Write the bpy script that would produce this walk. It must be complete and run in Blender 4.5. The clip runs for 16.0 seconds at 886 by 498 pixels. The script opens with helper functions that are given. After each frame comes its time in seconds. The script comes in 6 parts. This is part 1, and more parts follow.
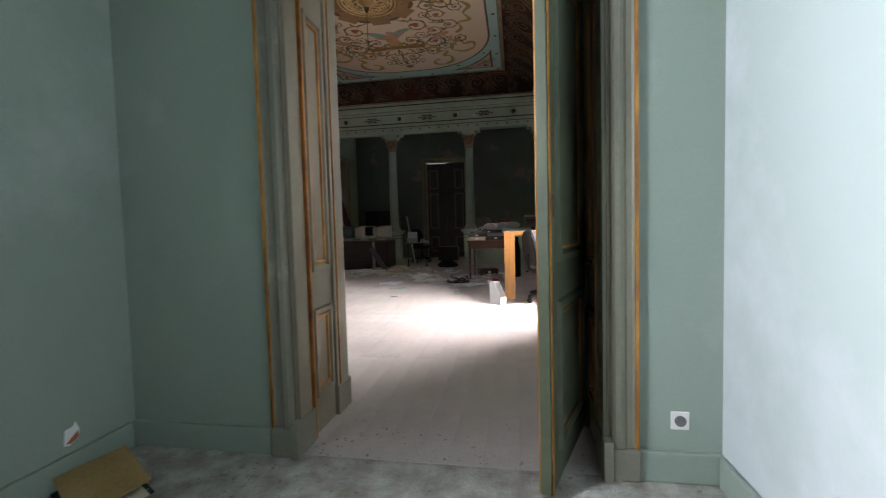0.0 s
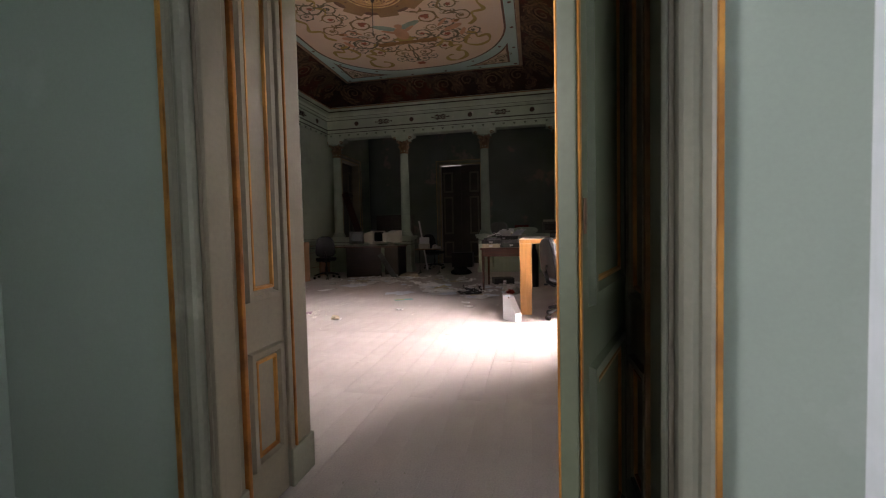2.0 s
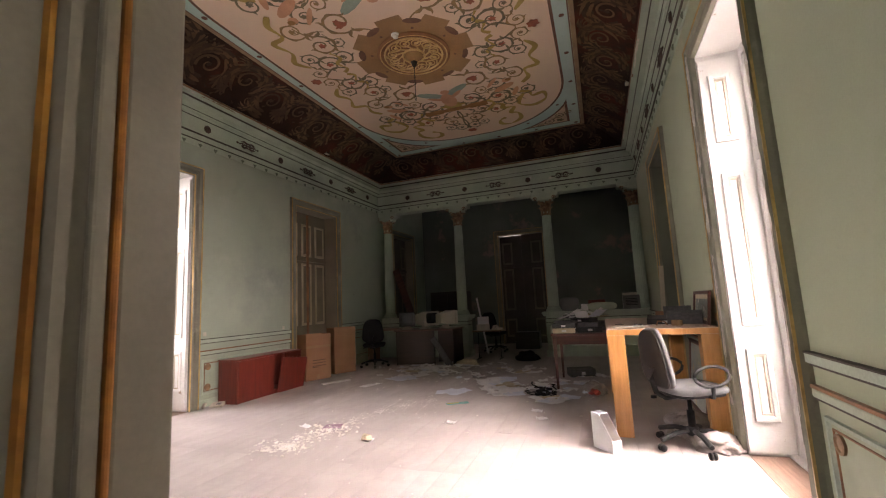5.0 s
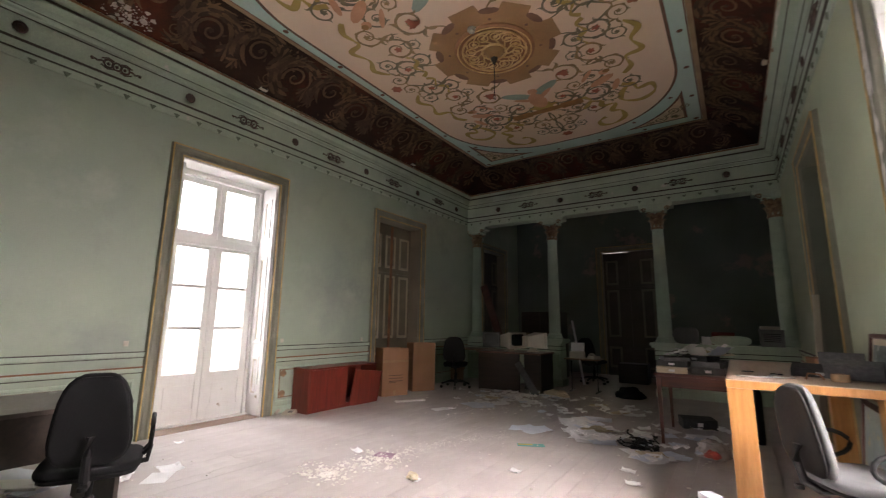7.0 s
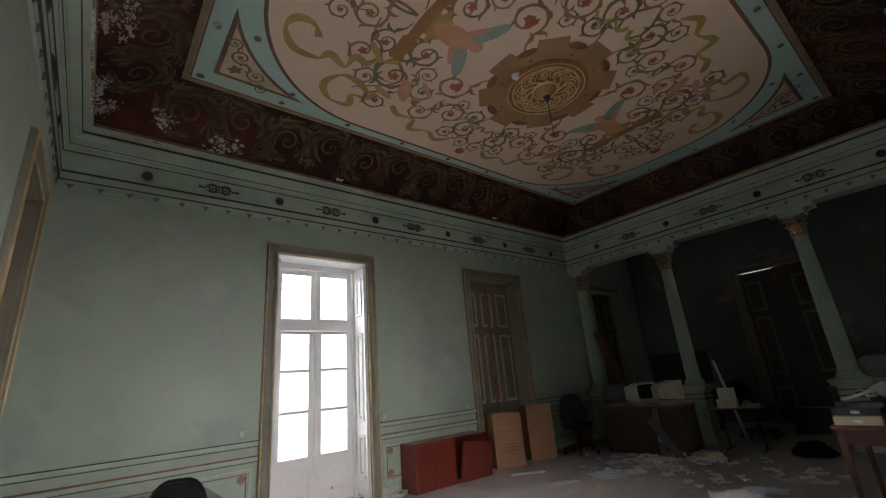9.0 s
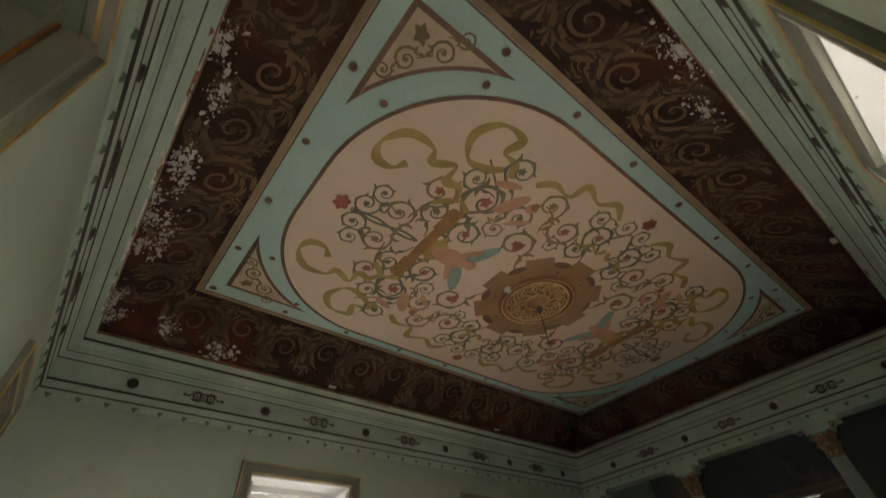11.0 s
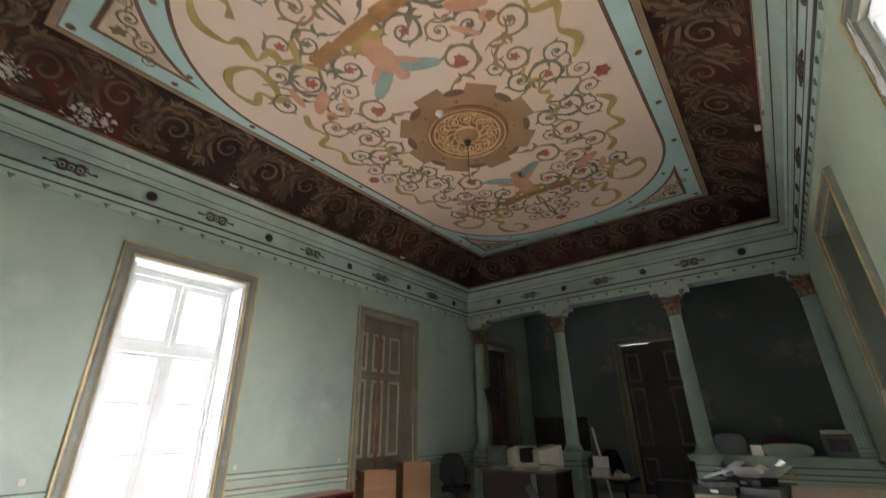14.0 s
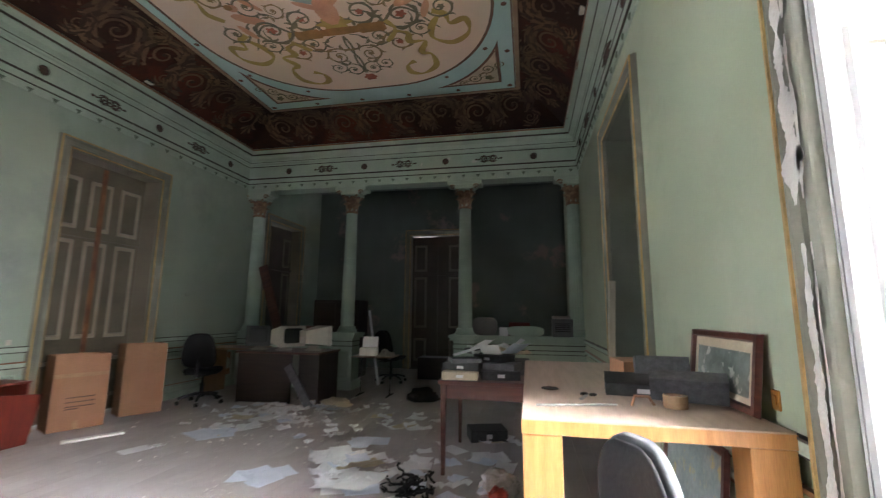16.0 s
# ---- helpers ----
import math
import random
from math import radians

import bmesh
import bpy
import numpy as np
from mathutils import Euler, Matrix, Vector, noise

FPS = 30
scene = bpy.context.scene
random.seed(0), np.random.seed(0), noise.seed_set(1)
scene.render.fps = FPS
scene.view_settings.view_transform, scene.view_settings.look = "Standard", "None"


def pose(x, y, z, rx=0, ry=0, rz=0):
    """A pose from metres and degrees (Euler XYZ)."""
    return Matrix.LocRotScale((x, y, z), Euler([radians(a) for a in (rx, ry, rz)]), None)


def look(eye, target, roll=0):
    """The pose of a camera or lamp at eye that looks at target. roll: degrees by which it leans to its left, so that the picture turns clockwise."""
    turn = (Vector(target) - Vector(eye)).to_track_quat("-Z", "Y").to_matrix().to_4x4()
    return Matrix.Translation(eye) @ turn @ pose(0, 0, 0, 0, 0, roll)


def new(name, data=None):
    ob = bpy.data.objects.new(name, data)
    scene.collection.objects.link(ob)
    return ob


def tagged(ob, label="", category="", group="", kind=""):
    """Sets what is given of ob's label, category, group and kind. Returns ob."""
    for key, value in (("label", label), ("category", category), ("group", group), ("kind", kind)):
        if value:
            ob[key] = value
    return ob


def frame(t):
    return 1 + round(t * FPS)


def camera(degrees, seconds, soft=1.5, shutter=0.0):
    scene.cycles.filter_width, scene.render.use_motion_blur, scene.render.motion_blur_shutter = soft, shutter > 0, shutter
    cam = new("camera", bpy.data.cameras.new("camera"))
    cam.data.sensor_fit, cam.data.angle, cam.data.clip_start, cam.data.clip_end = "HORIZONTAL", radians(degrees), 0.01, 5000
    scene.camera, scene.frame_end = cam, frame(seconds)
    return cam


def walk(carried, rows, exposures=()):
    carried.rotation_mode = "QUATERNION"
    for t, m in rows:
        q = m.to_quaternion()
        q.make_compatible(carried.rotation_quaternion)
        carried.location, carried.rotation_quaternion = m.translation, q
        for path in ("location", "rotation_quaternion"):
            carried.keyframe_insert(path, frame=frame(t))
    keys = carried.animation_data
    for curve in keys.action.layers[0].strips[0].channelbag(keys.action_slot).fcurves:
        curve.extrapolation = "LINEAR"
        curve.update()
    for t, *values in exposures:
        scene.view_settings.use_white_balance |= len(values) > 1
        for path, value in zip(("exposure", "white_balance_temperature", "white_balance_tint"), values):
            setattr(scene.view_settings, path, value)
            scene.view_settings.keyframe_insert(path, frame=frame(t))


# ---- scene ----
cam = camera(93.1, 16.0, soft=1.15, shutter=0.3)
PATH = [
    (0, look((1.935, -3.305, 1.004), (1.600, -1.336, 0.901), -1.5)),
    (0.5, look((1.978, -3.161, 1.003), (1.855, -1.168, 0.890), -1.6)),
    (1, look((1.935, -3.062, 1.047), (2.038, -1.067, 0.976), -2.8)),
    (1.5, look((1.963, -2.920, 1.056), (1.995, -0.924, 0.964), -1.2)),
    (2, look((1.963, -2.721, 1.043), (1.543, -0.769, 0.959), -1.3)),
    (2.5, look((1.900, -2.570, 1.071), (1.455, -0.621, 1.064), -0.2)),
    (3, look((1.853, -2.408, 1.053), (1.497, -0.442, 0.986), -1.0)),
    (3.5, look((1.893, -2.152, 1.075), (1.400, -0.214, 1.080), -1.7)),
    (4, look((1.804, -1.886, 1.084), (1.113, -0.009, 1.095), -1.5)),
    (4.2, look((1.790, -1.820, 1.131), (1.090, 0.050, 1.265), -2.8)),
    (6.3, look((1.762, -1.309, 1.256), (1.084, 0.548, 1.561), -3.0)),
    (6.5, look((1.795, -1.217, 1.252), (1.027, 0.603, 1.565), -3.5)),
    (7, look((1.883, -0.968, 1.269), (0.765, 0.654, 1.612), 0.8)),
    (7.5, look((1.944, -0.762, 1.255), (0.670, 0.750, 1.553), -0.7)),
    (8, look((2.023, -0.599, 1.299), (0.612, 0.770, 1.666), -2.9)),
    (10.5, look((2.098, -0.520, 1.423), (0.870, 0.582, 2.553), -5.1)),
    (11, look((2.147, -0.511, 1.470), (1.092, 0.463, 2.862), -5.8)),
    (11.5, look((2.145, -0.532, 1.502), (1.315, 0.265, 3.139), -6.6)),
    (12, look((2.156, -0.539, 1.524), (1.449, 0.142, 3.266), -8.2)),
    (12.5, look((2.135, -0.506, 1.509), (1.326, 0.235, 3.181), -5.7)),
    (13, look((2.093, -0.447, 1.455), (1.117, 0.502, 2.921), -1.7)),
    (13.5, look((1.993, -0.343, 1.410), (0.869, 0.883, 2.521), -1.5)),
    (14, look((1.910, -0.181, 1.374), (0.803, 1.288, 2.158), -0.9)),
    (14.5, look((1.865, -0.010, 1.334), (0.765, 1.594, 1.804), -0.8)),
    (15, look((1.871, 0.279, 1.330), (0.850, 1.973, 1.623), 0.4)),
    (15.5, look((1.877, 0.548, 1.289), (1.144, 2.398, 1.488), 0.4)),
    (16, look((1.829, 0.846, 1.297), (1.439, 2.785, 1.600), 0.5)),
]
EXPOSURES = [(0, 0.05, 6400, 16), (1.5, -0.06, 6750, 24), (3.0, -0.4, 7300, 32), (4.2, -0.2, 7300, 30), (6.3, 0.22, 7300, 28), (7.0, -0.02, 6800, 22), (8.2, -0.50, 6200, 18), (10.3, -0.92, 6600, 12), (11.0, -0.4, 7100, 10), (12.0, 0.87, 7300, 11), (13.2, 0.98, 6700, 10), (14.5, 0.52, 6000, 14), (15.5, 0.50, 6000, 14), (16, 0.80, 6000, 15)]
walk(cam, PATH, EXPOSURES)

# ---- plan (metres) ----
W, E, S, N = -3.41, 2.70, -1.10, 7.78      # faces of the hall
ANTE = -1.60                               # anteroom face of the south wall
AW, AE, AS, AH = 0.12, 2.70, -7.60, 4.80   # anteroom
BACK = 10.70                               # back wall behind the columns
ZC = 4.66                                  # flat of the ceiling
D0, D1, DH = 0.95, 2.30, 3.18              # doorway between the rooms

# ---- world and lights ----
world = bpy.data.worlds.new("sky")
scene.world = world
world.use_nodes = True
wn = world.node_tree
sky = wn.nodes.new("ShaderNodeTexSky")
sky.sky_type = "NISHITA"
sky.sun_disc = False
sky.sun_elevation, sky.sun_rotation = radians(42), radians(100)
wn.links.new(sky.outputs[0], wn.nodes["Background"].inputs[0])
wn.nodes["Background"].inputs[1].default_value = 0.15


def window_light(name, eye, target, w, h, power, colour, spread=180):
    lamp = bpy.data.lights.new(name, "AREA")
    lamp.shape, lamp.size, lamp.size_y, lamp.energy, lamp.color = "RECTANGLE", w, h, power, colour
    lamp.spread = radians(spread)
    ob = new(name, lamp)
    ob.matrix_world = look(eye, target)
    return ob


window_light("sky_light_west", (-4.75, 1.85, 3.15), (-1.8, 1.85, -0.1), 1.6, 2.6, 410, (0.95, 0.98, 1.0))
window_light("sky_light_east", (4.05, 1.95, 3.50), (1.5, 1.35, -0.2), 2.9, 2.6, 2750, (1.0, 0.965, 0.92), 130)
window_light("sky_light_anteroom", (-1.1, -3.6, 2.3), (2.5, -2.6, 1.6), 1.5, 2.2, 175, (0.90, 0.965, 1.0), 125)


# ---- materials ----
def mat(name, base, dark=None, rough=0.6, scale=3.0, fine=60.0, bump=0.15, metal=0.0, amount=0.5, stretch=None, spec=0.5):
    """A surface that varies between two colours at two scales, with a fine relief."""
    m = bpy.data.materials.new(name)
    m.use_nodes = True
    t = m.node_tree
    b = t.nodes["Principled BSDF"]
    dark = dark or tuple(c * 0.72 for c in base)
    co = t.nodes.new("ShaderNodeTexCoord")
    mp = t.nodes.new("ShaderNodeMapping")
    mp.inputs["Scale"].default_value = stretch or (1, 1, 1)
    t.links.new(co.outputs["Object"], mp.inputs[0])
    n1 = t.nodes.new("ShaderNodeTexNoise")
    n1.inputs["Scale"].default_value, n1.inputs["Detail"].default_value = scale, 8
    n2 = t.nodes.new("ShaderNodeTexNoise")
    n2.inputs["Scale"].default_value, n2.inputs["Detail"].default_value = fine, 4
    t.links.new(mp.outputs[0], n1.inputs[0])
    t.links.new(mp.outputs[0], n2.inputs[0])
    r = t.nodes.new("ShaderNodeValToRGB")
    r.color_ramp.elements[0].position, r.color_ramp.elements[1].position = 0.35, 0.68
    r.color_ramp.elements[0].color, r.color_ramp.elements[1].color = (*dark, 1), (*base, 1)
    t.links.new(n1.outputs[0], r.inputs[0])
    mx = t.nodes.new("ShaderNodeMix")
    mx.data_type, mx.blend_type = "RGBA", "OVERLAY"
    mx.inputs[0].default_value = amount * 0.5
    t.links.new(r.outputs[0], mx.inputs[6])
    t.links.new(n2.outputs[0], mx.inputs[7])
    t.links.new(mx.outputs[2], b.inputs["Base Color"])
    b.inputs["Roughness"].default_value, b.inputs["Metallic"].default_value = rough, metal
    b.inputs["Specular IOR Level"].default_value = spec
    bp = t.nodes.new("ShaderNodeBump")
    bp.inputs["Strength"].default_value, bp.inputs["Distance"].default_value = bump, 0.01
    t.links.new(n2.outputs[0], bp.inputs["Height"])
    t.links.new(bp.outputs[0], b.inputs["Normal"])
    return m


def stained(m, colour, scale, lo, hi, seed=0.0):
    """Lays patches of another colour, such as bare plaster or dirt, over a material."""
    t = m.node_tree
    b = t.nodes["Principled BSDF"]
    link = b.inputs["Base Color"].links[0]
    co = t.nodes.new("ShaderNodeTexCoord")
    mp = t.nodes.new("ShaderNodeMapping")
    mp.inputs["Location"].default_value = (seed, seed * 2, seed)
    t.links.new(co.outputs["Object"], mp.inputs[0])
    n = t.nodes.new("ShaderNodeTexNoise")
    n.inputs["Scale"].default_value, n.inputs["Detail"].default_value, n.inputs["Roughness"].default_value = scale, 10, 0.65
    t.links.new(mp.outputs[0], n.inputs[0])
    r = t.nodes.new("ShaderNodeMapRange")
    r.inputs["From Min"].default_value, r.inputs["From Max"].default_value = lo, hi
    t.links.new(n.outputs[0], r.inputs[0])
    mx = t.nodes.new("ShaderNodeMix")
    mx.data_type = "RGBA"
    mx.inputs[7].default_value = (*colour, 1)
    t.links.new(r.outputs[0], mx.inputs[0])
    t.links.new(link.from_socket, mx.inputs[6])
    t.links.new(mx.outputs[2], b.inputs["Base Color"])
    return m


def wood(name, base, dark, rough=0.45, along=1, scale=5.0):
    st = [9, 9, 9]
    st[along] = 0.7
    return mat(name, base, dark, rough, scale, 40.0, 0.06, stretch=st)


GREEN = stained(mat("sage_wall_paint", (0.415, 0.487, 0.385), (0.345, 0.41, 0.33), 0.55, 0.8, 90, 0.03, amount=0.14), (0.29, 0.335, 0.275), 1.3, 0.58, 0.78)
stained(GREEN, (0.29, 0.33, 0.295), 0.55, 0.56, 0.74, 21)
stained(GREEN, (0.47, 0.52, 0.44), 0.7, 0.55, 0.70, 6)
stained(GREEN, (0.24, 0.25, 0.20), 2.4, 0.68, 0.74, 11)
# East wall: yellow-green bounce light from foliage mixed into the sage colour.
EASTGREEN = stained(mat("bounce_lit_sage_wall_paint", (0.43, 0.487, 0.34), (0.37, 0.42, 0.29), 0.55, 0.8, 90, 0.03, amount=0.14), (0.30, 0.34, 0.235), 1.1, 0.58, 0.78, 14)
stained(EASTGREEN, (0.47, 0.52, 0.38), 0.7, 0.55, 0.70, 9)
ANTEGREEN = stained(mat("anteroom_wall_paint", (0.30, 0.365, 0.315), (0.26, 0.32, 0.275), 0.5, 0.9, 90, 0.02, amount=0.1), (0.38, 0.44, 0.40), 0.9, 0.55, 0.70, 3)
# Paler and bluer than the other anteroom walls, with uneven patches.
ANTEPALE = stained(mat("pale_bluish_wall_paint", (0.60, 0.64, 0.68), (0.53, 0.58, 0.595), 0.5, 0.8, 90, 0.02, amount=0.1, stretch=(1, 1, 0.3)), (0.47, 0.54, 0.535), 0.6, 0.45, 0.55, 5)
# Wall green darkened to carry the rear space's shade, plus brown stains.
DIMWALL = stained(mat("shaded_green_wall_paint", (0.175, 0.21, 0.19), (0.125, 0.15, 0.135), 0.6, 0.9, 80, 0.08), (0.30, 0.25, 0.22), 1.1, 0.6, 0.66, 5)
CORNICE = stained(mat("pale_green_cornice_paint", (0.46, 0.55, 0.45), (0.38, 0.46, 0.375), 0.6, 2.5, 70, 0.1), (0.62, 0.60, 0.55), 3.0, 0.64, 0.68, 2)
CASING = stained(mat("grey_green_casing_paint", (0.235, 0.23, 0.175), (0.18, 0.18, 0.14), 0.5, 2.0, 70, 0.05, amount=0.25), (0.28, 0.27, 0.215), 4.0, 0.6, 0.68)
LINING = mat("beige_grey_lining_paint", (0.265, 0.225, 0.165), (0.205, 0.175, 0.13), 0.42, 2.0, 60, 0.04, amount=0.25)
DOORGREEN = mat("green_door_paint", (0.10, 0.118, 0.075), (0.075, 0.09, 0.056), 0.45, 2.0, 60, 0.04, amount=0.25)
GOLD = mat("worn_gilding", (0.58, 0.27, 0.06), (0.30, 0.12, 0.03), 0.32, 6.0, 50, 0.1, metal=0.6)
PALEGILT = mat("pale_worn_gilding", (0.62, 0.43, 0.18), (0.40, 0.26, 0.10), 0.38, 6.0, 50, 0.1, metal=0.4)
COPPER = mat("worn_copper_gilding", (0.48, 0.18, 0.035), (0.20, 0.07, 0.018), 0.32, 6.0, 50, 0.1, metal=0.5)
GILT = mat("bronze_brown_paint", (0.30, 0.13, 0.05), (0.16, 0.07, 0.035), 0.4, 6.0, 50, 0.1)
DARKLINE = mat("dark_umber_line", (0.06, 0.045, 0.035), None, 0.6, 5.0, 60, 0.05)
WHITE = stained(mat("white_window_paint", (0.86, 0.855, 0.84), (0.79, 0.78, 0.76), 0.45, 2.5, 60, 0.06), (0.45, 0.38, 0.30), 5.0, 0.66, 0.70)
PLASTER = mat("bare_white_plaster", (0.78, 0.75, 0.70), (0.60, 0.56, 0.51), 0.9, 6.0, 60, 0.4)
FLOOR = stained(mat("dusty_floorboards", (0.49, 0.425, 0.385), (0.39, 0.335, 0.30), 0.6, 1.2, 120, 0.12), (0.54, 0.485, 0.45), 1.7, 0.52, 0.72, 7)
RUBBLE = mat("dusty_rubble", (0.44, 0.43, 0.40), (0.24, 0.22, 0.19), 0.95, 9.0, 70, 0.5)
CREAM = stained(mat("cream_ceiling_paint", (0.85, 0.655, 0.52), (0.79, 0.595, 0.465), 0.7, 0.7, 90, 0.04), (0.75, 0.56, 0.44), 0.8, 0.55, 0.75)
SKYBLUE = mat("pale_blue_ceiling_paint", (0.49, 0.66, 0.61), (0.43, 0.59, 0.545), 0.7, 1.5, 90, 0.04)
BROWNLINE = mat("brown_ceiling_line", (0.20, 0.10, 0.06), (0.13, 0.06, 0.04), 0.7, 4.0, 60, 0.05)
OCHRE = mat("ochre_ribbon_paint", (0.52, 0.36, 0.11), (0.38, 0.25, 0.07), 0.7, 5.0, 60, 0.05)
LEAFGREY = mat("grey_green_scroll_paint", (0.245, 0.185, 0.105), (0.135, 0.11, 0.075), 0.7, 6.0, 60, 0.05)
FLOWER = mat("red_flower_paint", (0.48, 0.13, 0.07), (0.32, 0.09, 0.05), 0.7, 9.0, 60, 0.05)
FLESH = mat("rose_figure_paint", (0.70, 0.36, 0.22), (0.56, 0.27, 0.16), 0.7, 5.0, 60, 0.05)
TAUPE = mat("taupe_plate_paint", (0.40, 0.23, 0.11), (0.30, 0.165, 0.075), 0.7, 2.0, 60, 0.05)
COVE = stained(stained(mat("dark_brown_cove_paint", (0.040, 0.018, 0.012), (0.022, 0.010, 0.008), 0.75, 2.2, 60, 0.1, spec=0.15), (0.115, 0.027, 0.015), 0.8, 0.49, 0.67, 4), (0.62, 0.57, 0.52), 3.3, 0.71, 0.73, 9)
COVESCROLL = mat("umber_scroll_paint", (0.075, 0.042, 0.025), (0.036, 0.020, 0.013), 0.7, 3.5, 40, 0.08, spec=0.2)
COVELIGHT = mat("tan_scroll_paint", (0.17, 0.102, 0.056), (0.068, 0.040, 0.023), 0.7, 2.5, 40, 0.08, spec=0.2)



def glass(name):
    m = bpy.data.materials.new(name)
    m.use_nodes = True
    b = m.node_tree.nodes["Principled BSDF"]
    b.inputs["Transmission Weight"].default_value, b.inputs["Roughness"].default_value, b.inputs["IOR"].default_value = 1, 0.02, 1.02
    return m


GLASS = glass("window_glass")


# ---- mesh helpers ----
def quadbox(bm, lo, hi, bev=0.0):
    r = bmesh.ops.create_cube(bm, size=1)["verts"]
    for v in r:
        v.co = Vector([lo[i] + (v.co[i] + 0.5) * (hi[i] - lo[i]) for i in range(3)])
    if bev:
        bmesh.ops.bevel(bm, geom=list({e for v in r for e in v.link_edges}), offset=bev, segments=2, affect="EDGES", profile=0.6)
    return bm


def boxes(*args, bev=0.0):
    bm = bmesh.new()
    for lo, hi in args:
        quadbox(bm, lo, hi, bev)
    return bm


def obj(name, bm, material, smooth=False):
    me = bpy.data.meshes.new(name)
    bmesh.ops.recalc_face_normals(bm, faces=bm.faces[:])
    if smooth:
        for f in bm.faces:
            f.smooth = True
    bm.to_mesh(me)
    bm.free()
    me.materials.append(material)
    return new(name, me)


def part(name, bm, material, parent, label="", smooth=False):
    ob = obj(name, bm, material, smooth)
    ob.parent = parent
    ob.matrix_parent_inverse = parent.matrix_world.inverted()
    if label:
        tagged(ob, label)
    return ob


def empty(name, m=None):
    ob = new(name)
    if m is not None:
        ob.matrix_world = m
    return ob


def local(name, bm, material, parent, label="", smooth=False):
    """A part whose mesh is written in its thing's own space."""
    ob = obj(name, bm, material, smooth)
    ob.parent = parent
    if label:
        tagged(ob, label)
    return ob


def lathe(bm, prof, seg=24, centre=(0, 0, 0)):
    rings = []
    for r, z in prof:
        rings.append([bm.verts.new((centre[0] + r * math.cos(6.28318 * i / seg), centre[1] + r * math.sin(6.28318 * i / seg), centre[2] + z)) for i in range(seg)])
    for a, b in zip(rings, rings[1:]):
        for i in range(seg):
            bm.faces.new((a[i], a[(i + 1) % seg], b[(i + 1) % seg], b[i]))
    if prof[0][0] > 0.0005:
        bm.faces.new(rings[0][::-1])
    if prof[-1][0] > 0.0005:
        bm.faces.new(rings[-1])
    return bm


def tube(bm, pts, r, seg=8):
    pts = [Vector(p) for p in pts]
    rings = []
    for i, p in enumerate(pts):
        d = (pts[min(i + 1, len(pts) - 1)] - pts[max(i - 1, 0)]).normalized()
        q = d.to_track_quat("Z", "Y")
        rings.append([bm.verts.new(p + q @ Vector((r * math.cos(6.28318 * k / seg), r * math.sin(6.28318 * k / seg), 0))) for k in range(seg)])
    for a, b in zip(rings, rings[1:]):
        for k in range(seg):
            bm.faces.new((a[k], a[(k + 1) % seg], b[(k + 1) % seg], b[k]))
    bm.faces.new(rings[0][::-1])
    bm.faces.new(rings[-1])
    return bm


def west(s, z, v):
    return Vector((W + v, s, z))


def east(s, z, v):
    return Vector((E - v, s, z))


def south(s, z, v):
    return Vector((s, S + v, z))


def ante(s, z, v):
    return Vector((s, ANTE - v, z))


def north(s, z, v):
    return Vector((s, N - v, z))


def back(s, z, v):
    return Vector((s, BACK - v, z))


def slab(place, s0, s1, z0, z1, v0, v1, bev=0.0, bm=None):
    """A block on a wall, by its run, its heights and how proud it stands."""
    bm = bm or bmesh.new()
    a, b = place(s0, z0, v0), place(s1, z1, v1)
    return quadbox(bm, [min(a[i], b[i]) for i in range(3)], [max(a[i], b[i]) for i in range(3)], bev)


def casing(place, s0, s1, h, prof):
    """A mitred moulding round three sides of an opening; prof: (outwards, proud)."""
    bm = bmesh.new()
    rows = []
    for u, v in prof:
        rows.append([bm.verts.new(place(*p, v)) for p in ((s0 - u, 0), (s0 - u, h + u), (s1 + u, h + u), (s1 + u, 0))])
    for a, b in zip(rows, rows[1:]):
        for i in range(3):
            bm.faces.new((a[i], a[i + 1], b[i + 1], b[i]))
    return bm


def panel_frame(place, s0, s1, z0, z1, w, v0, v1):
    """A raised mitred frame round a panel."""
    bm = bmesh.new()
    rows = []
    for u, v in ((0, v0), (0.15 * w, v1), (0.7 * w, v1), (w, v0)):
        rows.append([bm.verts.new(place(*p, v)) for p in ((s0 + u, z0 + u), (s0 + u, z1 - u), (s1 - u, z1 - u), (s1 - u, z0 + u))])
    for a, b in zip(rows, rows[1:]):
        for i in range(4):
            bm.faces.new((a[i], a[(i + 1) % 4], b[(i + 1) % 4], b[i]))
    return bm


def wall(name, axis, face, depth, s0, s1, z0, z1, holes, material, label):
    """A thick wall with openings; face is the side seen, depth goes away from it."""
    bm = bmesh.new()

    def put(a, b, c, d):
        lo, hi = sorted((face, face + depth))
        if axis == "x":
            quadbox(bm, (lo, a, c), (hi, b, d))
        else:
            quadbox(bm, (a, lo, c), (b, hi, d))
    at = s0
    for a, b, c, d in sorted(holes):
        put(at, a, z0, z1)
        if c > z0:
            put(a, b, z0, c)
        put(a, b, d, z1)
        at = b
    put(at, s1, z0, z1)
    ob = obj(name, bm, material)
    return tagged(ob, label, "wall", kind="structure")


# ---- structure ----
WW = (1.19, 2.50, 0.0, 3.18)     # west french window
WD = (4.60, 5.86, 0.0, 3.18)     # west shuttered window
EW = (1.06, 2.23, 0.0, 3.18)     # east window
ED = (4.22, 5.48, 0.0, 3.18)     # east door
SD = (-2.72, -1.80, 0.0, 3.18)   # second south door
AWD = (8.55, 9.75, 0.0, 3.18)    # window of the space behind the columns
BD = (-0.95, 0.35, 0.0, 3.18)    # back shuttered door

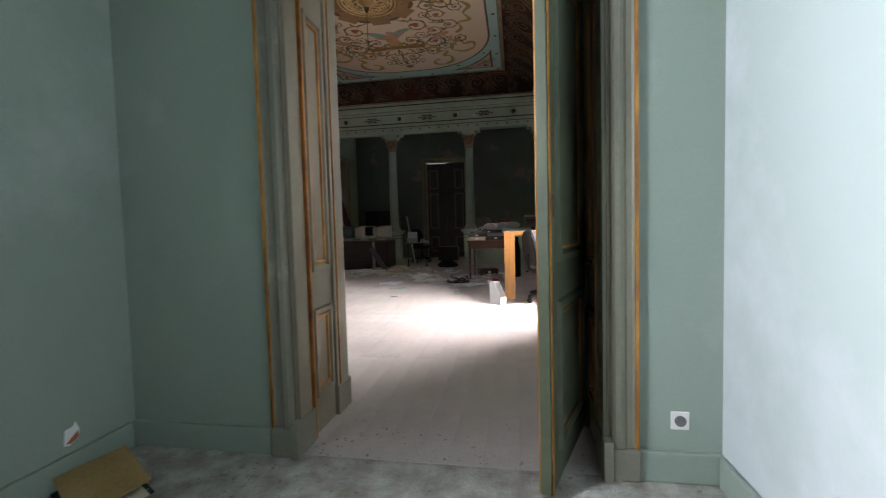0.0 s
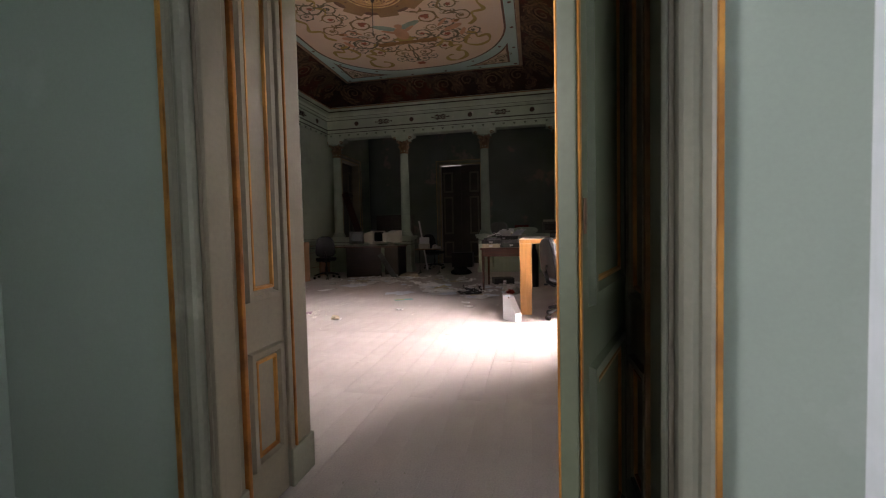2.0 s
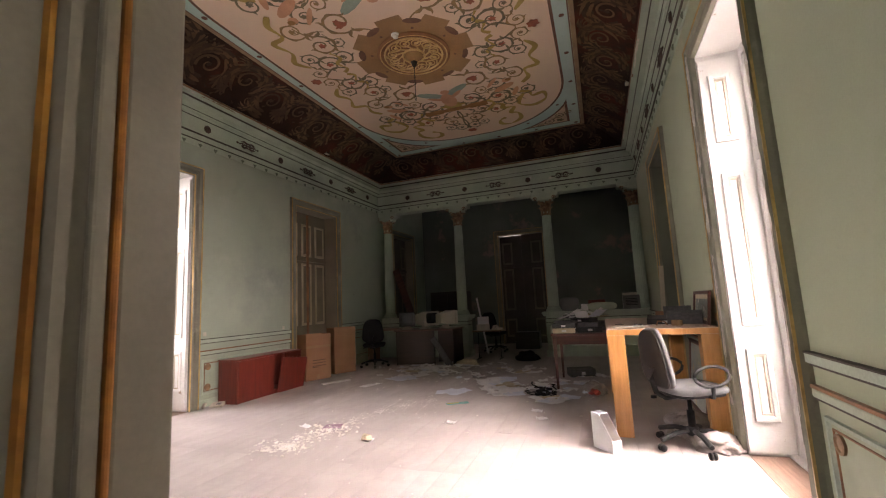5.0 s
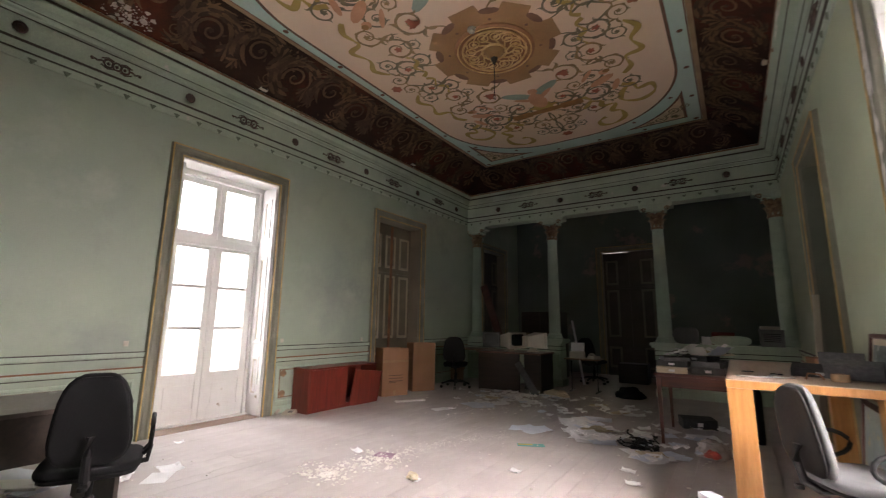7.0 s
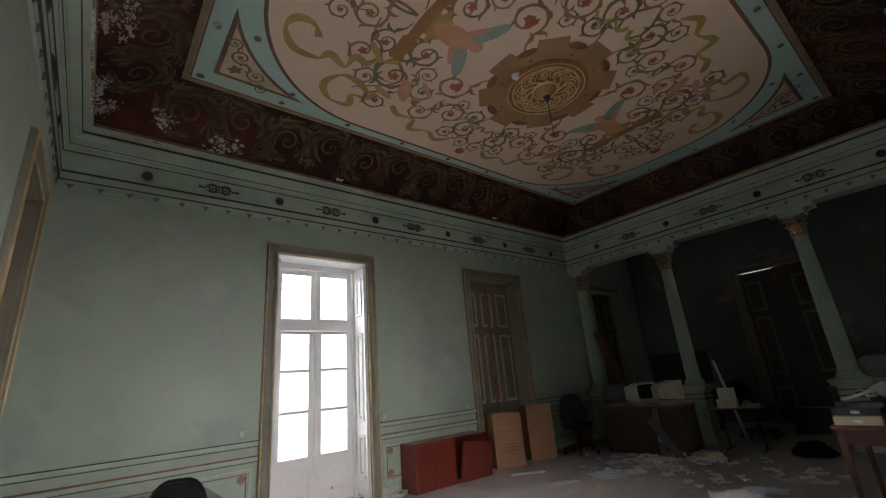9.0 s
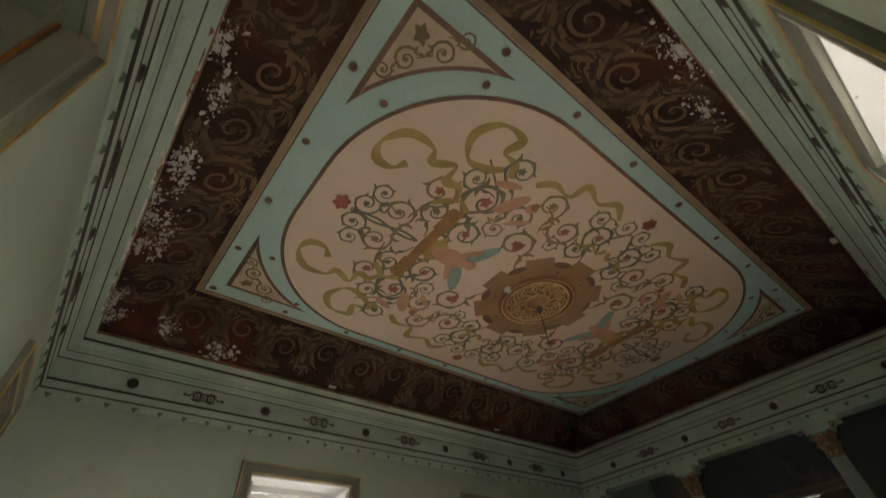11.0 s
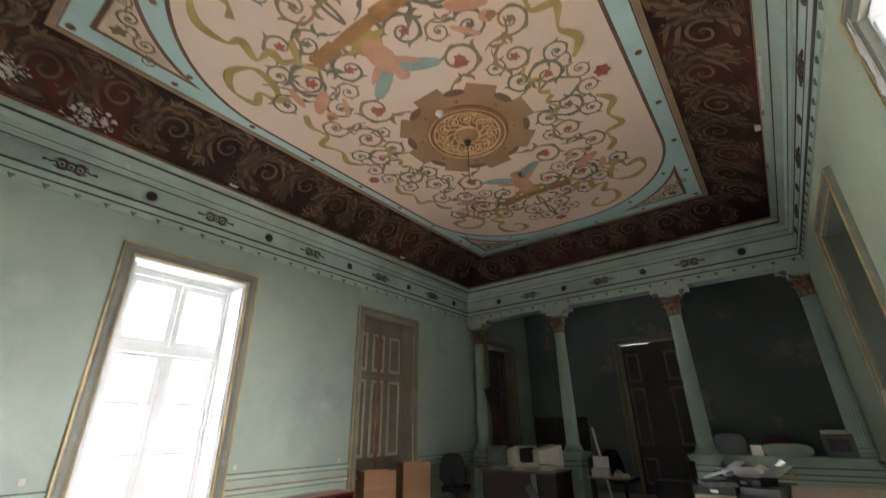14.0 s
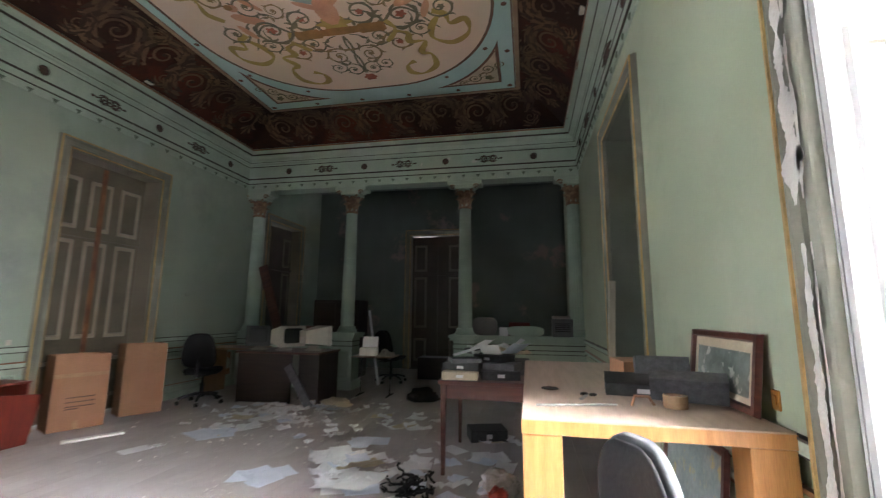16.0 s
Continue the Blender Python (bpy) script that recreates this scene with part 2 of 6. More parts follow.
wall("wall_west", "x", W, -0.5, S - 0.5, BACK + 0.3, 0, 5.0, [WW, WD, AWD], GREEN, "sage green painted west wall with cracks and stains")
wall("wall_east", "x", E, 0.55, S, BACK + 0.3, 0, 5.0, [EW, ED], EASTGREEN, "sage green painted east wall with bounce light in its colour, and window openings")
wall("wall_south", "y", S, -0.5, W, AE + 0.5, 0, 5.0, [SD, (D0, D1, 0, DH)], GREEN, "sage green painted wall with the entrance doorway")
wall("wall_back", "y", BACK, 0.3, W, E, 0, 5.0, [BD], DIMWALL, "stained green wall behind the columns, darkened in colour for shade")
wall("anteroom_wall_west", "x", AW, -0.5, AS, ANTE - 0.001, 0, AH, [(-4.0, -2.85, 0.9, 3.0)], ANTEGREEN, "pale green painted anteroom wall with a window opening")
wall("anteroom_wall_east", "x", AE, 0.2, AS, ANTE - 0.001, 0, AH, [], ANTEPALE, "pale bluish white anteroom wall with uneven patches")
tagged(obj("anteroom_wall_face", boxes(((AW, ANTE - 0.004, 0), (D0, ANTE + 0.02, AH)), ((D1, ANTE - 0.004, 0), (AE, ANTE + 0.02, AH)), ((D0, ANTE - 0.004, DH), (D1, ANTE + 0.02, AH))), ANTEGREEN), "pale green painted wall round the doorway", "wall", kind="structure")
wall("anteroom_wall_south", "y", AS, -0.3, AW - 0.2, AE + 0.2, 0, AH, [], ANTEGREEN, "pale green painted anteroom wall")
tagged(obj("anteroom_ceiling", boxes(((AW - 0.2, AS, AH), (AE + 0.2, ANTE, AH + 0.1))), ANTEGREEN), "plain pale plaster anteroom ceiling", "ceiling", kind="structure")
tagged(obj("floor", boxes(((W - 0.6, S - 0.01, -0.12), (E + 0.6, BACK + 0.3, -0.006))), FLOOR), "dark gap and bearing under the floorboards", "floor", kind="structure")
tagged(obj("anteroom_floor", boxes(((AW - 0.2, AS, -0.12), (AE + 0.2, S, -0.002))), RUBBLE), "anteroom floor under dust and crumbled plaster", "floor", kind="structure")
tagged(obj("ground", boxes(((-60, -60, -4.3), (60, 60, -4.0))), mat("garden_ground", (0.10, 0.12, 0.06), None, 0.9, 0.5, 10)), "grassy garden ground far below the windows", "ground", kind="structure")

# beam over the columns, ceiling behind them
tagged(obj("colonnade_beam", boxes(((W, N, 3.575), (E, N + 0.3, 5.0))), CORNICE), "pale green painted beam over the columns", "beam", kind="structure")
tagged(obj("rear_ceiling", boxes(((W, N + 0.3, 4.35), (E, BACK, 4.45))), DIMWALL), "stained plaster ceiling behind the columns, darkened in colour for shade", "ceiling", kind="structure")


def ring(name, prof, material, label="", base=(W, E, S, N)):
    """A moulding round the hall; prof: (inwards, height)."""
    bm = bmesh.new()
    x0, x1, y0, y1 = base
    rows = [[bm.verts.new((x, y, z)) for x, y in ((x0 + d, y0 + d), (x1 - d, y0 + d), (x1 - d, y1 - d), (x0 + d, y1 - d))] for d, z in prof]
    for a, b in zip(rows, rows[1:]):
        for i in range(4):
            bm.faces.new((a[i], a[(i + 1) % 4], b[(i + 1) % 4], b[i]))
    return tagged(obj(name, bm, material), label, "cornice", kind="structure")


ring("cornice_lower", [(0, 3.63), (0.02, 3.63), (0.02, 3.70), (0.045, 3.715), (0.045, 3.785), (0.03, 3.80), (0.02, 3.815), (0.02, 4.045), (0.05, 4.065), (0.05, 4.10), (0.075, 4.125), (0.085, 4.185), (0.15, 4.215), (0.15, 4.255), (0.23, 4.285), (0.23, 4.325), (0.20, 4.34)], CORNICE, "pale green moulded plaster cornice with peeling paint")
for z, d, h in ((3.703, 0.036, 0.013), (3.788, 0.038, 0.026), (4.040, 0.022, 0.022), (4.113, 0.062, 0.008), (4.226, 0.149, 0.026)):
    ring("cornice_line", [(d - 0.01, z), (d + 0.006, z), (d + 0.008, z + h), (d - 0.01, z + h + 0.002)], DARKLINE, "dark painted line on the cornice")
ring("cornice_edge", [(0.225, 4.292), (0.238, 4.295), (0.238, 4.318), (0.225, 4.322)], GILT, "worn brown edge of the cornice")
FX0, FX1, FY0, FY1 = W + 1.03, E - 0.91, S + 0.90, N - 0.92
bm = bmesh.new()
rows = []
for k in range(9):
    t = k / 8
    zz = 4.33 + 0.33 * math.sin(t * 1.5708)
    lerp = lambda a, b: a + (b - a) * t
    x0, x1, y0, y1 = lerp(W + 0.22, FX0), lerp(E - 0.22, FX1), lerp(S + 0.22, FY0), lerp(N - 0.22, FY1)
    rows.append([bm.verts.new(p) for p in ((x0, y0, zz), (x1, y0, zz), (x1, y1, zz), (x0, y1, zz))])
for a, b in zip(rows, rows[1:]):
    for i in range(4):
        bm.faces.new((a[i], a[(i + 1) % 4], b[(i + 1) % 4], b[i]))
tagged(obj("ceiling_cove", bm, COVE), "dark brown painted cove with peeling patches", "ceiling", kind="structure")
tagged(obj("ceiling_flat", boxes(((FX0, FY0, ZC), (FX1, FY1, ZC + 0.06))), SKYBLUE), "pale blue painted ceiling border", "ceiling", kind="structure")
tagged(obj("roof_slab", boxes(((W - 0.5, S - 0.5, 5.0), (E + 0.55, BACK + 0.3, 5.2))), DIMWALL), "roof slab above the ceiling", "roof", kind="structure")
tagged(obj("attic_infill", boxes(((W, S, ZC + 0.08), (E, N, ZC + 0.1))), DIMWALL), "boards above the painted ceiling", "ceiling", kind="structure")

# ceiling painting: outline of the cream field
CX, CY, HX, HY, CR = -0.325, 3.31, 1.835, 3.09, 1.52


def field(off, n=16):
    pts = []
    hx, hy, r = HX + off, HY + off, CR + off
    for qx, qy, a0 in ((1, 1, 0), (-1, 1, 90), (-1, -1, 180), (1, -1, 270)):
        for k in range(n + 1):
            a = radians(a0 + 90 * k / n)
            pts.append((CX + qx * (hx - r) + r * math.cos(a), CY + qy * (hy - r) + r * math.sin(a)))
    return pts


def flat_face(bm, pts, z):
    return bm.faces.new([bm.verts.new((x, y, z)) for x, y in pts])


def band(bm, inner, outer, z):
    a, b = [[bm.verts.new((x, y, z)) for x, y in p] for p in (inner, outer)]
    for i in range(len(a)):
        j = (i + 1) % len(a)
        bm.faces.new((a[i], a[j], b[j], b[i]))


PAINTING = empty("ceiling_painting")
tagged(PAINTING, "painted ceiling with cream field, scrolls and ribbons", "ceiling painting", kind="structure")
bm = bmesh.new()
flat_face(bm, field(0), ZC - 0.004)
part("cream_field", bm, CREAM, PAINTING)
bm = bmesh.new()
band(bm, field(-0.002), field(0.035), ZC - 0.007)
for a, b in ((0.062, 0.078),):
    band(bm, [(FX0 + b, FY0 + b), (FX1 - b, FY0 + b), (FX1 - b, FY1 - b), (FX0 + b, FY1 - b)], [(FX0 + a, FY0 + a), (FX1 - a, FY0 + a), (FX1 - a, FY1 - a), (FX0 + a, FY1 - a)], ZC - 0.008)
part("border_line", bm, BROWNLINE, PAINTING)
bm = bmesh.new()
band(bm, [(FX0 + 0.06, FY0 + 0.06), (FX1 - 0.06, FY0 + 0.06), (FX1 - 0.06, FY1 - 0.06), (FX0 + 0.06, FY1 - 0.06)], [(FX0, FY0), (FX1, FY0), (FX1, FY1), (FX0, FY1)], ZC - 0.006)
part("border_band", bm, mat("tan_border_paint", (0.36, 0.25, 0.15), (0.27, 0.18, 0.11), 0.7, 4), PAINTING)

# ---- painted ornaments ----
LAYER = [0]


def settle(vs):
    """Lays each painted shape a hair under the one before."""
    LAYER[0] = (LAYER[0] + 1) % 29
    for v in vs:
        v.co.z -= LAYER[0] * 0.00018


def strip(bm, pts, widths, put):
    """A flat ribbon along a line of (x, y) with its widths; put maps (x, y) into the room."""
    rows = []
    for i, p in enumerate(pts):
        a, b = pts[max(i - 1, 0)], pts[min(i + 1, len(pts) - 1)]
        d = math.atan2(b[1] - a[1], b[0] - a[0]) + 1.5708
        w = widths[i] / 2
        rows.append((bm.verts.new(put(p[0] + w * math.cos(d), p[1] + w * math.sin(d))), bm.verts.new(put(p[0] - w * math.cos(d), p[1] - w * math.sin(d)))))
    for (a, b), (c, d) in zip(rows, rows[1:]):
        bm.faces.new((a, b, d, c))
    settle([v for r in rows for v in r])


def blot(bm, x, y, rx, ry, turn, put, n=10, wave=0.0, lobes=5):
    """A small painted shape; wave makes its outline lobed."""
    vs = []
    n = n if not wave else lobes * 4
    for k in range(n):
        a = 6.28318 * k / n
        r = 1 + wave * math.cos(lobes * a)
        u, v = rx * r * math.cos(a), ry * r * math.sin(a)
        vs.append(bm.verts.new(put(x + u * math.cos(turn) - v * math.sin(turn), y + u * math.sin(turn) + v * math.cos(turn))))
    bm.faces.new(vs)
    settle(vs)


def scroll(bm, cx, cy, size, start, hand, width, put, turns=1.45, tail=1.7, n=26, leaves=True, fl=None):
    """An acanthus scroll: a stem that winds into an eye at (cx, cy), with lobes on its outside and a flower in its eye."""
    pts = []
    x, y = cx + size * math.cos(start), cy + size * math.sin(start)
    h = start + hand * 1.5708
    m = 7
    for i in range(m):
        q = (m - i) / m * tail * size
        pts.append((x - q * math.cos(h + hand * 0.35 * q / size), y - q * math.sin(h + hand * 0.35 * q / size)))
    for i in range(n + 1):
        t = i / n
        a = start + hand * 6.28318 * turns * t
        r = size * (1 - t) ** 0.85 + 0.012
        pts.append((cx + r * math.cos(a), cy + r * math.sin(a)))
    k = len(pts) - 1
    strip(bm, pts, [width * (0.35 + 0.65 * math.sin(min(1, 2.2 * i / k) * 1.5708)) * (1 - 0.6 * i / k) for i in range(k + 1)], put)
    if leaves:
        # curled acanthus leaves that leave the stem on its outside and shrink towards the eye
        for i in range(3, int(k * 0.62), 3):
            (ax, ay), (bx, by) = pts[i], pts[i + 1]
            d = math.atan2(by - ay, bx - ax) - hand * 0.35
            l = size * (0.95 - 0.75 * i / k)
            line = [(ax, ay)]
            for j in range(6):
                line.append((line[-1][0] + l / 6 * math.cos(d), line[-1][1] + l / 6 * math.sin(d)))
                d += hand * (0.10 + 0.11 * j) * (1 if i % 2 else -0.9)
            strip(bm, line, [l * q for q in (0.10, 0.26, 0.34, 0.30, 0.22, 0.13, 0.03)], put)
    blot(fl if fl is not None else bm, cx, cy, size * 0.26, size * 0.22, start, put, 8, 0.25, 5)


def ribbon(bm, knots, put, width=0.08, seed=0.0):
    """A fluttering ribbon through a few knots; its width changes as it twists."""
    k = [knots[0]] + list(knots) + [knots[-1]]
    pts = []
    for i in range(1, len(k) - 2):
        for j in range(7):
            t = j / 7
            pts.append(tuple(0.5 * (2 * k[i][c] + (k[i + 1][c] - k[i - 1][c]) * t + (2 * k[i - 1][c] - 5 * k[i][c] + 4 * k[i + 1][c] - k[i + 2][c]) * t * t + (3 * k[i][c] - k[i - 1][c] - 3 * k[i + 1][c] + k[i + 2][c]) * t ** 3) for c in (0, 1)))
    strip(bm, pts, [width * (0.3 + 0.7 * abs(math.cos(i * 0.21 + seed))) for i in range(len(pts))], put)


grey, ochre, red, flesh, umber, pale, tanb = [bmesh.new() for _ in range(7)]
for mu in (1, -1):
    for mv in (1, -1):
        def put(u, v, mu=mu, mv=mv):
            return (CX + mu * u, CY + mv * v, ZC - 0.0075)

        def put2(u, v, mu=mu, mv=mv):
            return (CX + mu * u, CY + mv * v, ZC - 0.0095)
        # paired scrolls of the ends and the sides
        for u, v, r, a, hd in ((0.81, -1.65, 0.24, 200, 1), (0.66, -2.12, 0.19, 150, -1), (0.57, -0.98, 0.20, 100, -1), (1.28, -1.62, 0.16, 190, 1), (0.36, -1.53, 0.18, 230, 1), (0.22, -2.28, 0.16, 120, -1), (0.14, -2.60, 0.13, 90, 1), (0.34, -2.52, 0.11, 160, 1), (1.01, -0.67, 0.19, 250, -1), (1.17, -0.27, 0.18, 200, 1), (1.45, -0.14, 0.12, 230, -1), (0.86, -1.22, 0.15, 260, 1), (0.44, -1.98, 0.15, 200, 1), (1.17, -1.06, 0.16, 120, -1), (0.90, -0.36, 0.14, 60, 1), (1.36, -0.48, 0.12, 170, 1), (0.60, -1.34, 0.12, 300, -1), (0.98, -1.92, 0.13, 140, 1), (0.78, -0.66, 0.10, 330, 1)):
            scroll(grey if hd > 0 else tanb, u, v, r, radians(a), hd, r * 0.24, put, fl=red if r > 0.17 else None)
        strip(grey, [(0.0 + 0.03 * math.sin(k * 0.4), -1.9 - 0.045 * k) for k in range(18)], [0.03] * 18, put)
        strip(grey, [(0.55 + 0.06 * k, -1.8 + 0.25 * math.sin(k * 0.35)) for k in range(12)], [0.04 - 0.002 * k for k in range(12)], put)
        strip(grey, [(1.0 + 0.05 * k, -0.1 - 0.08 * math.sin(k * 0.5)) for k in range(9)], [0.03] * 9, put)
        # ribbons
        ribbon(ochre, ((0.74, -2.55), (0.62, -2.64), (0.63, -2.8), (0.8, -2.85), (1.0, -2.7), (1.0, -2.45), (0.88, -2.37), (0.97, -2.17), (0.78, -2.14), (0.80, -1.98), (0.62, -1.9)), put2, 0.09, 0.4)
        ribbon(ochre, ((1.22, -1.75), (1.1, -1.95), (1.1, -2.14), (1.32, -2.25), (1.53, -2.1), (1.52, -1.86), (1.34, -1.9), (1.30, -1.74), (1.15, -1.66)), put2, 0.09, 1.7)
        ribbon(ochre, ((1.25, -1.40), (1.37, -1.25), (1.35, -1.02), (1.55, -0.95), (1.47, -0.70), (1.58, -0.5), (1.44, -0.3)), put2, 0.08, 2.2)
        ribbon(ochre, ((1.02, -0.5), (0.95, -0.35), (1.06, -0.25), (1.0, -0.1), (1.1, -0.02)), put2, 0.06, 0.9)
        ribbon(ochre, ((0.60, -1.72), (0.68, -1.88), (0.60, -2.0), (0.50, -2.1)), put2, 0.07, 3.1)
        # the beam held across, its ends, fluttering cloth and rose-coloured shapes
        strip(umber, [(0.0, -1.80), (0.1, -1.80), (0.24, -1.80), (0.26, -1.80), (0.5, -1.80), (0.52, -1.80), (0.58, -1.80)], [0.13, 0.13, 0.11, 0.17, 0.15, 0.19, 0.12], put2)
        blot(flesh, 0.95, -1.42, 0.20, 0.075, 0.5, put2)
        blot(flesh, 1.10, -1.62, 0.15, 0.045, 1.2, put2)
        blot(flesh, 0.80, -1.20, 0.16, 0.035, 0.9, put2)
        blot(flesh, 1.02, -1.22, 0.065, 0.06, 0, put2)
        blot(umber, 1.06, -1.20, 0.05, 0.045, 0, lambda u, v, f=put2: (f(u, v)[0], f(u, v)[1], ZC - 0.0115))
        if mu == 1:
            blot(red, 0.02, -2.80, 0.09, 0.075, 0, put2, wave=0.16, lobes=6)
        if mv == 1:
            blot(red, 1.62, 0.02, 0.075, 0.075, 0.3, put2, wave=0.16, lobes=6)
        blot(red, 0.55, -0.92, 0.09, 0.04, 0.3, put2, wave=0.16, lobes=6)
        if mu == 1:
            blot(flesh, 0.0, -1.45, 0.13, 0.24, 0, put2)
            blot(flesh, 0.16, -1.30, 0.17, 0.04, 0.7, put2)
            blot(flesh, -0.18, -1.34, 0.17, 0.04, 2.6, put2)
            blot(flesh, 0.02, -1.17, 0.075, 0.075, 0, put2)
            blot(pale, 0.2, -1.18, 0.26, 0.08, 0.5, put)
            blot(pale, -0.22, -1.20, 0.26, 0.08, 2.6, put)
            blot(ochre, 0.0, -1.66, 0.20, 0.10, 0, put2, wave=0.2, lobes=6)
for nm, b, m in (("grey_scrolls", grey, LEAFGREY), ("tan_scrolls", tanb, mat("tan_green_scroll_paint", (0.38, 0.225, 0.095), (0.21, 0.145, 0.08), 0.7, 7)), ("ochre_ribbons", ochre, OCHRE), ("red_flowers", red, FLOWER), ("rose_shapes", flesh, FLESH), ("brown_beams", umber, mat("brown_beam_paint", (0.40, 0.19, 0.06), None, 0.7, 8)), ("pale_cloths", pale, mat("pale_green_cloth_paint", (0.36, 0.44, 0.36), None, 0.7, 5))):
    part(nm, b, m, PAINTING)

# corner triangles and dots of the border
tri, trib, trif, dots = [bmesh.new() for _ in range(4)]
for mu in (1, -1):
    for mv in (1, -1):
        cx, cy = (FX1 - 0.26 if mu > 0 else FX0 + 0.26), (FY1 - 0.25 if mv > 0 else FY0 + 0.25)

        def arc(off, zz, mu=mu, mv=mv, cx=cx, cy=cy):
            pts = [(cx - mu * off, cy - mv * off)]
            ox, oy, r = cx - mu * 1.42, cy - mv * 1.42, 1.49 + off * 0.8
            for k in range(13):
                a = radians(17.5 + 55 * k / 12)
                x, y = ox + mu * r * math.cos(a), oy + mv * r * math.sin(a)
                x = min(x, cx - off) if mu > 0 else max(x, cx + off)
                y = min(y, cy - off) if mv > 0 else max(y, cy + off)
                pts.append((x, y))
            return pts
        flat_face(tri, arc(0.0, 0), ZC - 0.004)
        flat_face(trib, arc(0.045, 0), ZC - 0.008)

        def put(u, v, mu=mu, mv=mv, cx=cx, cy=cy):
            return (cx - mu * u, cy - mv * v, ZC - 0.012)
        for hand in (1, -1):
            d = 0.785
            scroll(trif, 0.28 + hand * 0.10, 0.28 - hand * 0.10, 0.085, d + hand * 2.2, hand, 0.03, put, n=16)
            scroll(trif, 0.27 + hand * 0.27, 0.27 - hand * 0.19, 0.06, d + hand * 1.2, -hand, 0.025, put, n=16)
        blot(trif, 0.17, 0.17, 0.07, 0.05, 0.785, put, wave=0.25)
for k in range(1, 5):
    for y in (FY0 + 0.15, FY1 - 0.15):
        blot(dots, FX0 + 0.15 + k * (FX1 - FX0 - 0.3) / 5, y, 0.034, 0.034, 0, lambda u, v: (u, v, ZC - 0.008))
for k in range(1, 8):
    for x in (FX0 + 0.15, FX1 - 0.15):
        blot(dots, x, FY0 + 0.15 + k * (FY1 - FY0 - 0.3) / 8, 0.034, 0.034, 0, lambda u, v: (u, v, ZC - 0.008))
for x in (FX0 + 0.15, FX1 - 0.15):
    for y in (FY0 + 0.15, FY1 - 0.15):
        blot(dots, x, y, 0.04, 0.04, 0, lambda u, v: (u, v, ZC - 0.008))
for mu in (1, -1):
    for mv in (1, -1):
        for a in (33, 62):
            blot(dots, CX + mu * (HX - CR + (CR + 0.12) * math.cos(radians(a))), CY + mv * (HY - CR + (CR + 0.12) * math.sin(radians(a))), 0.032, 0.032, 0, lambda u, v: (u, v, ZC - 0.009))
part("corner_triangle_edges", tri, BROWNLINE, PAINTING)
part("corner_triangles", trib, mat("tan_corner_paint", (0.70, 0.53, 0.38), None, 0.7, 4), PAINTING)
part("corner_scrolls", trif, mat("brown_green_scroll_paint", (0.23, 0.14, 0.06), (0.12, 0.10, 0.05), 0.7, 7), PAINTING)
part("border_dots", dots, BROWNLINE, PAINTING)

# central plate and rose
bm = bmesh.new()
pts = []
for k in range(8):
    for a, r in ((-0.26, 0.66), (-0.2, 0.80), (0.2, 0.80), (0.26, 0.66)):
        aa = k * 0.7854 + a
        pts.append((CX + 1.03 * r * math.cos(aa), CY + 1.03 * r * math.sin(aa)))
flat_face(bm, pts, ZC - 0.0125)
part("centre_plate", bm, TAUPE, PAINTING)
bm = bmesh.new()
for k in range(8):
    a = k * 0.7854 + 0.39
    blot(bm, CX + 0.70 * math.cos(a), CY + 0.70 * math.sin(a), 0.05, 0.12, a, lambda u, v: (u, v, ZC - 0.0105))
    blot(bm, CX + 0.57 * math.cos(a), CY + 0.57 * math.sin(a), 0.02, 0.02, a, lambda u, v: (u, v, ZC - 0.0145))
part("plate_marks", bm, BROWNLINE, PAINTING)
ROSE = tagged(empty("ceiling_rose"), "round plaster ceiling rose with gilt openwork", "ceiling rose", kind="structure")
part("rose_dish", lathe(bmesh.new(), [(0.50, ZC - 0.012), (0.50, ZC - 0.03), (0.47, ZC - 0.045), (0.44, ZC - 0.03), (0.42, ZC - 0.022), (0.0, ZC - 0.02)], 48, (CX, CY, 0)), mat("dark_rose_ground", (0.30, 0.135, 0.06), None, 0.6, 6), ROSE)
bm = bmesh.new()
for k in range(12):
    a = k * 0.5236
    px, py = CX + 0.29 * math.cos(a), CY + 0.29 * math.sin(a)
    tube(bm, [(px + 0.062 * math.cos(q), py + 0.062 * math.sin(q), ZC - 0.03) for q in [i * 0.5236 for i in range(13)]], 0.009, 5)
    tube(bm, [(CX + r * math.cos(a + 0.26 + 0.3 * math.sin(r * 18)), CY + r * math.sin(a + 0.26 + 0.3 * math.sin(r * 18)), ZC - 0.03) for r in [0.13 + 0.03 * i for i in range(10)]], 0.010, 5)
    lathe(bm, [(0.03, ZC - 0.035), (0.0, ZC - 0.045)], 8, (px, py, 0))
for r, t in ((0.395, 0.014), (0.15, 0.014), (0.46, 0.012)):
    tube(bm, [(CX + r * math.cos(i * 0.1571), CY + r * math.sin(i * 0.1571), ZC - 0.035) for i in range(41)], t, 6)
part("rose_openwork", bm, mat("old_gilt_plaster", (0.74, 0.52, 0.27), (0.55, 0.34, 0.15), 0.45, 8, 50, 0.2, metal=0.25), ROSE)
part("rose_boss", lathe(bmesh.new(), [(0.13, ZC - 0.02), (0.12, ZC - 0.05), (0.08, ZC - 0.07), (0.05, ZC - 0.12), (0.0, ZC - 0.13)], 24, (CX, CY, 0)), TAUPE, ROSE, smooth=True)
ROD = tagged(empty("hanging_lamp_rod"), "thin dark metal rod hanging from the ceiling rose", "lamp rod")
part("rod", tube(bmesh.new(), [(CX, CY, ZC - 0.12), (CX, CY, ZC - 0.62)], 0.006, 6), DARKLINE, ROD)
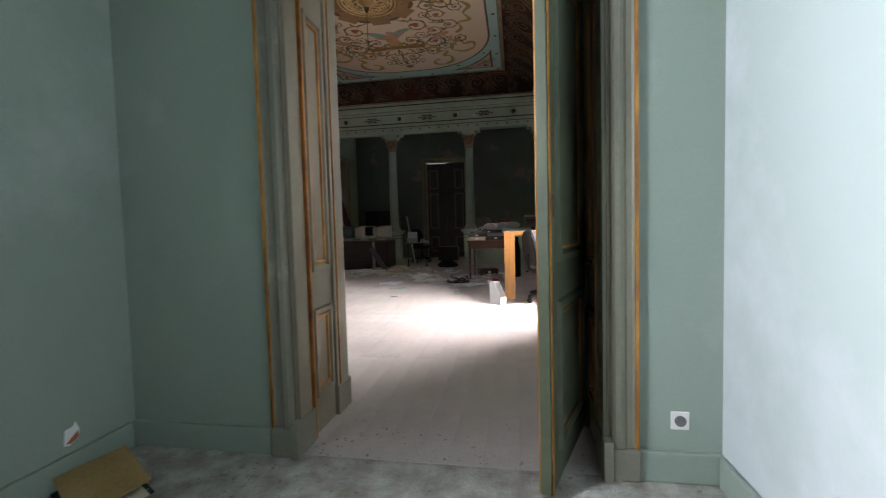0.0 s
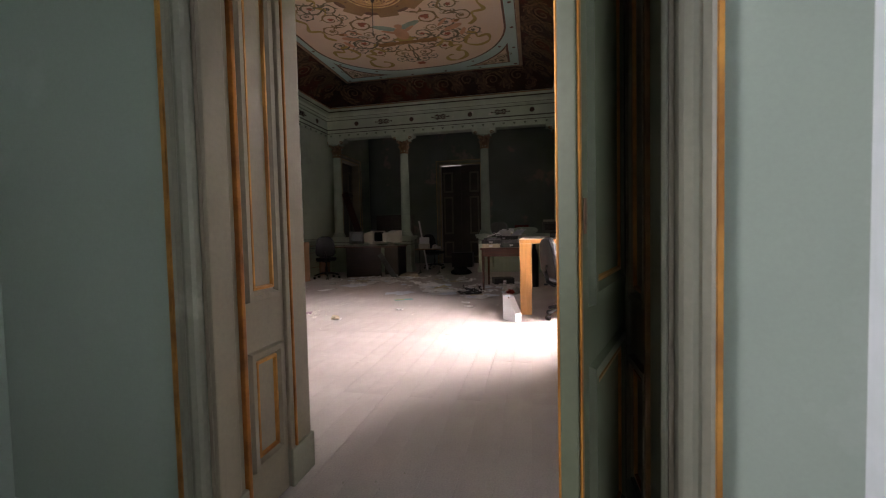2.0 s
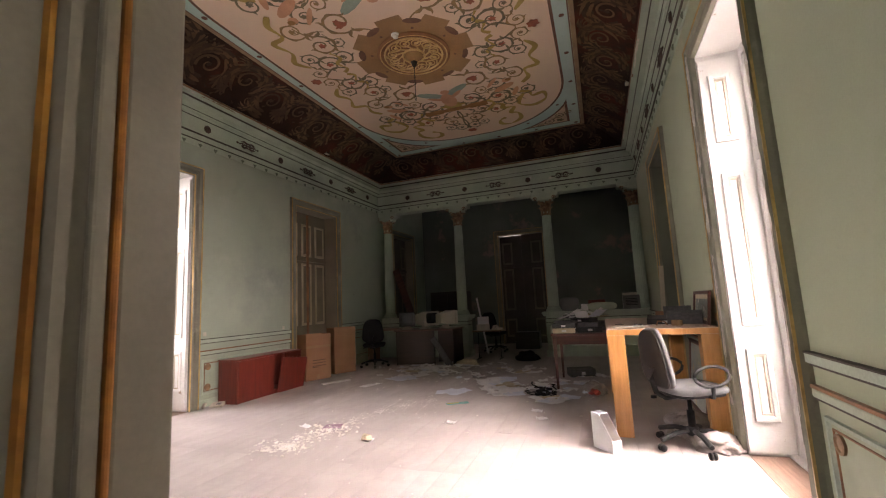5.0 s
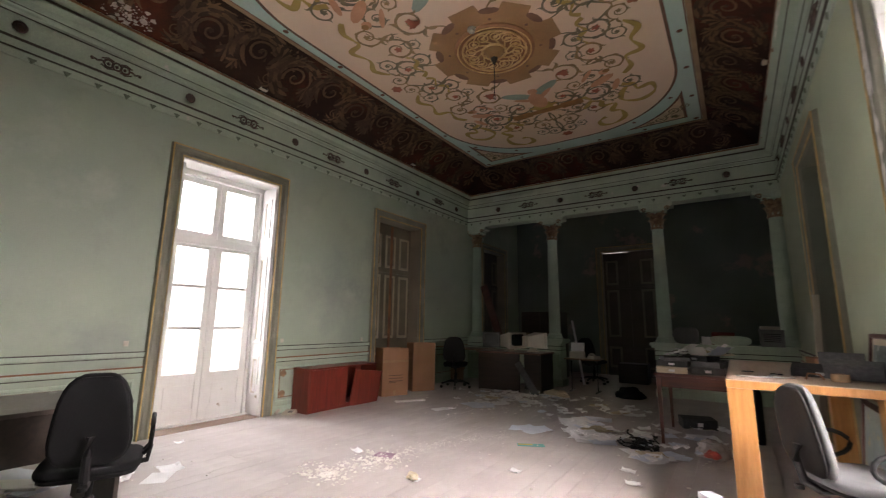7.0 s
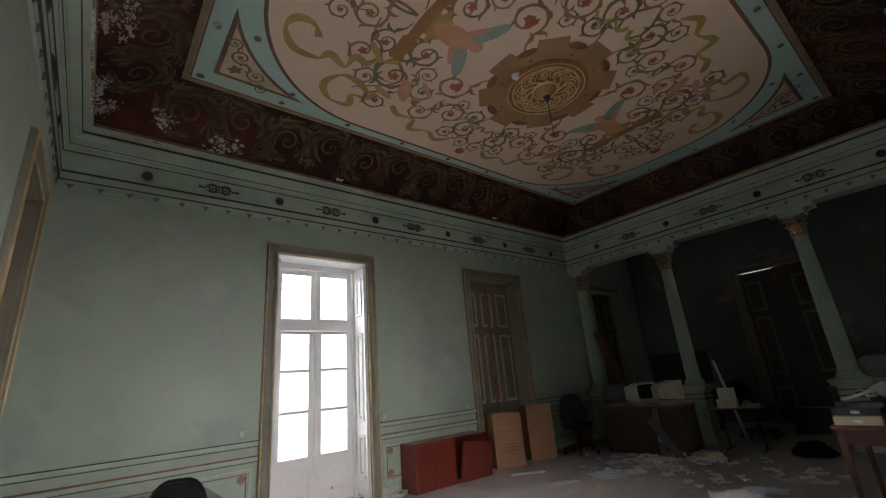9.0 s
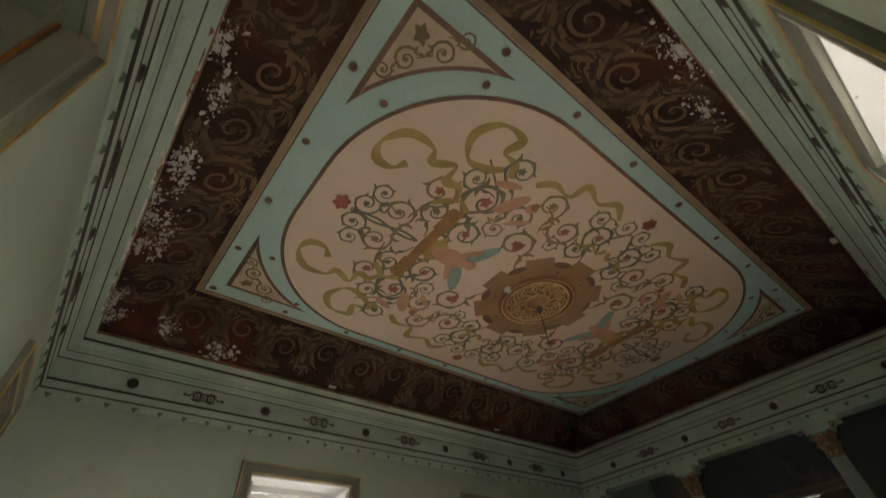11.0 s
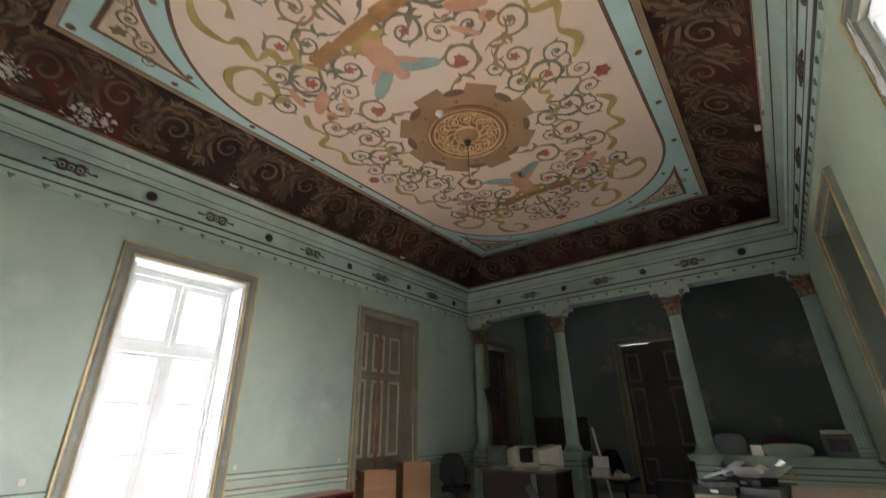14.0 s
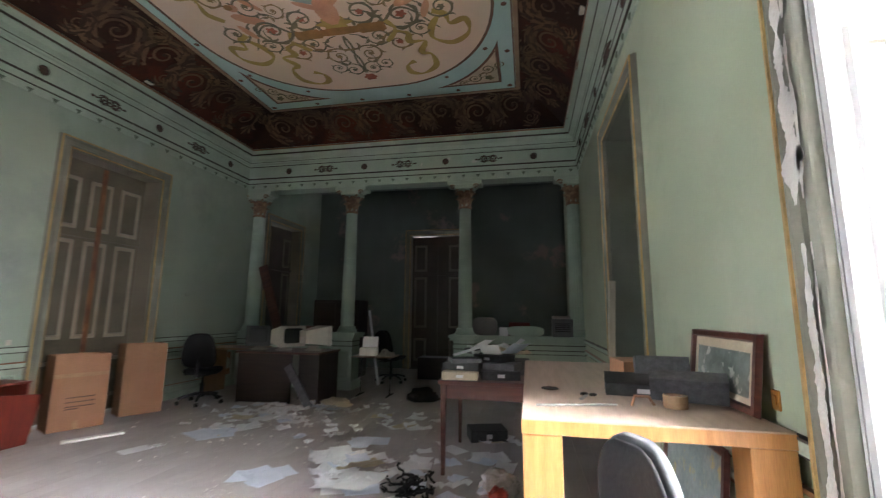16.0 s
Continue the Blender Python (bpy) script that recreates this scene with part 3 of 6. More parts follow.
part("hook", tube(bmesh.new(), [(CX, CY + 0.025 * math.sin(i * 0.5), ZC - 0.62 - 0.03 + 0.03 * math.cos(i * 0.5)) for i in range(11)], 0.005, 6), DARKLINE, ROD)
part("cap", lathe(bmesh.new(), [(0.045, ZC - 0.125), (0.03, ZC - 0.17), (0.012, ZC - 0.2), (0.0, ZC - 0.2)], 16, (CX, CY, 0)), DARKLINE, ROD, smooth=True)
SMOKE = tagged(empty("smoke_detector"), "white round smoke detector on the painted ceiling", "smoke detector")
part("base", lathe(bmesh.new(), [(0.055, ZC - 0.013), (0.055, ZC - 0.03), (0.045, ZC - 0.035), (0.0, ZC - 0.035)], 20, (-0.36, 2.82, 0)), WHITE, SMOKE, smooth=True)
part("dome", lathe(bmesh.new(), [(0.035, ZC - 0.035), (0.032, ZC - 0.055), (0.0, ZC - 0.06)], 20, (-0.36, 2.82, 0)), WHITE, SMOKE, smooth=True)

# scrolls painted on the cove
cov, covl = bmesh.new(), bmesh.new()
rnd = random.Random(7)


def whorl(cx, cy, size, start, hand, put):
    """A leafy whorl: a winding stem, wrapped in nested feathered strokes that sweep round it."""
    pts = []
    for i in range(25):
        t = i / 24
        a, r = start + hand * 8.2 * t, size * (1 - t) ** 0.8 + 0.01
        pts.append((cx + r * math.cos(a), cy + r * math.sin(a)))
    strip(covl, pts, [size * 0.26 * (1 - 0.5 * i / 24) for i in range(25)], put)
    blot(cov, cx, cy, size * 0.2, size * 0.17, start, put, 8, 0.25, 5)
    for k in range(8):
        a0 = start + hand * (0.55 * k - 1.2)
        for j in range(3):
            ln = rnd.uniform(1.0, 1.5) - 0.22 * j
            r0 = size * (1.25 + 0.34 * j) + 0.005 * (k % 2)
            line = []
            for i in range(8):
                t = i / 7
                r = r0 + size * (0.75 * (t - 0.45) ** 2 * (1 if j else 0.5) + 0.20 * t)
                line.append((cx + r * math.cos(a0 + hand * ln * t), cy + r * math.sin(a0 + hand * ln * t)))
            strip(covl if (j + k) % 2 else cov, line, [size * 0.36 * math.sin(0.25 + 2.75 * (i / 7) ** 0.7) for i in range(8)], put)


def fan(x, y, aim, size, n, put):
    """A palmette: strokes that spread from one foot and curl over at their tips."""
    for k in range(n):
        f = (k / (n - 1) - 0.5) * 2
        line, h = [(x, y)], aim + 0.75 * f
        ln = size * (1 - 0.35 * abs(f)) / 8
        for i in range(8):
            h += f * 0.03 * i
            line.append((line[-1][0] + ln * math.cos(h), line[-1][1] + ln * math.sin(h)))
        strip(covl if k % 2 else cov, line, [size * 0.15 * (0.25 + math.sin(2.7 * i / 8)) for i in range(9)], put)
    blot(covl, x, y, 0.03, 0.022, aim, put, 8, 0.25, 5)


def cove_put(side):
    def f(s, q):
        q = min(max(q, 0.02), 0.98)
        zz = 4.33 + 0.33 * math.sin(q * 1.5708) - 0.006
        if side == "w":
            return (W + 0.22 + q * (FX0 - W - 0.22) + 0.006, s, zz)
        if side == "e":
            return (E - 0.22 + q * (FX1 - E + 0.22) - 0.006, s, zz)
        if side == "s":
            return (s, S + 0.22 + q * (FY0 - S - 0.22) + 0.006, zz)
        return (s, N - 0.22 + q * (FY1 - N + 0.22) - 0.006, zz)
    return f


for side, a, b in (("w", S + 0.75, N - 0.75), ("e", S + 0.75, N - 0.75), ("s", W + 0.75, E - 0.75), ("n", W + 0.75, E - 0.75)):
    raw = cove_put(side)

    def put(s, y, raw=raw):
        return raw(s, y / 0.78)
    n = int((b - a) / 0.55)
    for k in range(n):
        s = a + (k + 0.5) * (b - a) / n
        hand = 1 if k % 2 else -1
        cy = 0.40 + hand * 0.04
        whorl(s, cy, 0.15, -1.57 * hand + 2.2, hand, put)
        whorl(s + 0.27, 0.40 - hand * 0.20, 0.07, 1.2 * hand, -hand, put)
        fan(s + 0.24, 0.40 + hand * 0.06, 1.5708 * hand + 0.25, 0.24, 8, put)
        fan(s - 0.16, 0.40 - hand * 0.18, -1.5708 * hand - 0.6, 0.17, 6, put)
        for j in range(9):
            blot(covl if j % 3 == 0 else cov, s + rnd.uniform(-0.28, 0.28), 0.40 + rnd.uniform(-0.36, 0.36), 0.028, 0.013, rnd.random() * 3, put, 8, 0.3, 3)
tagged(obj("cove_scrolls_dark", cov, COVESCROLL), "umber painted acanthus leaves on the red cove", "painting", kind="stuff")
tagged(obj("cove_scrolls_light", covl, COVELIGHT), "tan painted acanthus scrolls on the red cove", "painting", kind="stuff")

# bare plaster where the cove's paint has fallen
bm = bmesh.new()
for side, lo, hi, n in (("s", -3.05, -1.5, 6), ("s", -1.4, 0.9, 6), ("s", 1.1, 1.9, 2), ("e", 1.5, 3.3, 2), ("w", -0.5, 0.4, 2)):
    raw = cove_put(side)
    for c in range(n):
        cs, cq = rnd.uniform(lo, hi), 0.02 + 0.30 * rnd.random() ** 1.6
        ws, wq = rnd.uniform(0.05, 0.14), rnd.uniform(0.04, 0.10)
        for k in range(int(560 * (ws + wq))):
            s, q = rnd.gauss(cs, ws), abs(rnd.gauss(cq, wq))
            size = rnd.uniform(0.004, 0.013) + 0.03 * rnd.random() ** 6
            m = rnd.randint(5, 8)
            vs = []
            for j in range(m):
                r = size * rnd.uniform(0.35, 1.3)
                p = raw(s + r * math.cos(6.28318 * j / m), q + 0.9 * r * math.sin(6.28318 * j / m))
                vs.append(bm.verts.new((p[0], p[1], p[2] - 0.008)))
            bm.faces.new(vs)
            settle(vs)
tagged(obj("fallen_paint_patches", bm, mat("dirty_bare_plaster", (0.58, 0.53, 0.49), (0.34, 0.30, 0.27), 0.9, 9.0, 60, 0.4)), "bare white plaster patches where paint has fallen", "plaster", kind="stuff")

# ---- frieze ornaments and pendants ----
disc = lathe(bmesh.new(), [(0.0, 0.018), (0.024, 0.02), (0.031, 0.012), (0.047, 0.016), (0.057, 0.006), (0.057, 0)], 14)
DISC = bpy.data.meshes.new("rosette")
disc.to_mesh(DISC)
disc.free()
DISC.materials.append(mat("dark_red_rosette_paint", (0.085, 0.042, 0.030), (0.04, 0.022, 0.017), 0.6, 12))
orn = bmesh.new()
for s in (-0.075, 0, 0.075):
    tube(orn, [(s + 0.042 * math.cos(i * 0.6283), 0.042 * math.sin(i * 0.6283), 0.008) for i in range(11)], 0.011, 5)
    lathe(orn, [(0.018, 0.0), (0.012, 0.018), (0, 0.02)], 8, (s, 0, 0))
for sg in (1, -1):
    tube(orn, [(sg * (0.11 + 0.03 * i), 0.012 * math.sin(i * 2.2), 0.007) for i in range(4)], 0.010, 5)
    lathe(orn, [(0.02, 0.0), (0.0, 0.018)], 6, (sg * 0.215, 0, 0))
    tube(orn, [(sg * 0.03, 0.045, 0.007), (sg * 0.08, 0.062, 0.007), (sg * 0.14, 0.035, 0.007)], 0.008, 5)
    tube(orn, [(sg * 0.03, -0.045, 0.007), (sg * 0.08, -0.062, 0.007), (sg * 0.14, -0.035, 0.007)], 0.008, 5)
ORN = bpy.data.meshes.new("frieze_ornament")
orn.to_mesh(ORN)
orn.free()
ORN.materials.append(mat("umber_ornament_paint", (0.085, 0.042, 0.030), (0.035, 0.022, 0.017), 0.6, 12))
# Scallop teeth of the fringe; their dark green paints in its shadow.
pend = bmesh.new()
vs = [pend.verts.new(p) for p in ((-0.034, 0, 0), (0.034, 0, 0), (0.0, -0.052, 0), (-0.028, 0, 0.014), (0.028, 0, 0.014), (0, -0.042, 0.014))]
for q in ((0, 1, 4, 3), (1, 2, 5, 4), (2, 0, 3, 5), (3, 4, 5)):
    pend.faces.new([vs[i] for i in q])
PEND = bpy.data.meshes.new("pendant")
pend.to_mesh(PEND)
pend.free()
PEND.materials.append(mat("shadow_green_pendant_paint", (0.16, 0.20, 0.15), None, 0.6, 9))
FRIEZE = tagged(empty("frieze"), "painted frieze of rosettes, ornaments and small pendants coloured with shadow", "frieze", kind="structure")


def on_wall(me, name, place, s, z, v):
    ob = new(name, me)
    o = place(s, z, v)
    x = (place(s + 1, z, v) - o)
    n_ = (place(s, z, v + 1) - o)
    up = Vector((0, 0, 1))
    if x.cross(up).dot(n_) < 0:
        x = -x
    ob.matrix_world = Matrix(((x.x, up.x, n_.x, o.x), (x.y, up.y, n_.y, o.y), (x.z, up.z, n_.z, o.z), (0, 0, 0, 1)))
    ob.parent = FRIEZE


for place, a, b, s0 in ((west, S, N, -0.33), (east, S, N, -0.25), (north, W, E, -2.55), (south, W, E, -2.6)):
    k0 = math.floor((a - s0) / 0.755)
    k = k0
    while True:
        s = s0 + 0.755 * k
        if s > b - 0.12:
            break
        if s > a + 0.12:
            on_wall(DISC if k % 2 == 0 else ORN, "rosette" if k % 2 == 0 else "frieze_ornament", place, s, 3.93, 0.021)
        k += 1
    n = int((b - a) / 0.25)
    for j in range(n):
        on_wall(PEND, "pendant", place, a + (j + 0.5) * (b - a) / n, 3.664, 0.022)

# ---- casings, linings, doors and windows ----
CPROF = [(0, 0), (0, 0.03), (0.03, 0.045), (0.05, 0.03), (0.085, 0.03), (0.105, 0.05), (0.13, 0.05), (0.14, 0.02), (0.14, 0)]


def framed(place, hole, depth, nm, lining=None, line=None):
    """Casing with its gilt line, and the lining of the opening."""
    s0, s1, _, h = hole
    th = tagged(empty(nm), "grey-green moulded casing with a worn gilt line", "door casing", kind="structure")
    part("moulding", casing(place, s0, s1, h, CPROF), CASING, th)
    part("gilt_line", casing(place, s0, s1, h, [(0.118, 0.048), (0.12, 0.058), (0.131, 0.058), (0.133, 0.045)]), PALEGILT, th)
    part("inner_line", casing(place, s0, s1, h, [(0.0, 0.028), (0.002, 0.036), (0.014, 0.042), (0.018, 0.034)]), line or PALEGILT, th)
    m = lining or LINING
    part("head_lining", slab(place, s0, s1, h - 0.012, h, -depth, 0.0), m, th)
    for a, b in ((s0, s0 + 0.012), (s1 - 0.012, s1)):
        part("side_lining", slab(place, a, b, 0, h - 0.012, -depth, 0.0), m, th)
    return th


# Dull green of the east reveal; also colours shade into the doorway soffit.
DOORSIDE = mat("dull_shaded_green_reveal_paint", (0.17, 0.19, 0.145), (0.13, 0.145, 0.11), 0.5, 2.0, 60, 0.04, amount=0.25)
framed(west, WW, 0.5, "west_window_casing", WHITE)
framed(west, WD, 0.5, "west_shutter_casing")
ECAS = framed(east, EW, 0.55, "east_window_casing", WHITE, CASING)
framed(east, ED, 0.55, "east_door_casing", DOORSIDE)
framed(south, SD, 0.5, "south_door_casing")
framed(back, BD, 0.3, "rear_door_casing")
framed(west, AWD, 0.5, "rear_window_casing")


def french_window(place, s0, s1, v, nm):
    """A white two-leaf french window with a fanlight, its panes each a sheet of glass."""
    th = tagged(empty(nm), "white painted french window with glazed leaves", "window", kind="structure")
    bm = bmesh.new()
    for a, b, c, d in ((s0, s0 + 0.055, 0.02, 3.17), (s1 - 0.055, s1, 0.02, 3.17), (s0 + 0.055, s1 - 0.055, 3.09, 3.17), (s0 + 0.055, s1 - 0.055, 2.21, 2.31)):
        slab(place, a, b, c, d, v - 0.06, v + 0.03, 0.006, bm)
    part("window_frame", bm, WHITE, th)
    part("window_sill", slab(place, s0 - 0.05, s1 + 0.05, 0.0, 0.02, v - 0.1, v + 0.08, 0.004), WHITE, th)
    mid = (s0 + s1) / 2
    for a, b in ((s0 + 0.058, mid - 0.003), (mid + 0.003, s1 - 0.058)):
        bm = bmesh.new()
        slab(place, a, a + 0.085, 0.0205, 2.205, v - 0.045, v, 0.004, bm)
        slab(place, b - 0.085, b, 0.0205, 2.205, v - 0.045, v, 0.004, bm)
        for c, d in ((0.0205, 0.17), (0.50, 0.60), (1.13, 1.17), (1.655, 1.695), (2.165, 2.205)):
            slab(place, a + 0.085, b - 0.085, c, d, v - 0.045, v, 0.003, bm)
        leaf = part("window_leaf", bm, WHITE, th)
        bm = slab(place, a + 0.085, b - 0.085, 0.17, 0.50, v - 0.035, v - 0.015)
        slab(place, a + 0.125, b - 0.125, 0.21, 0.46, v - 0.015, v - 0.005, 0.004, bm)
        part("bottom_panel", bm, WHITE, leaf)
        for c, d in ((0.60, 1.13), (1.17, 1.655), (1.695, 2.165)):
            g = part("pane", slab(place, a + 0.083, b - 0.083, c - 0.002, d + 0.002, v - 0.026, v - 0.021), GLASS, leaf)
            g.visible_shadow = False
        bm = bmesh.new()
        slab(place, a, a + 0.07, 2.315, 3.085, v - 0.045, v, 0.004, bm)
        slab(place, b - 0.07, b, 2.315, 3.085, v - 0.045, v, 0.004, bm)
        slab(place, a + 0.07, b - 0.07, 2.315, 2.38, v - 0.045, v, 0.003, bm)
        slab(place, a + 0.07, b - 0.07, 3.01, 3.085, v - 0.045, v, 0.003, bm)
        fan = part("fanlight", bm, WHITE, th)
        g = part("pane", slab(place, a + 0.068, b - 0.068, 2.378, 3.012, v - 0.026, v - 0.021), GLASS, fan)
        g.visible_shadow = False
    part("cover_strip", slab(place, mid - 0.022, mid + 0.022, 0.03, 2.2, v, v + 0.018, 0.006), WHITE, th)
    part("bolt", slab(place, mid - 0.008, mid + 0.008, 0.95, 1.30, v + 0.018, v + 0.03, 0.003), WHITE, th, "small white painted bolt")
    return th


french_window(west, WW[0] + 0.06, WW[1] - 0.02, -0.34, "window_west")
french_window(east, EW[0] + 0.06, EW[1] - 0.02, -0.33, "window_east")


def reveal_shutter(place3, name, rows, w, material, label):
    """Folded shutter boards lying in the side of an opening; place3(u across, z, proud)."""
    th = tagged(empty(name), label, "shutter", kind="structure")
    part("board", slab(place3, 0.0, w, 0.03, 3.12, 0.002, 0.03, 0.004), material, th)
    for a, b in rows:
        part("panel", panel_frame(place3, 0.06, w - 0.06, a, b, 0.05, 0.03, 0.045), material, th)
        part("panel_bead", panel_frame(place3, 0.10, w - 0.10, a + 0.045, b - 0.045, 0.02, 0.03, 0.038), GILT if material is not WHITE else OLDWHITE, th)
    return th


OLDWHITE = mat("yellowed_white_paint", (0.60, 0.54, 0.44), (0.50, 0.44, 0.35), 0.5, 4)
SROWS = ((0.25, 0.78), (0.95, 2.15), (2.40, 2.98))
for nm, place, hole, dep in (("west", west, WW, 0.30), ("east", east, EW, 0.28)):
    reveal_shutter(lambda u, z, p, pl=place, h=hole: pl(h[1] - 0.014 - p, z, -u), nm + "_shutter_far", SROWS, dep, WHITE, "white painted folded shutter boards in the window reveal")
    reveal_shutter(lambda u, z, p, pl=place, h=hole: pl(h[0] + 0.014 + p, z, -u), nm + "_shutter_near", SROWS, dep, WHITE, "white painted folded shutter boards in the window reveal")
# flaking edge of the east casing
bm = bmesh.new()
for s_, width in ((EW[1] + 0.058, 0.040), (EW[1] + 0.02, 0.012), (EW[0] - 0.05, 0.018)):
    prev, z = None, 0.35
    while z < 3.25:
        w_ = width * (0.50 + 1.5 * noise.noise(Vector((s_, z * 3.1, 0.0))) + 0.8 * noise.noise(Vector((s_, z * 11.0, 4.0))))
        off = 0.014 * noise.noise(Vector((z * 4.3, s_, 9.0)))
        row = None
        if w_ > 0.003:
            row = [bm.verts.new(east(s_ + off + sg * w_ * rnd.uniform(0.7, 1.15), z, 0.052)) for sg in (-1, 1)]
            if prev:
                bm.faces.new((prev[0], prev[1], row[1], row[0]))
        prev = row
        z += 0.011
part("flaking_paint", bm, PLASTER, ECAS, "bare white patches of flaking paint")

SHUT = mat("grey_brown_shutter_paint", (0.19, 0.16, 0.115), (0.14, 0.12, 0.085), 0.5, 2.5, 60, 0.08)
SHUTPANEL = mat("beige_panel_paint", (0.42, 0.36, 0.27), (0.34, 0.29, 0.21), 0.5, 3, 60, 0.08)


def shutters(place, s0, s1, v, nm, label, gap=0.0, panel=SHUTPANEL, board=SHUT):
    """A closed pair of tall panelled shutters, three panels across."""
    th = tagged(empty(nm), label, "shutter", kind="structure")
    mid = (s0 + s1) / 2
    w = (s1 - s0) / 3
    for i, (a, b) in enumerate(((s0, mid - gap / 2), (mid + gap / 2, s1))):
        leaf = part("shutter_leaf", slab(place, a, b, 0.004, (3.168 if not gap or i else 3.157), v - 0.04, v, 0.0), board, th)
    for k in range(3):
        a, b = s0 + k * w + 0.06, s0 + (k + 1) * w - 0.06
        if gap and k == 1:
            continue
        for c, d in ((0.18, 0.70), (0.95, 2.16), (2.30, 2.95)):
            p = part("panel", slab(place, a + 0.05, b - 0.05, c + 0.05, d - 0.05, v, v + 0.012, 0.004), board, th)
            part("panel_moulding", panel_frame(place, a, b, c, d, 0.05, v, v + 0.02), panel, th)
    if not gap:
        part("cover_strip", slab(place, mid - 0.03, mid + 0.03, 0.02, 3.14, v + 0.021, v + 0.04, 0.006), GILT, th, "worn brown-gold cover strip")
    part("transom", slab(place, s0, s1, 2.20, 2.25, v, v + 0.03, 0.005), board, th)
    return th


shutters(west, WD[0] + 0.012, WD[1] - 0.012, -0.25, "west_shutters", "closed grey-brown panelled shutters with beige mouldings")
# Rear and east leaves: boards and mouldings darker than the west shutters.
shutters(back, BD[0] + 0.012, BD[1] - 0.012, -0.12, "rear_shutters", "closed dark panelled shutters with daylight in the gap", 0.003, SHUT, mat("darker_shutter_tone", (0.08, 0.065, 0.05), None, 0.5, 3))
# Unseen strip added to stop daylight leaking under the rear leaves.
tagged(obj("rear_gap_strip", boxes(((BD[0], BACK - 0.01, -0.02), (BD[1], BACK + 0.3, 0.012))), DARKLINE), "dark strip added to block the light gap under the rear shutters", "threshold", kind="structure")
shutters(west, AWD[0] + 0.012, AWD[1] - 0.012, -0.2, "rear_side_shutters", "closed dark panelled shutters with daylight in the gap", 0.004, SHUT, mat("darker_side_shutter_tone", (0.09, 0.07, 0.055), None, 0.5, 3))
shutters(south, SD[0] + 0.012, SD[1] - 0.012, -0.2, "south_door_leaves", "closed grey-brown panelled door leaves")
shutters(east, ED[0] + 0.012, ED[1] - 0.012, -0.46, "east_door_leaves", "closed dark panelled door leaves in a deep reveal", 0.0, SHUT, mat("darker_door_tone", (0.10, 0.11, 0.09), None, 0.5, 3))

# doorway between the rooms
th = framed(south, (D0, D1, 0, DH), 0.0005, "doorway_casing")
TH = tagged(empty("doorway_lining"), "grey panelled doorway lining with brown-gold beads", "door lining", kind="structure")
part("anteroom_moulding", casing(ante, D0, D1, DH, [(0, -0.1), (0, 0.004), (0.004, 0.02), (0.012, 0.030), (0.03, 0.034), (0.045, 0.028), (0.055, 0.02), (0.075, 0.02), (0.085, 0.026), (0.097, 0.026), (0.10, 0.0)]), CASING, TH)
part("anteroom_gilt_line", casing(ante, D0, D1, DH, [(0.083, 0.025), (0.084, 0.033), (0.096, 0.033), (0.098, 0.02)]), GOLD, TH)
for side in (0, 1):
    def pl(u, z, p, side=side):
        return Vector((D0 + p, ANTE + u, z)) if side == 0 else Vector((D1 - p, ANTE + u, z))
    part("side_board", slab(pl, 0.0, 0.5, 0, DH, 0.0, 0.012), LINING, TH)
    bm = bmesh.new()
    for u0, u1, p1 in ((0.0, 0.10, 0.030), (0.10, 0.13, 0.020), (0.40, 0.43, 0.030), (0.45, 0.56, 0.026)):
        slab(pl, u0, u1, 0.0, DH, 0.012, p1, 0.006, bm)
    part("side_moulding", bm, LINING if side == 0 else CASING, TH)
    bm = bmesh.new()
    for u0, u1, p1 in ((0.132, 0.152, 0.034), (0.432, 0.447, 0.034)):
        slab(pl, u0, u1, 0.0, DH, 0.012, p1, 0.005, bm)
    part("brown_gold_bead", bm, COPPER if side == 0 else GILT, TH, "worn brown-gold bead")
    for a, b in ((0.18, 0.62), (0.80, 2.05), (2.20, 3.0)):
        part("panel_moulding", panel_frame(pl, 0.175, 0.375, a, b, 0.035, 0.012, 0.03), LINING, TH)
        part("panel_bead", panel_frame(pl, 0.212, 0.338, a + 0.04, b - 0.04, 0.016, 0.012, 0.022), GOLD, TH, "gilt panel bead")
    part("plinth", slab(pl, -0.052, 0.13, 0, 0.16, 0.0, 0.036, 0.006), CASING, TH)
    part("plinth", slab(pl, 0.40, 0.57, 0, 0.16, 0.0, 0.036, 0.006), CASING, TH)
# Head and soffit are given a darker green than the sides to hold shade.
part("head_board", boxes(((D0, ANTE, DH - 0.012), (D1, S, DH))), DOORSIDE, TH)
soffit = lambda s, z, p: Vector((s, ANTE + z, DH - 0.012 - p))
for u, w_, p_, m_ in ((0.07, 0.04, 0.022, DOORSIDE), (0.155, 0.022, 0.018, DOORSIDE), (0.185, 0.012, 0.012, GOLD)):
    part("soffit_moulding", panel_frame(soffit, D0 + u, D1 - u, u, 0.5 - u * 0.85, w_, 0.0, p_), m_, TH)
for a, b in ((D0 - 0.103, D0 + 0.004), (D1 - 0.004, D1 + 0.103)):
    part("plinth", slab(ante, a, b, 0, 0.13, 0.0, 0.04, 0.01), CASING, TH)

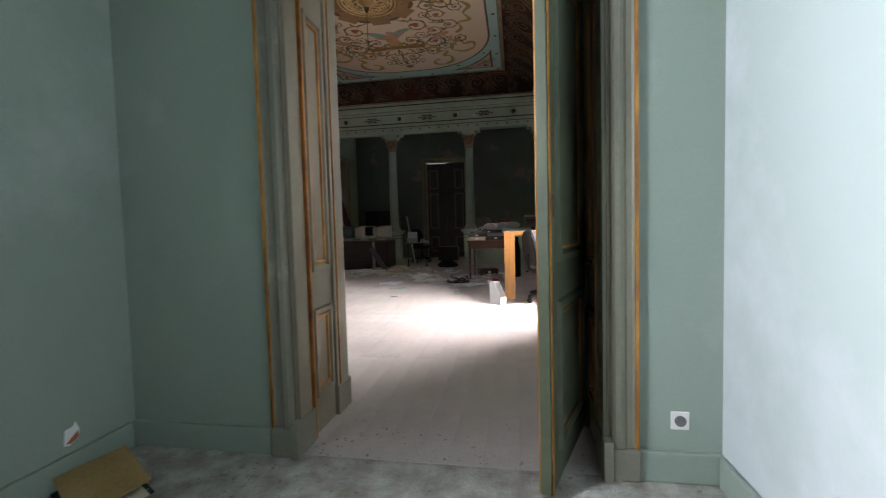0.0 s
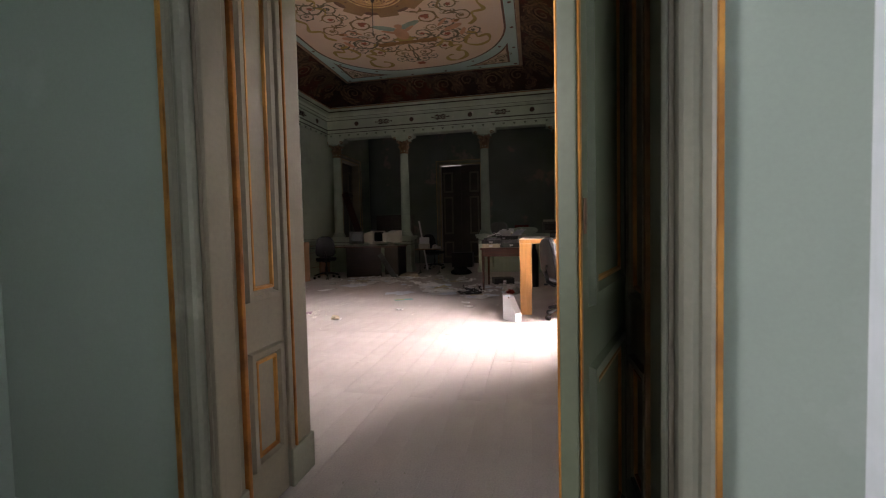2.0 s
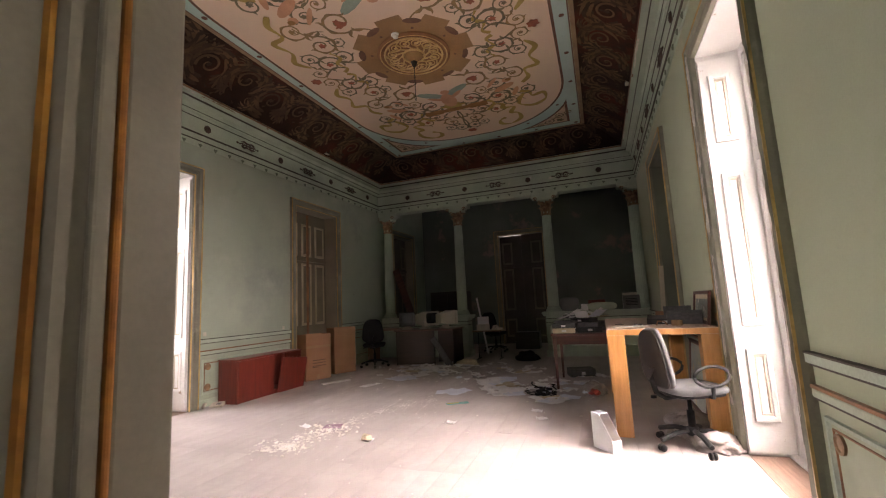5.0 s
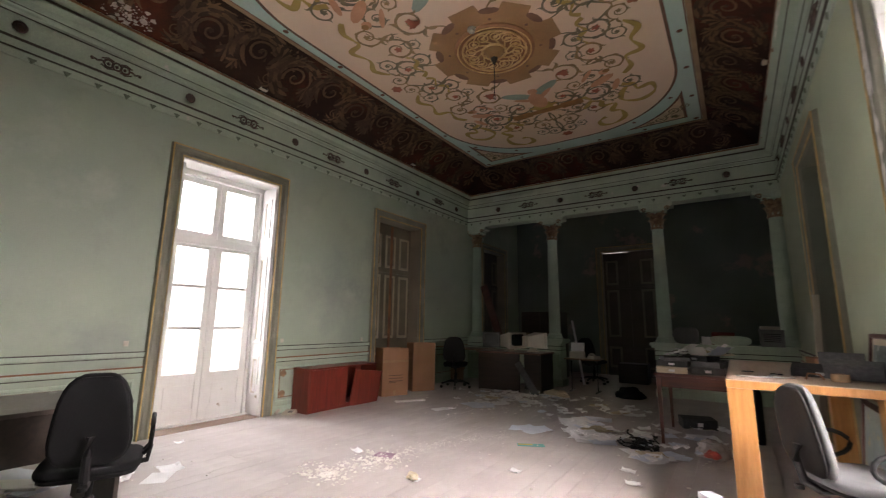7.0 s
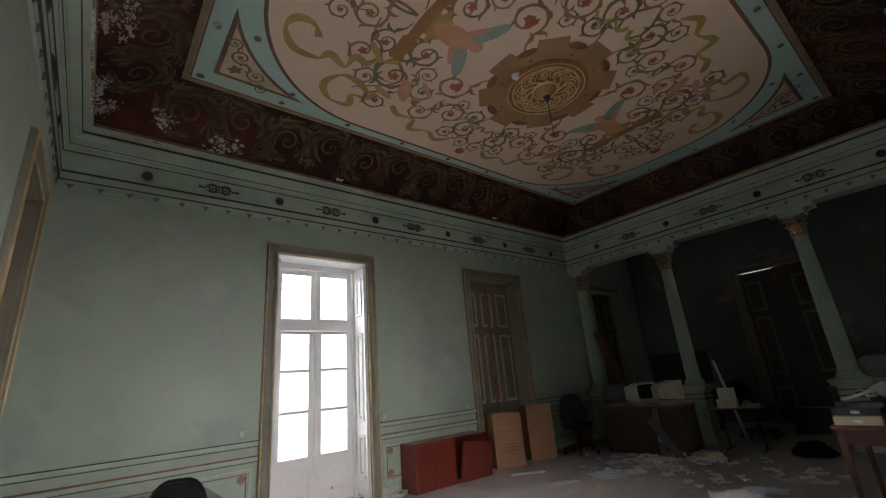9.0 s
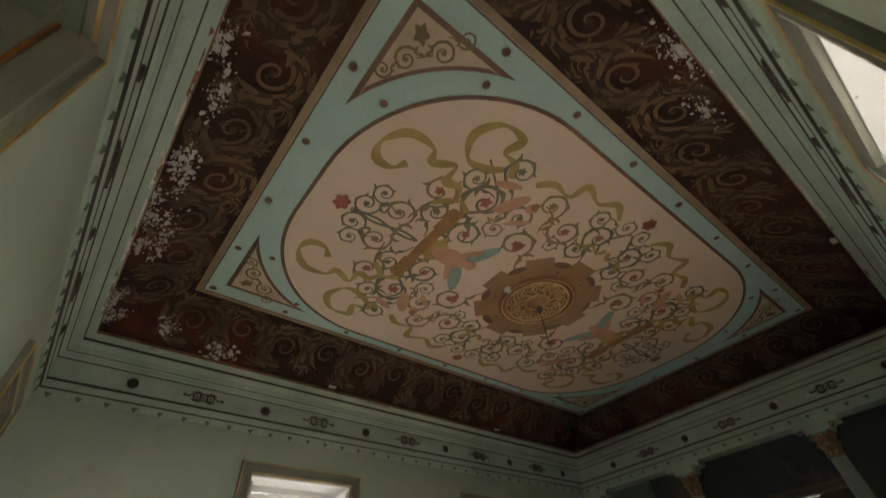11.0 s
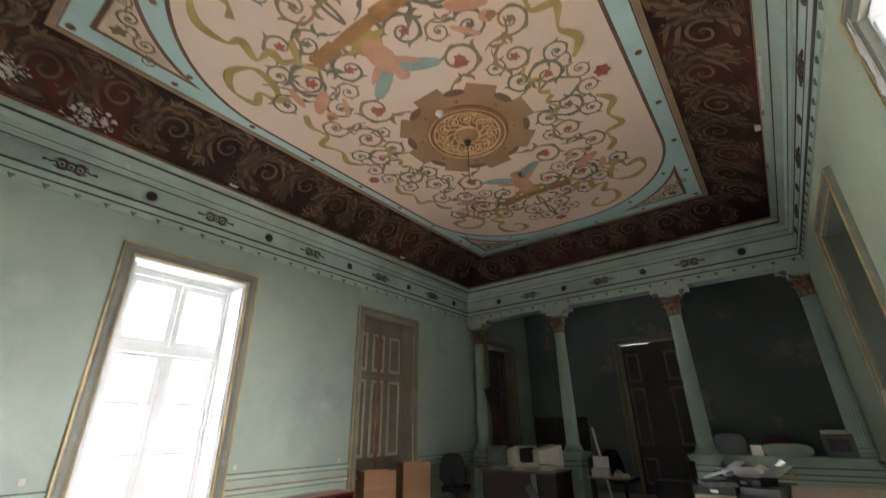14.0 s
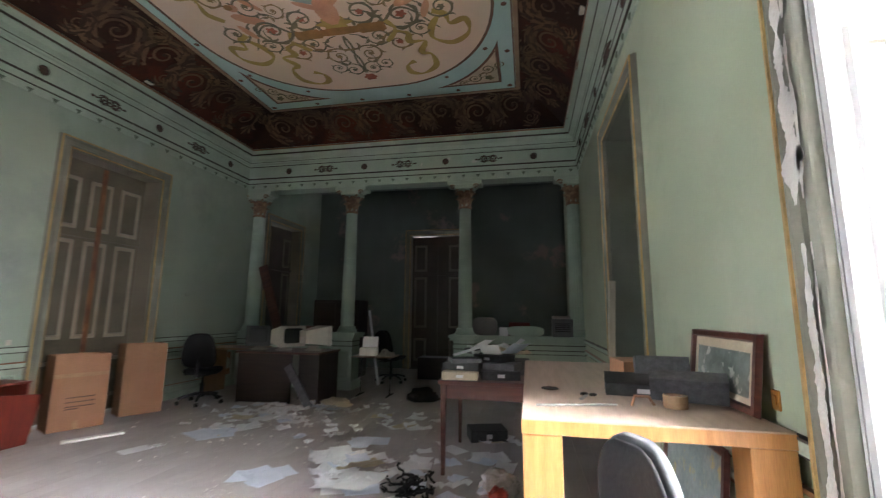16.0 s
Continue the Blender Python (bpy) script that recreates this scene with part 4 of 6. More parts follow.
# half-open leaf of the double door
LEAF = tagged(empty("door_leaf", Matrix.Translation((D1 - 0.045, -1.17, 0)) @ Matrix.Rotation(radians(250.5), 4, "Z")), "half-open dark green panelled door leaf with gilt beads", "door")
LW = 0.66
local("board", boxes(((0, -0.02, 0.02), (LW, 0.02, 3.10)), bev=0.004), DOORGREEN, LEAF)
for sg in (1, -1):
    fr = lambda s, z, p, sg=sg: Vector((s, sg * p, z))
    for a, b in ((0.14, 0.72), (0.86, 2.02), (2.14, 2.98)):
        local("panel_moulding", panel_frame(fr, 0.10, LW - 0.10, a, b, 0.045, 0.02, 0.036), DOORGREEN, LEAF)
        local("panel_bead", panel_frame(fr, 0.15, LW - 0.15, a + 0.05, b - 0.05, 0.014, 0.02, 0.028), GOLD, LEAF, "gilt panel bead")
    local("edge_bead", slab(fr, LW - 0.022, LW - 0.006, 0.02, 3.10, 0.02, 0.027, 0.003), GOLD, LEAF, "worn gilt edge bead")
local("keyhole_plate", slab(lambda s, z, p: Vector((s, 0.02 + p, z)), LW - 0.075, LW - 0.055, 1.03, 1.11, 0.0, 0.003, 0.001), BROWNLINE, LEAF, "small worn brass keyhole plate")

# ---- dado, skirting ----
RINGTAN = mat("tan_ring_paint", (0.36, 0.22, 0.11), (0.22, 0.13, 0.07), 0.5, 9, 50, 0.1)


def dado(place, a, b, nm):
    th = tagged(empty(nm), "pale green dado with dark lines and moulded panels", "dado", kind="structure")
    part("skirting", slab(place, a, b, 0, 0.10, 0, 0.022, 0.006), CORNICE, th)
    bm = bmesh.new()
    for z, h, p in ((0.86, 0.05, 0.03), (0.70, 0.04, 0.022)):
        slab(place, a, b, z, z + h, 0, p, 0.008, bm)
    part("rail", bm, CORNICE, th)
    bm = bmesh.new()
    for z, h, p in ((0.905, 0.010, 0.032), (0.846, 0.008, 0.012), (0.688, 0.008, 0.012)):
        slab(place, a, b, z, z + h, 0, p, 0.0, bm)
    part("dark_line", bm, DARKLINE, th, "dark painted line")
    part("brown_line", slab(place, a, b, 0.742, 0.758, 0, 0.024, 0.0), GILT, th, "worn brown painted line")
    n = max(1, round((b - a) / 1.6))
    w = (b - a) / n
    for k in range(n):
        s0, s1 = a + k * w + 0.06, a + (k + 1) * w - 0.06
        if s1 - s0 < 0.25:
            continue
        part("panel_moulding", panel_frame(place, s0, s1, 0.16, 0.63, 0.03, 0.0, 0.014), CORNICE, th)
        part("panel_line", panel_frame(place, s0 + 0.045, s1 - 0.045, 0.205, 0.585, 0.012, 0.0, 0.006), GILT, th, "brown panel line")
        for s in (s0 + 0.10, s1 - 0.10):
            for z in (0.26, 0.53):
                part("ring", lathe(bmesh.new(), [(0.045, 0.0), (0.045, 0.012), (0.034, 0.014), (0.03, 0.006), (0.0, 0.008)], 16), RINGTAN, th, "small tan painted ring").matrix_world = Matrix.Translation(place(s, z, 0.0)) @ (place(0, 0, 1) - place(0, 0, 0)).to_track_quat("Z", "Y").to_matrix().to_4x4()
    return th


dado(west, S, WW[0] - 0.14, "dado_west_near")
dado(west, WW[1] + 0.14, WD[0] - 0.14, "dado_west_middle")
dado(west, WD[1] + 0.14, N, "dado_west_far")
dado(east, S, EW[0] - 0.14, "dado_east_near")
dado(east, EW[1] + 0.14, ED[0] - 0.14, "dado_east_middle")
dado(east, ED[1] + 0.14, N, "dado_east_far")
dado(south, W, SD[0] - 0.14, "dado_south_corner")
dado(south, SD[1] + 0.14, D0 - 0.14, "dado_south")
for nm, b in (("baseboard_anteroom_left", slab(ante, AW, D0 - 0.103, 0, 0.12, 0, 0.022, 0.006)), ("baseboard_anteroom_right", slab(ante, D1 + 0.103, AE, 0, 0.12, 0, 0.022, 0.006)), ("baseboard_anteroom_east", boxes(((AE - 0.022, AS, 0), (AE, ANTE - 0.03, 0.12)), bev=0.006)), ("baseboard_anteroom_west", boxes(((AW, AS, 0), (AW + 0.022, ANTE - 0.03, 0.12)), bev=0.006))):
    tagged(obj(nm, b, ANTEGREEN), "pale green painted baseboard under dust", "baseboard", kind="structure")

# ---- colonnade ----
CAPM = mat("bronzed_capital_paint", (0.36, 0.24, 0.13), (0.14, 0.07, 0.04), 0.5, 14, 50, 0.2)
COLM = mat("pale_green_column_paint", (0.40, 0.50, 0.41), (0.33, 0.42, 0.34), 0.5, 3, 70, 0.06)


def column(x, y, nm="column"):
    th = tagged(empty(nm, Matrix.Translation((x, y, 0))), "slender fluted pale green column with a bronzed leafy capital", "column", group="columns of the colonnade")
    bm = bmesh.new()
    rings = []
    for k in range(9):
        z = 1.06 + k * (3.10 - 1.06) / 8
        R = 0.118 - 0.022 * (k / 8) ** 1.6
        rings.append([bm.verts.new(((R - (0.008 if i % 2 else 0)) * math.cos(6.28318 * i / 40), (R - (0.008 if i % 2 else 0)) * math.sin(6.28318 * i / 40), z)) for i in range(40)])
    for a, b in zip(rings, rings[1:]):
        for i in range(40):
            bm.faces.new((a[i], a[(i + 1) % 40], b[(i + 1) % 40], b[i]))
    local("shaft", bm, COLM, th)
    local("base", lathe(bmesh.new(), [(0.17, 0.95), (0.17, 0.98), (0.165, 1.0), (0.14, 1.01), (0.15, 1.03), (0.14, 1.05), (0.122, 1.062), (0.0, 1.063)], 28), COLM, th, smooth=True)
    local("collar", lathe(bmesh.new(), [(0.095, 3.09), (0.115, 3.10), (0.115, 3.125), (0.098, 3.135), (0.0, 3.136)], 24), CAPM, th, "bronze collar", True)
    local("bell", lathe(bmesh.new(), [(0.09, 3.13), (0.092, 3.25), (0.11, 3.35), (0.15, 3.42), (0.0, 3.425)], 24), COLM, th, "", True)
    for row, (z0, h, out) in enumerate(((3.13, 0.15, 0.075), (3.20, 0.19, 0.105))):
        for k in range(8):
            a = k * 0.7854 + row * 0.3927
            bm = bmesh.new()
            prev = None
            for j in range(6):
                t = j / 5
                r = 0.098 + out * t ** 2.2
                z = z0 + h * math.sin(t * 1.9) / math.sin(1.57)
                w = 0.052 * math.sin(0.5 + 2.3 * t)
                c = Vector((r * math.cos(a), r * math.sin(a), z))
                tg = Vector((-math.sin(a), math.cos(a), 0)) * w
                ou = Vector((math.cos(a), math.sin(a), 0)) * 0.012
                row_ = [bm.verts.new(c - tg), bm.verts.new(c + ou), bm.verts.new(c + tg)]
                if prev:
                    bm.faces.new((prev[0], prev[1], row_[1], row_[0]))
                    bm.faces.new((prev[1], prev[2], row_[2], row_[1]))
                prev = row_
            local("acanthus_leaf", bm, CAPM, th, "bronzed leaf")
    for k in range(4):
        a = k * 1.5708 + 0.7854
        o = Vector((0.16 * math.cos(a), 0.16 * math.sin(a), 3.39))
        bm = tube(bmesh.new(), [o + Vector((math.cos(a), math.sin(a), 0)) * (0.045 - 0.004 * i) * math.cos(i * 0.75) + Vector((0, 0, 1)) * (0.045 - 0.004 * i) * math.sin(i * 0.75) for i in range(11)], 0.013, 6)
        local("volute", bm, CAPM, th, "bronzed volute")
    local("abacus", boxes(((-0.17, -0.15, 3.425), (0.17, 0.15, 3.48)), ((-0.30, -0.13, 3.50), (0.30, 0.13, 3.575)), ((-0.21, -0.14, 3.48), (0.21, 0.14, 3.52)), bev=0.012), CORNICE, th)
    for sg in (1, -1):
        bm = tube(bmesh.new(), [(sg * (0.20 + 0.05 * math.cos(i * 0.6) * (1 - i / 16)), -0.14, 3.465 + 0.045 * math.sin(i * 0.6) * (1 - i / 16)) for i in range(14)], 0.012, 6)
        local("bracket_scroll", bm, CAPM, th, "bronzed scroll")
    return th


for x in (-3.22, -1.31, 0.795, 2.60):
    column(x, N + 0.14)
for a, b, nm in ((-1.51, -1.11, "pedestal"), (0.595, 0.995, "pedestal")):
    th = tagged(empty(nm), "pale green panelled column pedestal", "pedestal", group="pedestals of the colonnade")
    y0, y1 = N - 0.06, N + 0.34
    part("block", boxes(((a + 0.03, y0 + 0.03, 0), (b - 0.03, y1 - 0.03, 0.86))), CORNICE, th)
    part("foot", boxes(((a, y0, 0), (b, y1, 0.14)), bev=0.01), CORNICE, th)
    part("cap", boxes(((a - 0.02, y0 - 0.02, 0.86), (b + 0.02, y1 + 0.02, 0.90)), ((a - 0.04, y0 - 0.04, 0.90), (b + 0.04, y1 + 0.04, 0.95)), bev=0.008), CORNICE, th)
    part("dark_line", boxes(((a + 0.026, y0 + 0.026, 0.80), (b - 0.026, y1 - 0.026, 0.812)), ((a + 0.026, y0 + 0.026, 0.72), (b - 0.026, y1 - 0.026, 0.732))), DARKLINE, th, "dark painted line")
    part("panel", panel_frame(lambda s, z, p: Vector((s, y0 + 0.03 - p, z)), a + 0.07, b - 0.07, 0.2, 0.66, 0.03, 0, 0.012), CORNICE, th)
for a, b, nm in ((W, -1.51, "parapet"), (0.995, E, "parapet")):
    th = tagged(empty(nm), "low pale green panelled parapet between the columns", "parapet", kind="structure")
    y0, y1 = N + 0.02, N + 0.26
    part("block", boxes(((a, y0, 0), (b, y1, 0.86))), CORNICE, th)
    part("coping", boxes(((a, y0 - 0.03, 0.86), (b, y1 + 0.03, 0.94)), bev=0.01), CORNICE, th)
    part("skirting", boxes(((a, y0 - 0.02, 0), (b, y0, 0.12)), bev=0.004), CORNICE, th)
    part("dark_line", boxes(((a, y0 - 0.004, 0.80), (b, y0, 0.813)), ((a, y0 - 0.004, 0.72), (b, y0, 0.733)), ((a, y0 - 0.004, 0.66), (b, y0, 0.67))), DARKLINE, th, "dark painted line")
    n = 2
    for k in range(n):
        w = (b - a) / n
        part("panel", panel_frame(lambda s, z, p: Vector((s, y0 - p, z)), a + k * w + 0.1, a + (k + 1) * w - 0.1, 0.2, 0.6, 0.03, 0, 0.012), CORNICE, th)

# bright sky outside
def glow(name, colour, strength, low=None):
    m = bpy.data.materials.new(name)
    m.use_nodes = True
    t = m.node_tree
    e = t.nodes.new("ShaderNodeEmission")
    n = t.nodes.new("ShaderNodeTexNoise")
    n.inputs["Scale"].default_value = 0.9
    r = t.nodes.new("ShaderNodeValToRGB")
    r.color_ramp.elements[0].color, r.color_ramp.elements[1].color = (*(low or [c * 0.75 for c in colour]), 1), (*colour, 1)
    if low:
        r.color_ramp.elements[0].position, r.color_ramp.elements[1].position = 0.36, 0.46
    t.links.new(n.outputs[0], r.inputs[0])
    t.links.new(r.outputs[0], e.inputs[0])
    e.inputs[1].default_value = strength
    t.links.new(e.outputs[0], t.nodes["Material Output"].inputs[0])
    return m


HAZE = glow("bright_hazy_sky", (1.0, 1.0, 0.96), 5.0)
GARDEN = glow("sunlit_foliage_in_haze", (1.0, 1.0, 0.96), 5.0, (0.22, 0.26, 0.13))
for nm, lo, hi in (("backdrop_west", (-9.0, -8, -4), (-8.9, 18, 9)), ("backdrop_east", (8.0, -8, -4), (8.1, 14, 9)), ("backdrop_north", (-4, 14.0, -4), (4, 14.1, 9))):
    tagged(obj(nm, boxes((lo, hi)), GARDEN if nm == "backdrop_west" else HAZE), "bright hazy daylight outside", "backdrop", kind="structure")

# ragged white chips and dark bare streaks along the cornice
chips, streaks = bmesh.new(), bmesh.new()
rnd = random.Random(23)
for place, lo, hi, n in ((south, W + 0.3, E - 0.3, 120), (east, S + 0.3, N - 0.3, 50), (west, S + 0.3, N - 0.3, 14), (north, W + 0.3, E - 0.3, 5)):
    for k in range(n):
        va, za, vb, zb = rnd.choice(((0.09, 4.205, 0.15, 4.235), (0.15, 4.265, 0.23, 4.29), (0.19, 4.278, 0.235, 4.292), (0.05, 4.14, 0.08, 4.165), (0.12, 4.22, 0.15, 4.235)))
        s, ln = rnd.uniform(lo, hi), 0.05 + 0.5 * rnd.random() ** 2
        bm_ = chips if rnd.random() < 0.62 else streaks
        m = max(4, int(ln / 0.018))
        rows = []
        for i in range(m + 1):
            e = min(1.0, 4 * min(i, m - i) / m + 0.1)
            u0, u1 = 0.5 - 0.5 * e * rnd.uniform(0.2, 1.0), 0.5 + 0.5 * e * rnd.uniform(0.2, 1.0)
            rows.append([bm_.verts.new(place(s + ln * i / m, za + u * (zb - za) - 0.006, va + u * (vb - va) + 0.002)) for u in (u0, u1)])
        for p, q in zip(rows, rows[1:]):
            bm_.faces.new((p[0], p[1], q[1], q[0]))
tagged(obj("cornice_paint_chips", chips, PLASTER), "white plaster showing where the cornice's paint chipped off", "plaster", kind="stuff")
tagged(obj("cornice_bare_streaks", streaks, GILT), "brown bare streaks along the peeling cornice", "plaster", kind="stuff")

# ---- furniture and loose things ----
ORANGEWOOD = wood("orange_beech_veneer", (0.60, 0.30, 0.105), (0.49, 0.225, 0.07), 0.35, 2, 4)
TABLETOP = wood("dusty_beech_top", (0.60, 0.46, 0.37), (0.50, 0.37, 0.285), 0.4, 1, 4)
DARKWOOD = wood("dark_mahogany", (0.115, 0.035, 0.022), (0.06, 0.018, 0.013), 0.4, 0, 4)
REDWOOD = wood("red_mahogany_veneer", (0.18, 0.030, 0.019), (0.12, 0.020, 0.013), 0.3, 2, 4)
BLACKWOOD = wood("dark_brown_laminate", (0.04, 0.023, 0.018), (0.024, 0.015, 0.012), 0.4, 0, 4)
PALEWOOD = wood("pale_painted_board", (0.55, 0.50, 0.38), (0.44, 0.40, 0.30), 0.6, 2, 4)
CARDBOARD = stained(mat("brown_cardboard", (0.37, 0.195, 0.11), (0.31, 0.16, 0.085), 0.85, 3, 80, 0.1), (0.30, 0.17, 0.09), 2.2, 0.6, 0.75)
TAPE = mat("glossy_packing_tape", (0.46, 0.29, 0.17), None, 0.15, 3)
INK = mat("dark_box_print", (0.12, 0.06, 0.035), None, 0.8, 9)
PAPER = mat("white_paper", (0.88, 0.88, 0.885), (0.80, 0.80, 0.80), 0.8, 6, 90, 0.05)
PAPERB = mat("bluish_paper", (0.76, 0.80, 0.88), (0.68, 0.73, 0.81), 0.8, 6, 90, 0.05)
PAPERY = mat("yellowed_paper", (0.66, 0.58, 0.42), (0.55, 0.47, 0.33), 0.8, 6, 90, 0.05)
BLACKP = mat("black_plastic", (0.013, 0.013, 0.014), (0.009, 0.009, 0.010), 0.45, 6, 90, 0.05, spec=0.2)
BLACKF = mat("black_fabric", (0.012, 0.013, 0.014), (0.008, 0.008, 0.009), 0.85, 8, 240, 0.2, spec=0.12)
GREYF = mat("grey_fabric", (0.125, 0.13, 0.135), (0.09, 0.094, 0.098), 0.9, 8, 240, 0.25)
GREYP = mat("grey_plastic", (0.17, 0.17, 0.175), (0.13, 0.13, 0.135), 0.4, 5)
METAL = mat("dull_steel", (0.45, 0.45, 0.45), None, 0.35, 6, metal=0.9)
CREAMP = mat("yellowed_computer_plastic", (0.60, 0.57, 0.49), (0.52, 0.48, 0.40), 0.5, 4)
SCREEN = mat("dark_glass_screen", (0.02, 0.022, 0.022), None, 0.12, 3)
BINDER = mat("marbled_black_card", (0.045, 0.045, 0.05), (0.02, 0.02, 0.022), 0.6, 30, 120, 0.08)
BINDERG = mat("marbled_grey_card", (0.14, 0.14, 0.15), (0.09, 0.09, 0.095), 0.6, 30, 120, 0.08)
CLOTHM = mat("teal_yellow_card", (0.12, 0.42, 0.38), (0.10, 0.36, 0.33), 0.6, 5)
rnd = random.Random(11)


def pad(bm, c, half, power=0.45, bend=0.0, nu=22, nv=12):
    """A padded cushion: a rounded block, bent along its first axis if asked."""
    def sp(q):
        return math.copysign(abs(q) ** power, q)
    rings = []
    for j in range(1, nv):
        ph = math.pi * j / nv - math.pi / 2
        rings.append([bm.verts.new((c[0] + half[0] * sp(math.cos(ph)) * sp(math.cos(6.28318 * i / nu)), c[1] + half[1] * sp(math.cos(ph)) * sp(math.sin(6.28318 * i / nu)), c[2] + half[2] * sp(math.sin(ph)))) for i in range(nu)])
    for a, b in zip(rings, rings[1:]):
        for i in range(nu):
            bm.faces.new((a[i], a[(i + 1) % nu], b[(i + 1) % nu], b[i]))
    bm.faces.new(rings[0][::-1])
    bm.faces.new(rings[-1])
    if bend:
        for v in bm.verts:
            v.co.y += bend * ((v.co.x - c[0]) ** 2)
    return bm


def office_chair(m, fabric, shell, label, arms=(1, -1), back_h=0.95, lean=8, bw=0.215, ax=0.265, angular=False):
    """A swivel chair that faces local -y."""
    th = tagged(empty("office_chair", m), label, "chair")
    bm = lathe(bmesh.new(), [(0.035, 0.09), (0.045, 0.10), (0.045, 0.15), (0.03, 0.16), (0.0, 0.16)], 16)
    local("hub", bm, shell, th, smooth=True)
    for k in range(5):
        a = k * 1.2566 + 0.4
        d = Vector((math.cos(a), math.sin(a), 0))
        sp = local("base_spoke", tube(bmesh.new(), [d * 0.03 + Vector((0, 0, 0.13)), d * 0.15 + Vector((0, 0, 0.125)), d * 0.29 + Vector((0, 0, 0.085))], 0.019, 8), shell, th)
        for sg in (-1, 1):
            q = Vector((-d.y, d.x, 0)) * 0.014 * sg + d * 0.29
            bm = bmesh.new()
            lathe(bm, [(0.0, -0.009), (0.026, -0.009), (0.028, 0.0), (0.026, 0.009), (0.0, 0.009)], 14)
            bmesh.ops.rotate(bm, verts=bm.verts, matrix=Matrix.Rotation(radians(90), 3, "Y") , cent=(0, 0, 0))
            bmesh.ops.rotate(bm, verts=bm.verts, matrix=Matrix.Rotation(a + 1.5708, 3, "Z"), cent=(0, 0, 0))
            bmesh.ops.translate(bm, verts=bm.verts, vec=(q.x, q.y, 0.028))
            local("caster", bm, BLACKP, sp, smooth=True)
    local("gas_column", lathe(bmesh.new(), [(0.028, 0.15), (0.028, 0.28), (0.016, 0.285), (0.016, 0.40), (0.0, 0.40)], 14), BLACKP, th, smooth=True)
    local("tilt_box", boxes(((-0.09, -0.10, 0.385), (0.09, 0.10, 0.425)), bev=0.01), BLACKP, th)
    local("lever", tube(bmesh.new(), [(0.08, 0, 0.405), (0.2, 0.01, 0.40), (0.23, 0.01, 0.385)], 0.007, 6), BLACKP, th)
    local("seat_shell", pad(bmesh.new(), (0, 0, 0.43), (0.22, 0.215, 0.02)), shell, th, smooth=True)
    local("seat", pad(bmesh.new(), (0, -0.005, 0.462), (0.235, 0.23, 0.033)), fabric, th, smooth=True)
    bm = pad(bmesh.new(), (0, 0, 0), (bw, 0.032, 0.245), 0.62, 0.9)
    for v in bm.verts:
        v.co.x *= 1 - 0.16 * v.co.z / 0.245
    tilt = Matrix.Translation((0, 0.225, back_h - 0.25)) @ Matrix.Rotation(radians(-lean), 4, "X")
    bm.transform(tilt)
    local("backrest", bm, fabric, th, smooth=True)
    bm = pad(bmesh.new(), (0, 0.035, 0), (bw - 0.01, 0.014, 0.235), 0.62, 0.9)
    for v in bm.verts:
        v.co.x *= 1 - 0.16 * v.co.z / 0.245
    bm.transform(tilt)
    local("back_shell", bm, shell, th, smooth=True)
    local("back_bar", tube(bmesh.new(), [(0, 0.05, 0.40), (0, 0.2, 0.395), (0, 0.275, 0.44), (0, 0.30, back_h - 0.42), (0, 0.285, back_h - 0.33)], 0.022, 8), BLACKP, th)
    local("knob", lathe(bmesh.new(), [(0, 0), (0.022, 0), (0.022, 0.02), (0, 0.02)], 12, (0, 0.30, 0.40)), BLACKP, th)
    for sg in arms:
        pts = []
        for i in range(17):
            a = 6.28318 * i / 16
            pts.append((sg * ax, -0.02 + 0.145 * math.cos(a), 0.585 + 0.075 * math.sin(a)))
        if angular:
            pts = [(sg * (ax + o), y, z) for o, y, z in ((-0.03, 0.045, 0.485), (0, 0.06, 0.52), (0, 0.075, 0.60), (0, 0.09, 0.645), (0, 0.05, 0.66), (0, -0.16, 0.665), (0, -0.185, 0.655), (0, -0.13, 0.59), (0, -0.055, 0.52), (-0.03, -0.035, 0.485))]
        arm = local("armrest", tube(bmesh.new(), pts, 0.0125, 8), shell, th, smooth=True)
        local("arm_bracket", tube(bmesh.new(), [(sg * 0.12, -0.02, 0.425), (sg * (ax - 0.01), -0.02, 0.43), (sg * ax, -0.02, 0.515)], 0.016, 8), shell, arm)
    return th


office_chair(Matrix.Translation((2.365, 2.33, 0)) @ Matrix.Rotation(radians(117), 4, "Z"), GREYF, mat("charcoal_plastic", (0.018, 0.018, 0.019), (0.012, 0.012, 0.013), 0.55, 5, spec=0.18), "grey fabric office swivel chair with loop armrest", back_h=0.96, bw=0.17)
office_chair(Matrix.Translation((-1.19, 0.02, 0)) @ Matrix.Rotation(radians(-113), 4, "Z"), BLACKF, mat("black_matt_plastic", (0.010, 0.010, 0.011), (0.007, 0.007, 0.008), 0.6, 6, 90, 0.05, spec=0.12), "black fabric office swivel chair beside a dark desk", arms=(-1,), back_h=0.985, bw=0.172, ax=0.265, angular=True)
office_chair(Matrix.Translation((-2.78, 6.30, 0)) @ Matrix.Rotation(radians(205), 4, "Z"), BLACKF, BLACKP, "black office swivel chair standing among the boxes", arms=(), back_h=1.0)
office_chair(Matrix.Translation((-0.75, 8.75, 0)) @ Matrix.Rotation(radians(160), 4, "Z"), BLACKF, BLACKP, "black office chair in the dark rear space", arms=(), back_h=0.98)


